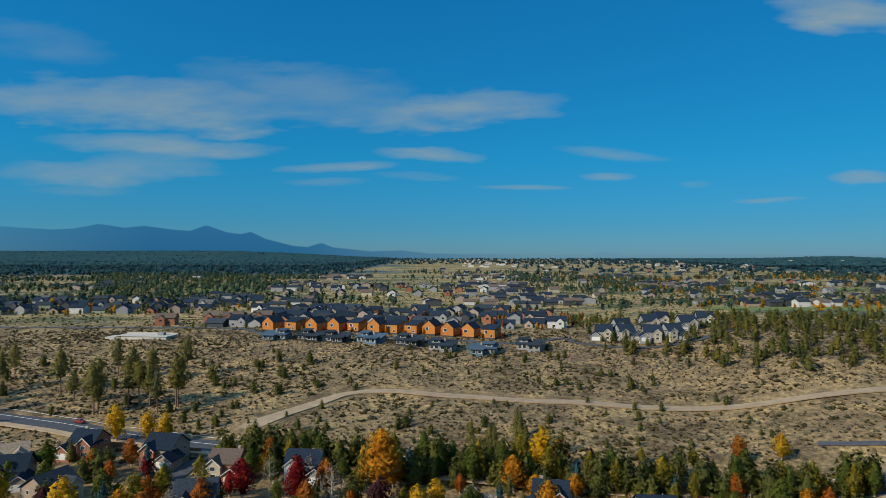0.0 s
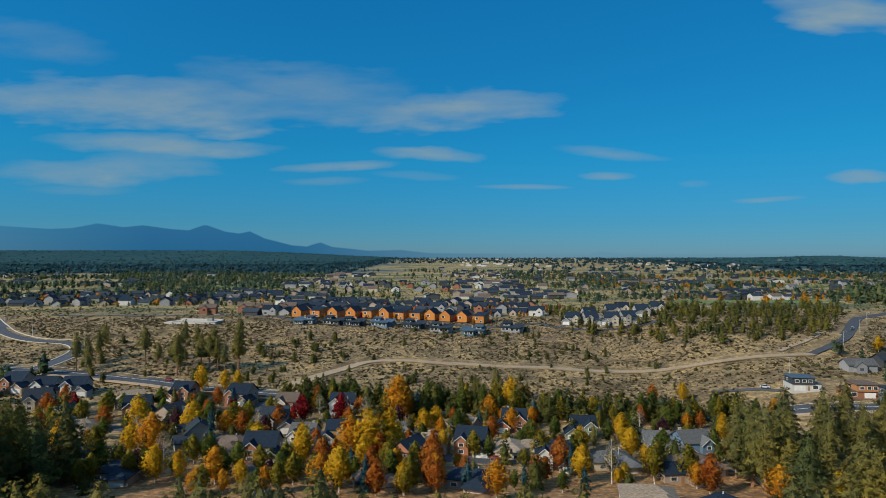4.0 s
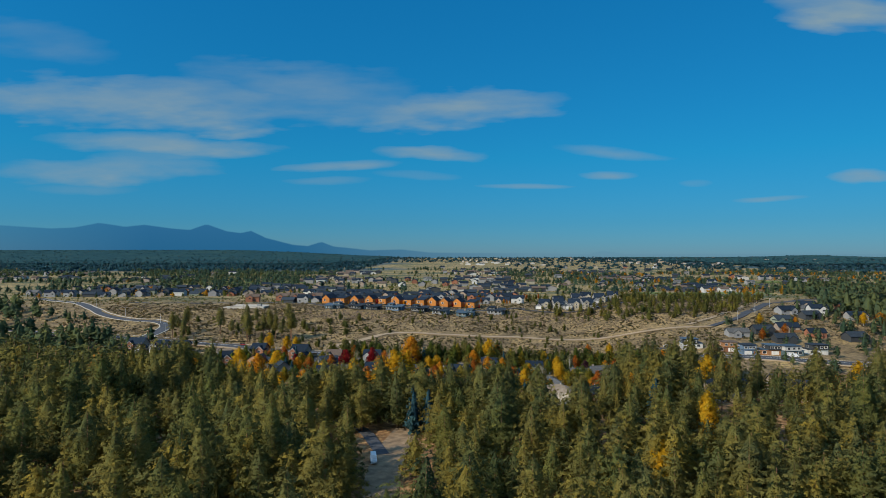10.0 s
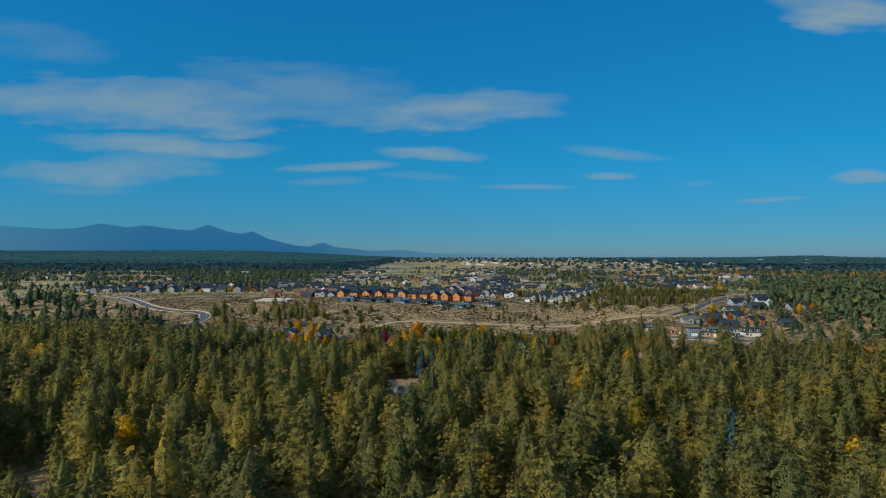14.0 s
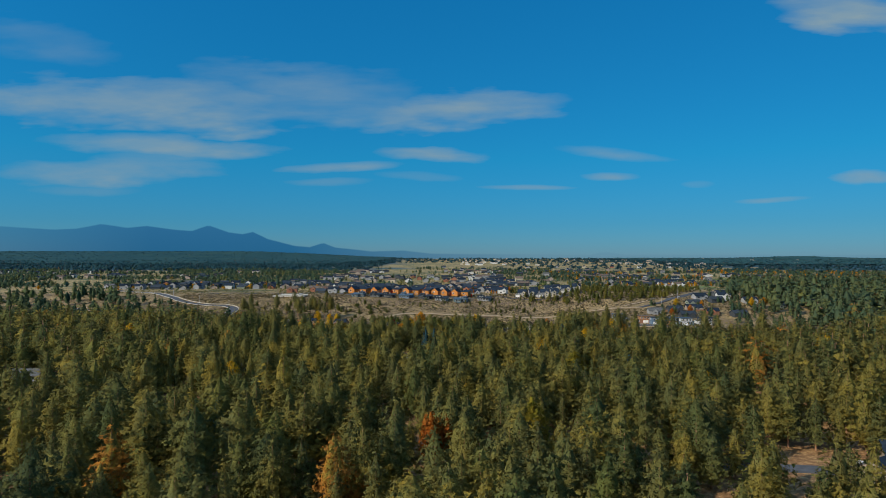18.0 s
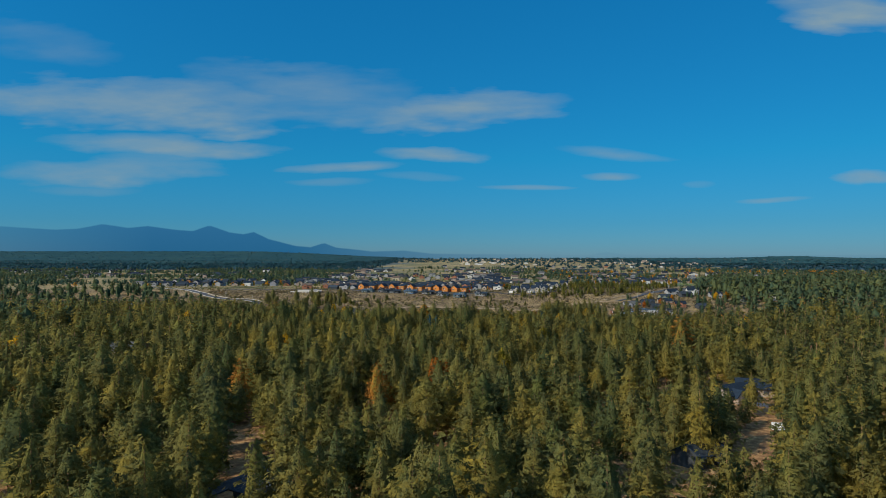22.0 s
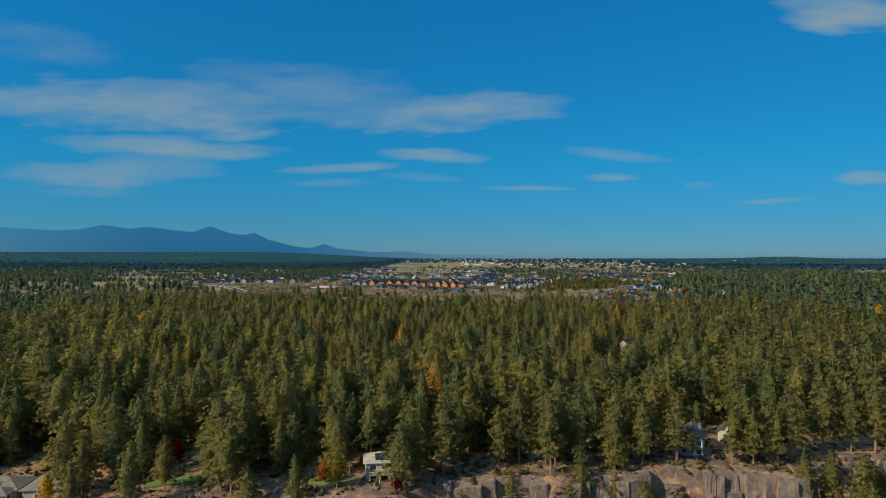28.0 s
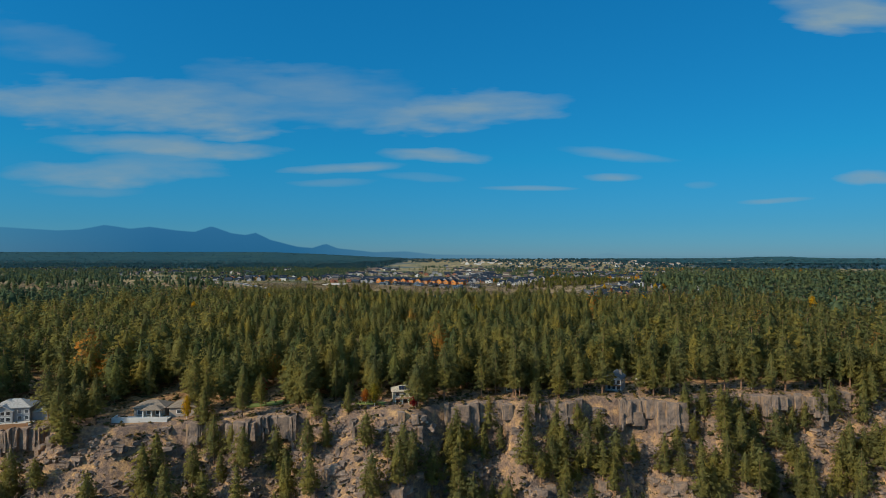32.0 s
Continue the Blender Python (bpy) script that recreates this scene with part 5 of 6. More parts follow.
def build_terrace_house():
    """Low house with hipped roofs, a porch on white columns and a white terrace wall."""
    m = pose(-112, -446, float(land(-112, -446)) + 0.2, 0, 0, 6)
    ob = empty("terrace_house", m, "low grey-roofed house with white porch and terrace", "house", "houses on the canyon rim")
    child("wall", Geo().box(-9, 3, -3, 6, -2, 3.1).box(5, 15, -4, 7, -2, 3.2).mesh("wall", WALLS["taupe"]), ob)
    child("roof", Geo().hip(-3, 1.5, 12, 9, 3.1, 2.4, 0.7).hip(10, 1.5, 10, 11, 3.2, 2.4, 0.7).hip(-1, -4.5, 7, 5, 3.0, 1.6, 0.5).mesh("roof", ROOFS["tan"]), ob, "brown-grey shingle roofs")
    for x in (-4.2, -1, 2.2):
        child("column", Geo().box(x - 0.2, x + 0.2, -6.8, -6.4, -1, 3.0).mesh("column", TRIM), ob, "white porch column")
    child("terrace_wall", Geo().box(-15, 6, -9.5, -9.1, -2.5, 0.9).box(-15, -14.6, -9.5, -4, -2.5, 0.9).mesh("terrace_wall", WALLS["white"]), ob, "white parapet wall")
    child("terrace", Geo().box(-14.6, 6, -9.1, -3, -2.5, -0.1).mesh("terrace", CONCRETE), ob)
    for x in (-6.5, -3, 0.5):
        window(ob, x, -3, 0.4, "f", 2.4, 2.1)
    window(ob, 9, -4, 0.9, "f", 2.4, 1.4)


def build_lodge_house():
    """Large two-storey grey house with a gabled dormer and a patio."""
    m = pose(-166, -452, float(land(-166, -452)) + 0.2, 0, 0, 14)
    ob = empty("grey_house", m, "large light-grey two-storey house with patio", "house", "houses on the canyon rim")
    child("wall", Geo().box(-8, 6, -5, 5, -2, 5.4).gable(-3, -5, 7, 3, -2, 4.6, 2.0, "y").box(6, 15, -3, 5, -2, 3.0).mesh("wall", WALLS["grey"]), ob)
    child("roof", Geo().hip(-1, 0, 14, 10, 5.4, 2.8, 0.6).pitched(-3, -4.2, 7, 5, 4.6, 2.0, "y", 0.5).hip(10.5, 1, 9, 8, 3.0, 2.2, 0.6).mesh("roof", ROOFS["light"]), ob, "grey shingle roof")
    for x in (-5, -3, -1):
        window(ob, x, -6.5, 2.9, "f", 1.6, 1.5)
        window(ob, x, -6.5, 0.4, "f", 1.6, 1.8)
    for x in (2.5, 4.8):
        window(ob, x, -5, 3.2, "f", 1.6, 1.4)
        window(ob, x, -5, 0.6, "f", 1.6, 1.6)
    child("patio", Geo().box(-12, 8, -12, -5, -2, 0.1).mesh("patio", CONCRETE), ob)
    child("hedge_wall", Geo().box(-12, 8, -12.3, -12, -2, 0.9).mesh("hedge_wall", BROWN_WOOD), ob)


def build_tall_grey():
    """Tall grey house with big front windows under a steep gable."""
    m = pose(80, -421, float(land(80, -421)), 0, 0, -25) @ Matrix.Diagonal((0.88, 0.88, 0.88, 1))
    ob = empty("gabled_house", m, "tall grey gabled house with large windows", "house", "houses on the canyon rim")
    child("wall", Geo().gable(0, 0, 8, 11, -2, 6.2, 2.6, "y").mesh("wall", WALLS["grey"]), ob)
    child("roof", Geo().pitched(0, 0, 8, 11, 6.2, 2.6, "y", 0.6).mesh("roof", ROOFS["grey"]), ob)
    for x in (-2, 0.4, 2.6):
        for z in (0.6, 3.4):
            window(ob, x, -5.5, z, "f", 1.9, 2.2)
    for yy in (-3, 1):
        window(ob, 4, yy, 3.4, "r", 1.4, 1.5)
    child("balcony", Geo().box(-4, 4, -7.3, -5.5, 2.9, 3.1).mesh("balcony", BROWN_WOOD), ob)
    child("chimney", STACK_ME, ob, at=pose(2.6, 1, 8.6))
    m2 = pose(96, -411, float(land(96, -411)), 0, 0, -30)
    o2 = empty("guest_house", m2, "small cream gabled house with rust roof", "house", "houses on the canyon rim")
    child("wall", Geo().gable(0, 0, 6, 8, -2, 3.6, 1.9, "y").mesh("wall", WALLS["cream"]), o2)
    child("roof", Geo().pitched(0, 0, 6, 8, 3.6, 1.9, "y", 0.4).mesh("roof", ROOFS["brown"]), o2)
    window(o2, 0, -4, 1.0, "f", 1.6, 1.4)
    child("flue", FLUE_ME, o2, at=pose(2.2, 0, 5.2))
    m3 = pose(33, -424, float(land(33, -424)), 0, 0, 15)
    o3 = empty("cabin", m3, "small dark-roofed cabin with stone chimney", "house", "houses on the canyon rim")
    child("wall", Geo().gable(0, 0, 9, 8, -2, 3.2, 2.4, "x").mesh("wall", WALLS["taupe"]), o3)
    child("roof", Geo().pitched(0, 0, 9, 8, 3.2, 2.4, "x", 0.6).mesh("roof", ROOFS["brown"]), o3)
    child("chimney", STACK_ME, o3, at=pose(3.2, 0.5, 5.6))
    for x in (-2.4, 1.2):
        window(o3, x, -4, 0.8, "f", 1.8, 1.5)
    child("door", DOOR_ME, o3, at=face(3.2, -4, 0, "f"))
    far_house(-52, -412, 20, 2, "houses on the canyon rim", False)


build_rim_house()
build_terrace_house()
build_lodge_house()
build_tall_grey()
ribbon("lawn", [(-78, -440), (-64, -438), (-50, -436)], 8.0, GRASS, 0.2, label="small watered lawn behind a low wall", category="lawn")
ribbon("garden_lawn", [(-32, -444), (-24, -445), (-20, -446)], 5.0, GRASS, 0.2, label="small lawn beside the cream house", category="lawn")

# ---- canyon rim: basalt columns, ledges and boulders ----
def rock_mesh(g, w, d, h, cut=0.12):
    v = np.array([(x, y, z) for z in (0, 0.33, 0.66, 1) for x, y in ((-0.5, -0.32), (-0.3, -0.5), (0.3, -0.5), (0.5, -0.3), (0.5, 0.5), (-0.5, 0.5))], float)
    v[:, :2] += g.uniform(-cut, cut, (24, 2)) * 0.6
    v[:, 2] += g.uniform(-0.05, 0.05, 24)
    v[18:, :2] *= g.uniform(0.82, 1.0)
    v = v * (w, d, h)
    f = []
    for k in range(3):
        for i in range(6):
            a, b = k * 6 + i, k * 6 + (i + 1) % 6
            f += [(a, b, b + 6), (a, b + 6, a + 6)]
    f += [(18, 18 + i, 19 + i) for i in range(1, 5)]
    return v, np.array(f)


def block_mesh(g):
    """Angular block of height 1 with chipped corners."""
    v = np.array([(x, y, z) for z in (0, 1) for x, y in ((-0.5, -0.42), (-0.36, -0.5), (0.4, -0.5), (0.5, -0.36), (0.5, 0.5), (-0.5, 0.5))], float)
    v[:, :2] += g.uniform(-0.09, 0.09, (12, 2))
    v[6:, 2] += g.uniform(-0.10, 0.06, 6)
    f = [(0, 5, 4), (0, 4, 3), (0, 3, 2), (0, 2, 1), (6, 7, 8), (6, 8, 9), (6, 9, 10), (6, 10, 11)]
    for i in range(6):
        j = (i + 1) % 6
        f += [(i, j, j + 6), (i, j + 6, i + 6)]
    return v, np.array(f)


def make_cliff():
    g = np.random.default_rng(31)
    ob = empty("basalt_cliff", Matrix.Identity(4), "weathered grey-brown basalt cliff along the rim", "cliff", kind="structure")
    forms = [mesh_of("rock_block", *block_mesh(g), ROCK) for _ in range(12)]
    x, deep = -228.0, 0.0
    while x < 250:
        w = g.uniform(1.2, 4.2)
        deep = 0.6 * deep + g.uniform(-1.0, 1.0)
        bluff = any(a < x < b for a, b in BLUFFS)
        if bluff:
            w = g.uniform(0.8, 1.8) if g.random() < 0.5 else g.uniform(2.4, 5.0)
            deep *= 0.5
        tall = g.uniform(0.45, 1.0) if bluff else g.choice([0.0, 0.0, 0.3, 0.5])
        mid = x + w / 2
        edge = float(rim_y(mid))
        top = float(land(mid, edge + 1.2)) - g.uniform(0.1, 1.3) - (0 if bluff else g.uniform(0.5, 5))
        y = edge - 1.0 + deep
        if not bluff:
            y = edge - g.uniform(2, 26)
            top = float(land(mid, y)) + g.uniform(0.4, 2.2)
            w *= 0.7
        for level in range(3):
            if tall < 0.2 + 0.25 * level:
                break
            h = g.uniform(4.0, 8.0) if bluff and level == 0 else g.uniform(1.8, 4.2)
            if level and g.random() < 0.12:
                break
            child("rock_block", forms[int(g.integers(12))], ob, at=pose(mid, y, top - h, g.uniform(-3, 3), g.uniform(-3, 3), g.uniform(-9, 9)) @ Matrix.Diagonal((w * 1.08, g.uniform(2.6, 3.8), h * 1.04, 1)))
            top -= h * 0.97
            y -= g.uniform(0.1, 1.0)
        x += w
    # lower ledges
    for x0, x1, s0 in ((40, 70, -27), (-60, -35, -20), (90, 125, -22), (-25, -5, -24), (140, 175, -26)):
        x = x0
        while x < x1:
            w, h = g.uniform(1.5, 5.0), g.uniform(2.0, 4.5)
            y = float(rim_y(x)) + s0 + g.uniform(-1.5, 1.5)
            child("rock_block", forms[int(g.integers(12))], ob, at=pose(x, y, float(land(x, y)) - h * 0.35, g.uniform(-5, 5), g.uniform(-5, 5), g.uniform(-15, 15)) @ Matrix.Diagonal((w * 1.05, g.uniform(2.2, 4), h, 1)))
            x += w * g.uniform(0.8, 1.5)
    V, F, off = [], [], 0
    for _ in range(4200):
        bx = g.uniform(-240, 260)
        s = -abs(g.normal(0, 1)) * 22 - 3
        by = float(rim_y(bx)) + s
        r = g.uniform(0.35, 1.2) * (2.3 if g.random() < 0.12 else 1)
        v, f = rock_mesh(g, r * 1.6, r * 1.4, r, 0.3)
        a = g.uniform(0, 6.28)
        v = v @ np.array([(math.cos(a), math.sin(a), 0), (-math.sin(a), math.cos(a), 0), (0, 0, 1)]) + (bx, by, float(land(bx, by)) - r * 0.35)
        V.append(v), F.append(f + off)
        off += len(v)
    tagged(new("talus_boulders", mesh_of("talus_boulders", np.concatenate(V), np.concatenate(F), ROCK)), "scattered grey basalt boulders below the cliff", "boulders", kind="stuff")


make_cliff()

# ---- trees ----
HOUSE_SPOTS = [(o.matrix_world.translation.x, o.matrix_world.translation.y, 9.5) for o in scene.objects if o.parent is None and "house" in o.name]
GAPS = [(-11, -34, 7), (-9, -60, 6), (-10, -82, 5), (-13, -10, 5), (75, -317, 8), (152, -255, 10), (117, -240, 9), (-149, -165, 9), (-37, -345, 7), (-46, 40, 6), (-50, 70, 6), (-54, 95, 6), (60, -262, 5), (88, -255, 6), (-80, -300, 5), (50, 35, 11), (40, 44, 9), (62, 42, 9), (-70, -437, 10), (-112, -440, 15), (-166, -448, 15), (-13, -446, 9), (-145, -456, 9), (-110, -457, 14), (-100, -453, 10), (-122, -456, 10), (-160, -462, 12), (-170, -462, 12), (84, -427, 6), (-13, -449, 8), (-10, -8, 6), (-11, -16, 6), (-12, -24, 6), (-20, -37, 5), (-19, -48, 5), (-17, -60, 5), (-18, -56, 5), (-17, -67, 5), (-16, -76, 5), (-15, -87, 5), (-13, -98, 4)]
GAPS += [(-15, -45, 8), (-16, -25, 7), (-14, -58, 7), (-6, -28, 7), (-18, -12, 6), (-9, -72, 8), (-9, -84, 8), (-10, -96, 7), (-10, -106, 5), (46, 22, 8), (44, 10, 7), (44, 0, 5), (118, -252, 8), (119, -266, 7), (76, -330, 7), (-39, -360, 6), (-150, -180, 7), (152, -268, 8), (-60, -222, 5)]
GAPS += [(112, -414, 9), (130, -412, 10), (147, -411, 10), (164, -413, 9), (-84, -448, 9), (-62, -447, 9), (-97, -452, 8), (-32, -444, 8), (-46, -446, 7), (10, -440, 6), (60, -428, 6)]
GAPS += [(36, 26, 9), (30, 16, 7), (54, 20, 8), (40, 30, 9), (-24, -449, 8), (-128, -452, 9), (66, -427, 6)]
GAPS += [(x, y - 9, 6) for x, y, r in HOUSE_SPOTS if y < 100]
# sandy clearings placed to fit the view, trees cut along the camera's sight line
CLEARINGS = ((-187, -115, 14), (104, -222, 11), (112, -240, 10), (106, -283, 9), (69, -250, 7), (-59, -284, 9), (-46, -320, 10), (67, -322, 9), (191, -184, 9), (46, -332, 7), (1, -228, 6), (88, -16, 6), (118, 40, 10), (-100, 20, 7), (-66, -150, 7), (150, -120, 8))
GAPS += [(x * (1 - k), y - 170 * k, r * (1 - 2 * k)) for x, y, r in CLEARINGS for k in (0.0, 0.05, 0.10, 0.16)]


def thin_shapes(count, size, n, seed, sides=4):
    out = []
    for i in range(count):
        g = np.random.default_rng(seed + i)
        cv, cf = pine_shape(g, n, size, g.uniform(0.05, 0.24), g.uniform(0.205, 0.275), g.uniform(0.55, 0.8), sides, int(np.clip(n / 9, 9, 54)))
        tv, tf = tube([(0, 0, -0.02), (0, 0, 0.9)], [0.013, 0.003], 3)
        out.append((cv, cf, tv, tf))
    return out


def pine_heights(p):
    """Uneven stand: taller in some patches and towards the houses beyond; fitted to the camera's view."""
    patch = np.sin(p[:, 0] * 0.045 + 1) * np.sin(p[:, 1] * 0.05 + 2)
    h = 18 + 2.6 * patch + RNG.normal(0, 3.6, len(p)) + 7.5 * ease(-30, 60, p[:, 1]) * (1 - ease(120, 150, p[:, 1])) * ease(88, 108, np.abs(p[:, 0] + 4)) - 4 * ease(130, 170, p[:, 1]) * (p[:, 0] < 200)
    h = h + 3.5 * (1 - ease(-400, -330, p[:, 1]))
    # kept low where taller pines would hide the hill houses from the camera
    low = ease(96, 108, p[:, 0]) * (1 - ease(290, 335, p[:, 0])) * ease(-40, 10, p[:, 1])
    h = h * (1 - 0.42 * low)
    return np.clip(h, 8, 30)


def thinned(p, cut):
    """Leaves ragged gaps in a stand."""
    gap = np.sin(p[:, 0] * 0.083 + 0.4) + np.sin(p[:, 1] * 0.071 + p[:, 0] * 0.02) + np.sin((p[:, 0] + p[:, 1]) * 0.13)
    return p[(gap > -1.75) & (RNG.random(len(p)) > cut)]


# pines passed closest, one by one
lone = clear_of(scatter(-30, 34, -330, -40, 18.0, 0.45), GAPS + HOUSE_SPOTS)[:45]
for (x, y), h in zip(lone, pine_heights(lone)):
    tree("pine", "pine_tree", x, y, h, "tall olive-green ponderosa pine in a dense stand", "ponderosa pines of the wood", RNG.uniform(0.9, 1.2))
near = thinned(clear_of(scatter(-135, 140, -446, 118, 8.1, 0.62), GAPS + HOUSE_SPOTS + [(x, y, 3.4) for x, y in lone]), 0.05)
near = near[(near[:, 1] < 46 + 5 * np.sin(near[:, 0] * 0.1)) | (near[:, 0] < -112) | (near[:, 0] > 96)]
near = near[~((near[:, 0] > 100) & (near[:, 1] > 0) & (RNG.random(len(near)) < 0.45))]
near = near[near[:, 1] > rim_y(near[:, 0]) + 9 + RNG.uniform(0, 12, len(near))]
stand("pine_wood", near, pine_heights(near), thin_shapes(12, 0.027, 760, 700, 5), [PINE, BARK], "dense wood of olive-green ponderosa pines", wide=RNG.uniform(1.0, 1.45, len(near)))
outer = np.concatenate([scatter(-330, -135, -455, 120, 8.0, 0.6), scatter(140, 340, -415, 105, 8.0, 0.6), scatter(-480, -330, -455, 130, 10.0, 0.6), scatter(340, 560, -415, 105, 10.0, 0.6), scatter(345, 700, 105, 330, 11.0, 0.6),
                        scatter(340, 900, 330, 700, 15.0, 0.6), scatter(-900, -470, -440, 180, 15.0, 0.6), scatter(560, 1000, -400, 105, 15.0, 0.6), scatter(-470, -225, 120, 285, 9.0, 0.6), scatter(-900, -300, 180, 420, 14.0, 0.6), scatter(318, 430, 310, 430, 11.0, 0.6)])
outer = thinned(clear_of(outer, GAPS + HOUSE_SPOTS), 0.05)
road_gap = [(x, y, 17) for x, y in CURVE + HIGHWAY] + [((a[0] + b[0]) / 2, (a[1] + b[1]) / 2, 17) for a, b in zip(CURVE + HIGHWAY, (CURVE + HIGHWAY)[1:])]
outer = clear_of(outer, road_gap)
outer = outer[(outer[:, 1] > rim_y(np.clip(outer[:, 0], -400, 450)) + 7)]
outer = outer[~((outer[:, 0] < -225) & (outer[:, 1] > 292 + (-outer[:, 0] - 230) * 0.6))]
outer = outer[~((outer[:, 1] > 330) & (outer[:, 0] > 0) & (outer[:, 0] < 345 + 0.4 * (outer[:, 1] - 330)))]
inner = (np.abs(outer[:, 0]) < np.clip(RNG.normal(340, 45, len(outer)), 250, 460)) & (outer[:, 1] < 125)
beside = outer[inner]
stand("side_pine_wood", beside, pine_heights(beside), thin_shapes(10, 0.036, 300, 820, 4), [PINE, BARK], "ponderosa pine wood with ragged gaps", wide=RNG.uniform(1.1, 1.5, len(beside)))
outer = outer[~inner]
stand("outer_pine_wood", outer, pine_heights(outer), thin_shapes(9, 0.062, 80, 800, 4), [PINE_HAZED, BARK], "pine wood stretching away on both sides", wide=RNG.uniform(1.2, 1.65, len(outer)), level=0.3)

hill = clear_of(scatter(150, 345, 125, 320, 12.0, 0.6), [(x, y, 8) for x, y, r in HOUSE_SPOTS] + [(x, y - 12, 5) for x, y, r in HOUSE_SPOTS] + road_gap)
hill = hill[(hill[:, 0] > 285) | (hill[:, 0] > 205) & (hill[:, 1] < 265) & (RNG.random(len(hill)) < 0.4)]
stand("hillside_pines", hill, RNG.uniform(6, 14, len(hill)), thin_shapes(6, 0.05, 190, 850, 4), [PINE_HAZED, BARK], "pines between the houses on the hill")

# canyon side and rim trees
g = np.random.default_rng(55)
rooted = []
while len(rooted) < 235:
    i = len(rooted)
    x = g.uniform(-200, 225)
    s = -g.uniform(0.5, 34) if i < 168 else g.uniform(2, 15)
    y = float(rim_y(x)) + s
    if any((x - a) ** 2 + (y - b) ** 2 < (4.2 if i < 168 else 5) ** 2 for a, b in rooted):
        continue
    if i >= 168 and any((x - a) ** 2 + (y - b) ** 2 < (r * 0.75) ** 2 for a, b, r in GAPS + HOUSE_SPOTS):
        continue
    if i < 168 and any(abs(x - a) < w and s > -13 for a, w in ((-17, 9), (-114, 18), (-164, 16), (73, 6), (91, 5))):
        continue
    rooted.append((x, y))
    tree("pine", "pine_tree", x, y, g.uniform(13, 24) if s < 0 else g.uniform(15, 26), "ponderosa pine rooted on the rocky canyon side" if s < 0 else "ponderosa pine on the canyon rim", "pines of the canyon side", g.uniform(0.95, 1.3), sink=0.5)

for x, y, h in ((107, -417, 13), (24, -404, 13)):
    tree("dry_pine", "pine_tree", x, y, h, "pine with rusty dying needles on the rim", "pines of the canyon side", 0.9)
for x, y, h in ((93, -429, 19), (36, -434, 22)):
    tree("pine", "pine_tree", x, y, h, "ponderosa pine standing before a rim house", "pines of the canyon side", 1.0)
tree("bare", "dead_tree", 141, -420, 15, "grey dead tree standing on the rim", "pines of the canyon side", 0.6)

# sagebrush slope: junipers and young pines
for i in range(20):
    x, y = g.uniform(-225, -118), g.uniform(268, 330)
    tree("tall_pine", "pine_tree", x, y, g.uniform(16, 25), "tall long-trunked pine on the dry slope", "pines beside the highway", g.uniform(0.9, 1.15))
for i in range(60):
    x, y = g.uniform(-235, -70), g.uniform(258, 350)
    tree("juniper", "juniper", x, y, g.uniform(3, 8), "dark green juniper below tall pines", "junipers on the slope")
for i in range(150):
    x, y = g.uniform(-110, 125), 236 + 140 * g.uniform(0, 1) ** 1.4
    if abs(y - 293) < 9:
        continue
    tree("juniper", "juniper", x, y, g.uniform(2.2, 6.0), "dark green juniper among sagebrush", "junipers on the slope")
small = scatter(96, 400, 284, 482, 8.5)
lane = np.interp(small[:, 1], [267, 285, 305, 376, 440, 520], [207, 230, 252, 304, 350, 400])
small = small[(small[:, 0] < lane - 13) & (RNG.random(len(small)) < 0.72) & (small[:, 1] > 292 + 1.1 * np.clip(165 - small[:, 0], 0, 80))]
small = clear_of(small, HOUSE_SPOTS)
stand("young_pines", small, RNG.uniform(4.5, 11, len(small)), thin_shapes(6, 0.05, 190, 900, 4), [YOUNG_PINE, BARK], "young olive-green pines on the dry slope", wide=1.35)
for i in range(10):
    tree("pine", "pine_tree", g.uniform(0, 60), g.uniform(218, 250), g.uniform(8, 15), "dark pine by the highway", "evergreens by the highway")

# screen of evergreens between highway and houses
for i in range(105):
    x = -75 + i * 2.0 + g.uniform(-2, 2)
    y = 226 - 0.17 * (x + 70) + g.uniform(-9, 3)
    kind = ("juniper", "pine", "green", "olive")[int(g.choice(4, p=(0.62, 0.06, 0.16, 0.16)))]
    tree(kind, {"juniper": "juniper", "pine": "pine_tree"}.get(kind, "poplar"), x, y, g.uniform(9, 16), "narrow evergreen in the roadside screen" if kind in ("juniper", "pine") else "greenish-yellow poplar in the roadside screen", "roadside screen of trees", 1.0)

NAMES = {"yellow": ("aspen", "bright yellow autumn aspen"), "orange": ("maple", "golden-orange autumn tree"), "red": ("maple", "deep crimson autumn maple"), "rust": ("maple", "russet autumn tree"),
         "olive": ("birch", "yellow-green turning birch"), "green": ("ash_tree", "green leafy tree"), "plum": ("plum_tree", "dark plum-leaved tree"), "bare": ("bare_tree", "pale nearly leafless tree"), "spruce": ("blue_spruce", "silvery blue spruce")}


def yard(kind, x, y, h, wide=1.0):
    nm, lab = NAMES[kind]
    tree(kind, nm, x, y, h * 1.36, lab + " beside houses", "garden trees of the neighbourhood", wide * (1.0 if kind == "spruce" or wide < 0.6 else 1.3))


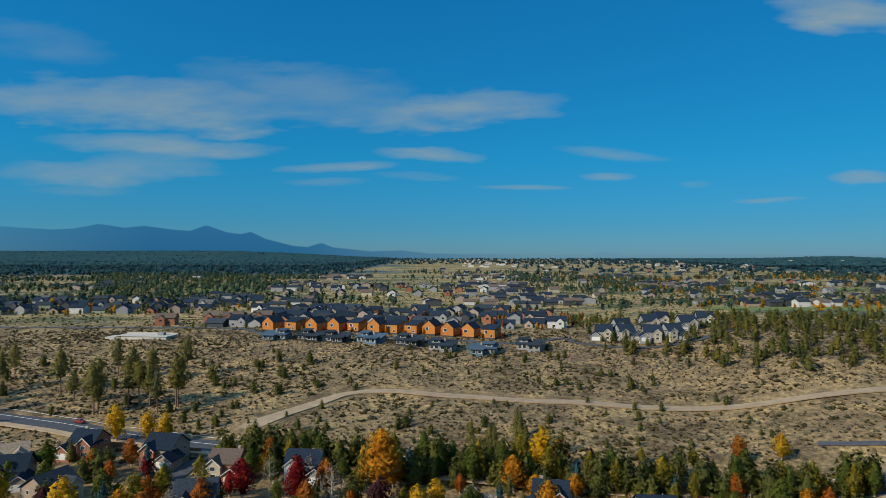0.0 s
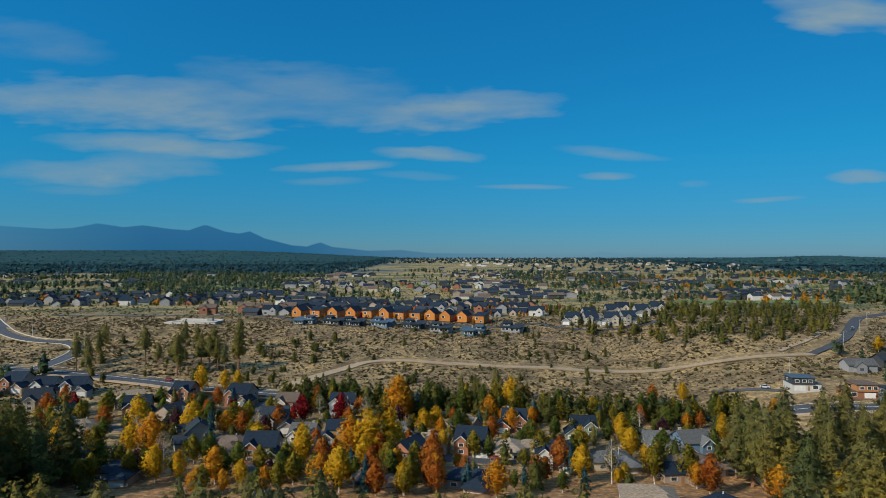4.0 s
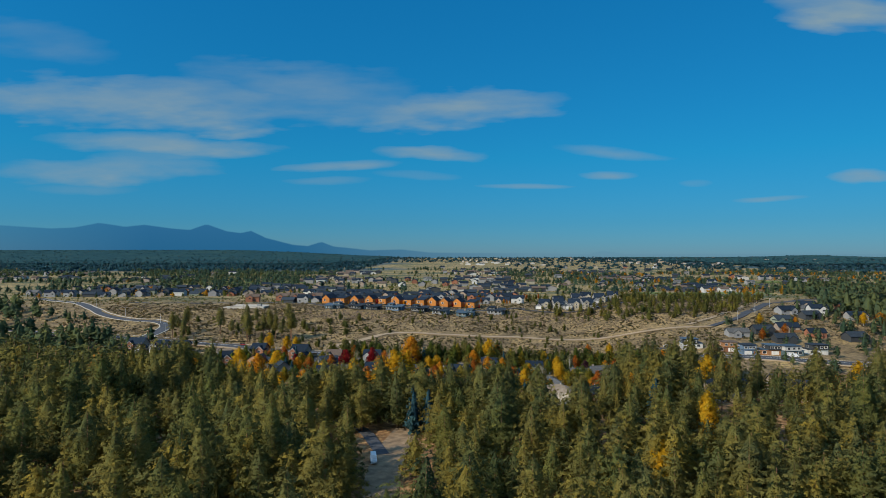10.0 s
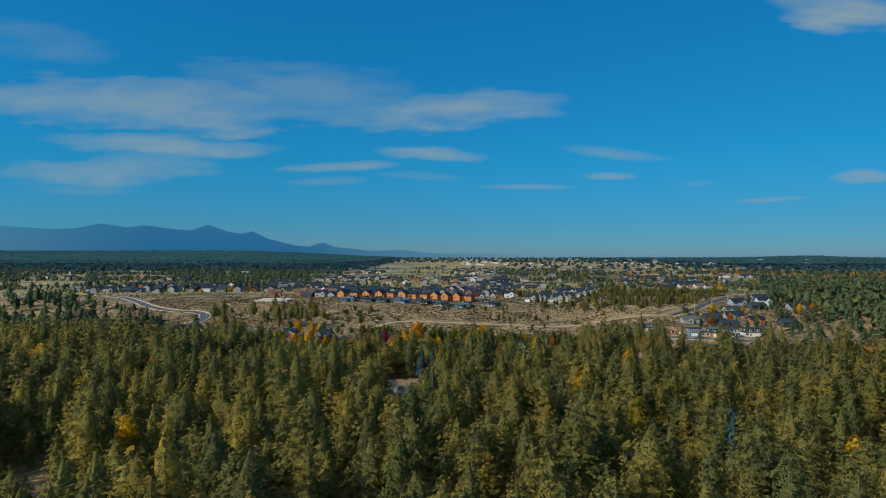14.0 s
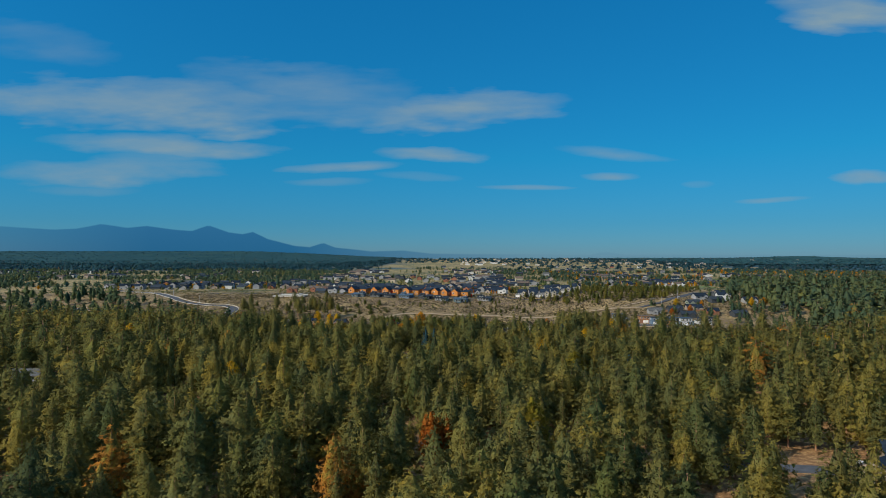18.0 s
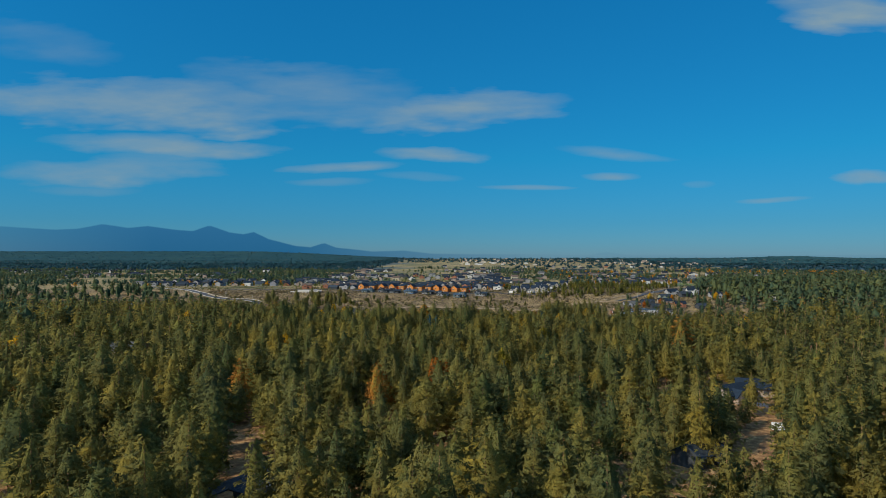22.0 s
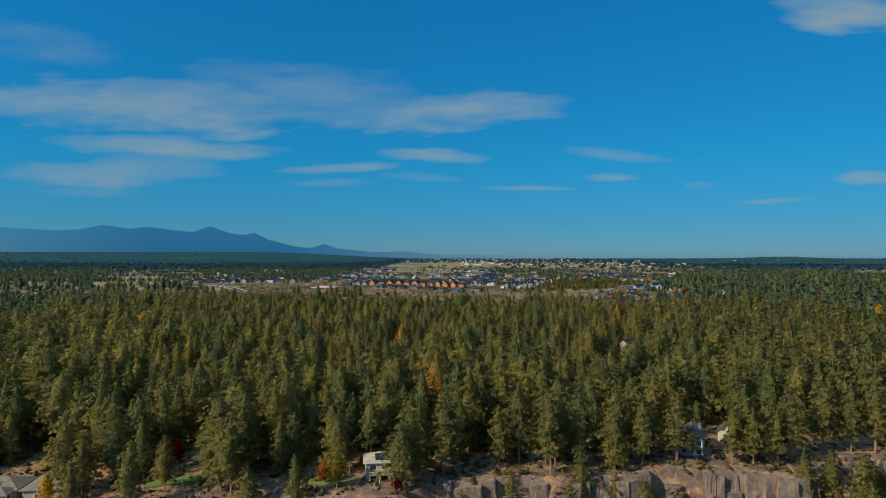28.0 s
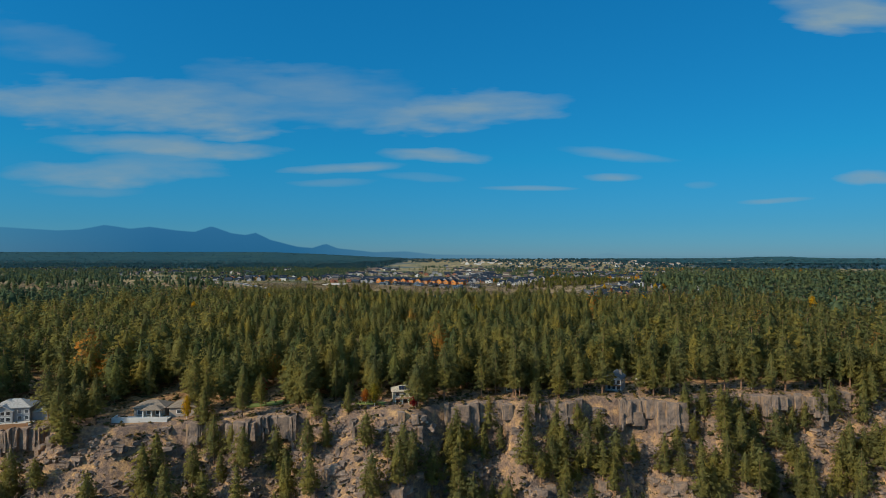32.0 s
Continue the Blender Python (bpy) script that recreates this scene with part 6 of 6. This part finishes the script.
for row in ("yellow -124 241 11", "yellow -112 241 9", "yellow -105 240 9", "yellow -125 175 12", "orange -103 139 13", "yellow -99 165 12", "orange -19 196 17", "yellow -25 133 15", "orange -32 138 13",
            "yellow -18 138 14", "yellow -47 128 12", "yellow -7 175 9", "orange 0 172 7", "yellow 33 212 13", "yellow 70 203 8", "yellow 70 158 10", "orange 37 165 7", "orange 11 175 6", "orange -146 158 9",
            "red -61 193 10", "red -44 191 11", "red -170 207 8", "red -98 210 6", "rust -116 210 7", "rust -108 206 6", "red -66 196 6", "spruce 70 191 8", "spruce 42 200 9", "spruce -11 211 9", "spruce -86 149 9",
            "bare -32 183 12", "bare 78 161 11", "bare -95 130 10", "rust -80 168 8", "plum -70 165 8", "olive -84 190 9", "green -100 186 9", "orange -88 172 8", "olive -150 196 10", "rust -176 200 8", "orange -60 212 6",
            "yellow 132 92 15", "orange 138 86 14", "yellow 126 84 12", "yellow -140 96 15", "orange -150 90 13", "orange 140 178 8", "plum 98 120 8", "rust 80 100 9", "orange 92 84 9", "bare 54 112 11", "red 102 140 5",
            "yellow 246 268 7", "rust 248 236 7", "orange 270 262 6", "rust 226 224 7", "yellow -193 0 13", "orange -200 4 11", "yellow -210 -168 13", "orange -218 -172 12", "yellow -84 -135 11", "orange 185 -92 7"):
    kind, x, y, h = row.split()
    yard(kind, float(x), float(y), float(h))
for row in ("rust 0 -227 12 0.75", "rust 4 -224 11 0.75", "yellow 203 -63 13 1", "olive 27 -226 15 0.8", "yellow 88 -14 12 0.8", "spruce 78 6 14 0.8", "spruce -3 -3 12 0.8", "spruce -8 -5 13 0.8", "spruce 78 -142 14 0.8", "spruce -62 -212 14 0.9", "yellow 54 -70 12 1", "yellow 122 -238 5 1", "yellow 150 -60 7 1", "orange 332 258 9 1.2",
            "yellow 322 262 8 1", "yellow 330 -138 15 1", "yellow 20 -410 9 1", "orange 28 -408 9 1", "red 40 -413 6 1", "spruce 44 -398 15 0.7", "rust 100 -411 5 1", "red -8 -452 4 1", "olive -24 -449 7 1", "yellow -98 -453 7 0.8",
            "rust -28 -446 5 1", "red -75 -428 6 1", "yellow 105 -150 10 1", "olive 60 -120 12 1", "yellow -30 100 11 1", "orange 16 92 9 1", "yellow 96 60 12 1", "rust 30 110 8 1", "orange 350 120 12 1", "yellow 205 90 13 1"):
    kind, x, y, h, w = row.split()
    yard(kind, float(x), float(y), float(h), float(w))
# fill of garden trees between the houses
fill = clear_of(scatter(-190, 120, 104, 222, 9.5), [(x, y, 7.5) for x, y, _ in HOUSE_SPOTS])
for x, y in fill[RNG.random(len(fill)) < 0.78]:
    kind = str(RNG.choice(["green", "olive", "yellow", "orange", "rust", "pine", "juniper", "plum", "spruce", "bare"], p=(0.17, 0.15, 0.11, 0.09, 0.10, 0.07, 0.17, 0.04, 0.06, 0.04)))
    if kind in ("pine", "juniper"):
        tree(kind, "pine_tree" if kind == "pine" else "juniper", x, y, RNG.uniform(7, 12), "dark evergreen between the houses", "garden trees of the neighbourhood")
    else:
        yard(kind, x, y, RNG.uniform(4.5, 9.5))
# tall pines at the end of the neighbourhood
for x, y in ((96, 118), (102, 126), (109, 113), (113, 124), (119, 131), (122, 116), (128, 124), (134, 113), (138, 128), (145, 119), (151, 126), (106, 104), (117, 103), (129, 105)):
    tree("pine", "pine_tree", x, y, g.uniform(25, 32), "tall dark pine behind the last village houses", "pines by the neighbourhood", g.uniform(0.85, 1.05))
for i in range(26):
    x, y = g.uniform(-80, 0), g.uniform(96, 128)
    if all((x - a) ** 2 + (y - b) ** 2 > 36 for a, b, r in HOUSE_SPOTS):
        yard(str(g.choice(["yellow", "orange", "olive", "rust", "green"])), x, y, g.uniform(6, 10))
for x, y in cedar:
    tree(str(g.choice(["rust", "orange", "red", "rust"])), "maple", x + 6.5, y - 8 + g.uniform(-2, 2), g.uniform(4, 7), "small russet street tree among far houses", "street trees of the development", 0.9)
for x, y, h in ((112, 30, 26), (124, 44, 28), (140, 58, 25), (152, 34, 27), (170, 66, 26), (186, 48, 28), (205, 72, 25), (222, 40, 27), (-122, 52, 26), (-136, 70, 28), (-150, 44, 25)):
    tree("pine", "pine_tree", x, y, h, "very tall dark pine rising above the wood", "pines by the neighbourhood", 0.95)
# small russet trees in the far development
for i in range(90):
    x, y = g.uniform(-70, 115), g.uniform(432, 530)
    tree(str(g.choice(["rust", "orange", "rust", "green"])), "maple", x, y, g.uniform(4, 8), "small russet street tree among far houses", "street trees of the development", 0.8)

# distant woods
def banded(p, level):
    """Belts of trees lying across the plain."""
    belt = np.sin(p[:, 1] * 0.021 + 0.8 * np.sin(p[:, 0] * 0.006)) + 0.8 * np.sin(p[:, 0] * 0.009 + p[:, 1] * 0.004 + 1) + 0.5 * np.sin(p[:, 0] * 0.031 + p[:, 1] * 0.017)
    return p[belt + RNG.normal(0, 0.35, len(p)) > level]


far1 = np.concatenate([banded(scatter(-1150, -440, 500, 690, 14.0, 0.6), -0.2), banded(scatter(-1500, -250, 690, 1500, 13.5, 0.6), -0.45), banded(scatter(150, 1200, 500, 1500, 16.0, 0.6), 0.0), banded(scatter(-250, 200, 620, 1700, 24.0, 0.6), 0.7)])
far1 = clear_of(far1, HOUSE_SPOTS + [(330, 592, 55), (380, 598, 50), (600, 945, 60)])
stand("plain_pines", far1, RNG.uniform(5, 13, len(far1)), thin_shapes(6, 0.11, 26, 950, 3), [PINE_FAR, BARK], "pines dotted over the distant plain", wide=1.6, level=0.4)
gold = np.concatenate([banded(scatter(260, 1100, 560, 1400, 34.0, 0.6), 0.1), scatter(-560, -230, 545, 720, 60.0, 0.6)])
stand("plain_aspens", gold, RNG.uniform(6, 11, len(gold)), thin_shapes(4, 0.11, 26, 960, 3), [LEAF["orange"], BARK], "golden autumn trees dotted over the plain", wide=1.7)
far2 = np.concatenate([scatter(-2600, -250, 1450, 2600, 30.0), scatter(-3400, -250, 2600, 4150, 50.0), scatter(-300, 900, 2500, 4150, 52.0), scatter(800, 3400, 1300, 4150, 42.0), scatter(250, 1500, 1500, 2600, 60.0)])
far2 = far2[(far2[:, 0] < -300) | (RNG.random(len(far2)) < 0.75)]
stand("distant_forest", far2, RNG.uniform(9, 14, len(far2)), thin_shapes(5, 0.13, 14, 980, 3), [PINE_HAZE, BARK], "distant conifer forest in painted haze blue", wide=3.0, odd=0, vary=0.08, level=0.75)

def gap_sheets(name, areas, label):
    """Uneven haze-blue sheets above the ground, added to lighten dark gaps between far crowns."""
    V, F, off = [], [], 0
    for x0, x1, y0, y1 in areas:
        gx, gy = np.meshgrid(np.arange(x0, x1 + 1, 45.0), np.arange(y0, y1 + 1, 45.0))
        gx, gy = gx + RNG.uniform(-16, 16, gx.shape), gy + RNG.uniform(-16, 16, gy.shape)
        gz = land(gx, gy) + 6.5 + RNG.uniform(-1.2, 1.2, gx.shape)
        up = np.stack([np.full(gx.shape, -0.2), np.full(gx.shape, -0.2), np.full(gx.shape, 0.96)], -1)
        V.append(np.concatenate([np.stack([gx, gy, gz], -1), up], -1).reshape(-1, 6))
        nx, ny = gx.shape[1], gx.shape[0]
        i = (np.arange(ny - 1)[:, None] * nx + np.arange(nx - 1)[None]).ravel()
        F.append(np.stack([i, i + 1, i + nx + 1, i + nx], 1) + off)
        off += nx * ny
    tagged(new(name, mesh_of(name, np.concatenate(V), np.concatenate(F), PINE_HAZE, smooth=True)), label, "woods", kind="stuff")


gap_sheets("distant_canopy", ((-2600, -400, 2150, 2600), (-3400, -300, 2600, 4150), (1100, 3400, 2100, 4150)), "haze-blue sheets added to fill dark gaps in the distant forest")

# sagebrush and dry brush
def bush_shapes(n, seed):
    out = []
    for i in range(4):
        gg = np.random.default_rng(seed + i)
        d = gg.normal(0, 1, (n, 3)) * (0.42, 0.42, 0.16)
        cv, cf = clumps(d + (0, 0, 0.35), gg.uniform(0.32, 0.5, n), 0.75, gg, 0.4)
        out.append((cv, cf, None, None))
    return out


ROAD_POINTS = np.array([(p.x, p.y) for line in (TRACK, HIGHWAY, CURVE, [(207, 267), (230, 285), (252, 305), (304, 376), (350, 440)]) for p in smooth_line(line, 4.0)])


def off_road(p, r=6.5):
    """Keeps plants off the roads."""
    near_road = np.zeros(len(p), bool)
    for q in ROAD_POINTS:
        near_road |= (np.abs(p[:, 0] - q[0]) < r) & (np.abs(p[:, 1] - q[1]) < r)
    return p[~near_road]


sage = scatter(-330, 330, 226, 424, 2.7)
dense = np.sin(sage[:, 0] * 0.06 + 1) * np.sin(sage[:, 1] * 0.08) + 0.6 * np.sin(sage[:, 0] * 0.19 + sage[:, 1] * 0.13)
sage = sage[RNG.random(len(sage)) < 0.82 + 0.3 * dense]
sage = off_road(sage)
stand("sagebrush", sage, RNG.uniform(0.5, 1.3, len(sage)), bush_shapes(2, 60), SAGE, "grey-brown sagebrush covering the slope", "shrubs", 1.35)
bitter = scatter(-330, 330, 226, 430, 5.2, 0.6)
keep = np.sin(bitter[:, 0] * 0.045 + 2) * np.sin(bitter[:, 1] * 0.07 + 1) + RNG.normal(0, 0.4, len(bitter)) > 0.05
bitter = np.concatenate([bitter[keep], scatter(-215, 245, -497, -425, 8.0, 0.6)])
bitter = off_road(bitter)
stand("bitterbrush", bitter, RNG.uniform(0.7, 1.9, len(bitter)), bush_shapes(4, 65), BITTER, "dark olive-brown bitterbrush in patches", "shrubs", 1.25)
dry = scatter(-330, 340, 226, 440, 9.0)
dry = np.concatenate([dry, scatter(-220, 250, -440, -395, 6.0), scatter(-215, 245, -495, -412, 4.2), scatter(-480, -120, 340, 520, 7.0)])
dry = off_road(dry)
stand("dry_brush", dry, RNG.uniform(0.6, 1.8, len(dry)), bush_shapes(3, 70), RABBIT, "rusty dry brush and dead grass tufts", "shrubs", 1.2)
open_land = scatter(-560, 720, 440, 1150, 8.5, 0.6)
open_land = clear_of(open_land[RNG.random(len(open_land)) < 0.75], [(330, 592, 45), (390, 598, 40), (-230, 1055, 60), (-20, 985, 50)])
stand("plain_brush", open_land, RNG.uniform(0.8, 2.6, len(open_land)), [s for s in bush_shapes(1, 80)], JUNIPER, "low dark brush dotted over the plain", "shrubs", 1.3)
town_trees = np.concatenate([scatter(-520, -200, 545, 730, 15.0, 0.6), scatter(-180, 100, 445, 620, 19.0, 0.6), scatter(-250, 420, 640, 1400, 38.0, 0.6)])
town_trees = clear_of(town_trees, [(x, y, 7) for x, y, _ in HOUSE_SPOTS])
stand("suburb_trees", town_trees, RNG.uniform(3.5, 8, len(town_trees)), thin_shapes(5, 0.07, 60, 940, 4), [JUNIPER, BARK], "small evergreens between the far houses", wide=1.5)

# boulders on the slope below the far houses
def slope_rocks():
    gg = np.random.default_rng(91)
    V, F, off = [], [], 0
    for _ in range(750):
        x = gg.uniform(-150, 150)
        y = gg.normal(362, 12) - 0.06 * x
        r = gg.uniform(0.3, 0.95)
        v, f = rock_mesh(gg, r * 1.8, r * 1.4, r, 0.3)
        V.append(v + (x, y, float(land(x, y)) - r * 0.3)), F.append(f + off)
        off += len(v)
    tagged(new("slope_boulders", mesh_of("slope_boulders", np.concatenate(V), np.concatenate(F), ROCK)), "pinkish-grey boulders on the slope below the houses", "boulders", kind="stuff")


slope_rocks()

# ---- vehicles, poles, fences ----
TYRE = mottled("tyre_rubber", (0.015, 0.015, 0.015), (0.03, 0.03, 0.03), 4.0)


def car_paint(name, c):
    k = Mat(name, 0.35)
    k.b.inputs["Coat Weight"].default_value = 0.5
    k.color(k.ramp(k.noise(0.8), (0.3, tuple(v * 0.9 for v in c)), (0.7, c)))
    return k.m


CARS = {"white": ((0.7, 0.7, 0.7), "white pickup truck parked beside a house"), "dark": ((0.03, 0.035, 0.045), "dark blue-grey car parked on a street"),
        "silver": ((0.42, 0.43, 0.45), "silver car parked on a driveway"), "red": ((0.30, 0.03, 0.03), "dark red car parked near houses"), "van": ((0.75, 0.75, 0.74), "white delivery van parked on a street")}
CAR_MADE = {}


def car(kind, x, y, turn, lift=0.35):
    m = pose(x, y, float(land(x, y)) + lift, 0, 0, turn)
    if kind in CAR_MADE:
        return copy_thing(CAR_MADE[kind], m)
    paint = car_paint(kind + "_paint", CARS[kind][0])
    ob = empty({"van": "van", "white": "pickup_truck"}.get(kind, "car"), m, CARS[kind][1], "vehicle", "parked vehicles")
    tall = 2.3 if kind == "van" else 1.5
    ln = 2.7 if kind in ("van", "white") else 2.25

    def loft(rows):
        v, f = [], []
        for yy, w, z0, z1 in rows:
            v += [(-w, yy, z0), (w, yy, z0), (w * 0.96, yy, z1), (-w * 0.96, yy, z1)]
        for i in range(len(rows) - 1):
            o = i * 4
            f += [(o, o + 1, o + 5, o + 4), (o + 1, o + 2, o + 6, o + 5), (o + 2, o + 3, o + 7, o + 6), (o + 3, o, o + 4, o + 7)]
        n = len(v)
        return Geo().add(v, f + [(3, 2, 1, 0), (n - 4, n - 3, n - 2, n - 1)])

    hood = 0.95 if kind != "van" else 1.15
    child("body", loft([(-ln, 0.82, 0.35, 0.75), (-ln + 0.15, 0.9, 0.25, hood - 0.05), (-ln * 0.4, 0.93, 0.25, hood), (ln - 0.15, 0.92, 0.25, hood), (ln, 0.85, 0.35, hood - 0.1)]).mesh("body", paint), ob)
    y0, y1 = (-ln * 0.72, ln - 0.1) if kind == "van" else (-ln * 0.5, ln * 0.15 if kind == "white" else ln * 0.72)
    child("cabin", loft([(y0, 0.80, hood - 0.02, hood + 0.02), (y0 + 0.55, 0.76, hood - 0.02, tall), (y1 - 0.45, 0.76, hood - 0.02, tall), (y1, 0.80, hood - 0.02, hood + 0.1 if kind != "van" else tall - 0.1)]).mesh("cabin", paint if kind == "van" else GLASS), ob)
    if kind != "van":
        child("roof", loft([(y0 + 0.62, 0.70, tall - 0.01, tall + 0.04), (y1 - 0.5, 0.70, tall - 0.01, tall + 0.04)]).mesh("roof", paint), ob)
    for sx in (-1, 1):
        for yy in (-ln * 0.62, ln * 0.62):
            v, f = tube([(0, 0, -0.11), (0, 0, 0.11)], [0.34, 0.34], 10)
            f = np.concatenate([f, [(0, i + 1, i) for i in range(1, 9)], [(10, 10 + i, 11 + i) for i in range(1, 9)]])
            child("wheel", mesh_of("wheel", v, f, TYRE), ob, at=pose(sx * 0.84, yy, 0.34, 0, 90, 0))
        child("headlight", Geo().box(sx * 0.62 - 0.15, sx * 0.62 + 0.15, -ln - 0.02, -ln + 0.06, 0.58, 0.72).mesh("headlight", FLUE), ob)
    CAR_MADE[kind] = ob
    return ob


for kind, x, y, a in (("white", 76, 146, 70), ("dark", 266, 322, -37), ("silver", 271, 329, -37), ("van", 222, 177, 85), ("dark", 216, 176, 80), ("van", -18, -37, 10), ("van", 112, -279, 70), ("white", 118, -224, 60), ("silver", -60, 155, 110), ("dark", -100, 170, 115),
                      ("red", 20, 141, 80), ("silver", -150, 187, 60), ("dark", -70, 412, 88), ("silver", -48, 411, 85), ("white", -85, 413, 85), ("red", -20, 403, 80), ("silver", -132, 470, 10), ("white", -138, 471, 10), ("dark", -144, 472, 10),
                      ("van", -126, 469, 10), ("silver", -60, 220, 30), ("red", -150, 262, 75), ("dark", 40, 213, 80), ("silver", 157, 219, 60), ("dark", -40, 228, 75), ("white", 120, 379, 80), ("silver", 146, 376, 70)):
    car(kind, x, y, a)


def utility_pole(x, y, h, turn, lamp=False):
    m = pose(x, y, float(land(x, y)) - 0.3, 0, 0, turn)
    key = ("lamp" if lamp else "pole", h)
    if key in CAR_MADE:
        return copy_thing(CAR_MADE[key], m)
    if lamp:
        ob = empty("street_lamp", m, "slim grey metal street lamp", "street lamp", "street lamps")
        child("pole", mesh_of("pole", *tube([(0, 0, 0), (0, 0, h)], [0.14, 0.08], 8), FLUE), ob)
        child("arm", Geo().box(-0.05, 0.05, -2.0, 0, h - 0.1, h).mesh("arm", FLUE), ob)
        child("lamp_head", Geo().box(-0.14, 0.14, -2.6, -1.9, h - 0.16, h + 0.02).mesh("lamp_head", DARK_METAL), ob)
    else:
        ob = empty("utility_pole", m, "weathered wooden utility pole with crossarm", "pole", "utility poles")
        child("pole", mesh_of("pole", *tube([(0, 0, 0), (0, 0, h)], [0.2, 0.13], 8), BARK), ob)
        child("crossarm", Geo().box(-1.3, 1.3, -0.07, 0.07, h - 0.9, h - 0.72).mesh("crossarm", BARK), ob)
        for xx in (-1.1, 0, 1.1):
            child("insulator", Geo().box(xx - 0.07, xx + 0.07, -0.07, 0.07, h - 0.72, h - 0.45).mesh("insulator", FLUE), ob)
    CAR_MADE[key] = ob
    return ob


for x, y in ((-300, 284), (-262, 276), (-224, 266), (-186, 258), (-60, 222), (140, 184), (180, 172)):
    utility_pole(x, y, 11, 75)
for x, y, a in ((236, 283, 45), (262, 308, 45), (300, 358, 45), (-246, 336, -60), (-290, 362, -40), (-340, 405, -45), (-226, 300, -80), (176, 232, 20), (-30, 142, 10), (60, 126, 10)):
    utility_pole(x, y, 8.5, a, True)

FENCE_POST = Geo().box(-0.07, 0.07, -0.07, 0.07, -0.4, 1.9).mesh("post", BROWN_WOOD)
FENCE_PANEL = Geo().box(0, 2.4, -0.03, 0.02, 0.05, 1.78).mesh("panel", BROWN_WOOD)


def fence(x0, y0, x1, y1):
    ln = math.hypot(x1 - x0, y1 - y0)
    turn = math.degrees(math.atan2(y1 - y0, x1 - x0))
    ob = empty("wooden_fence", pose(x0, y0, 0, 0, 0, turn), "brown wooden board fence behind houses", "fence", "board fences")
    for i in range(int(ln / 2.5) + 1):
        d = i * 2.5
        z = float(land(x0 + (x1 - x0) * d / ln, y0 + (y1 - y0) * d / ln))
        child("post", FENCE_POST, ob, at=pose(d, 0, z))
        if d + 2.5 <= ln:
            child("panel", FENCE_PANEL, ob, at=pose(d + 0.05, 0, z))


for p in ((-60, 222, -36, 217), (-34, 216, -8, 211), (20, 206, 46, 201), (48, 200, 74, 195), (76, 194, 102, 189), (102, 166, 112, 150), (-140, 240, -114, 236), (-112, 236, -86, 230), (246, 246, 268, 246), (214, 244, 236, 246), (-22, -440, -36, -428)):
    fence(*p)
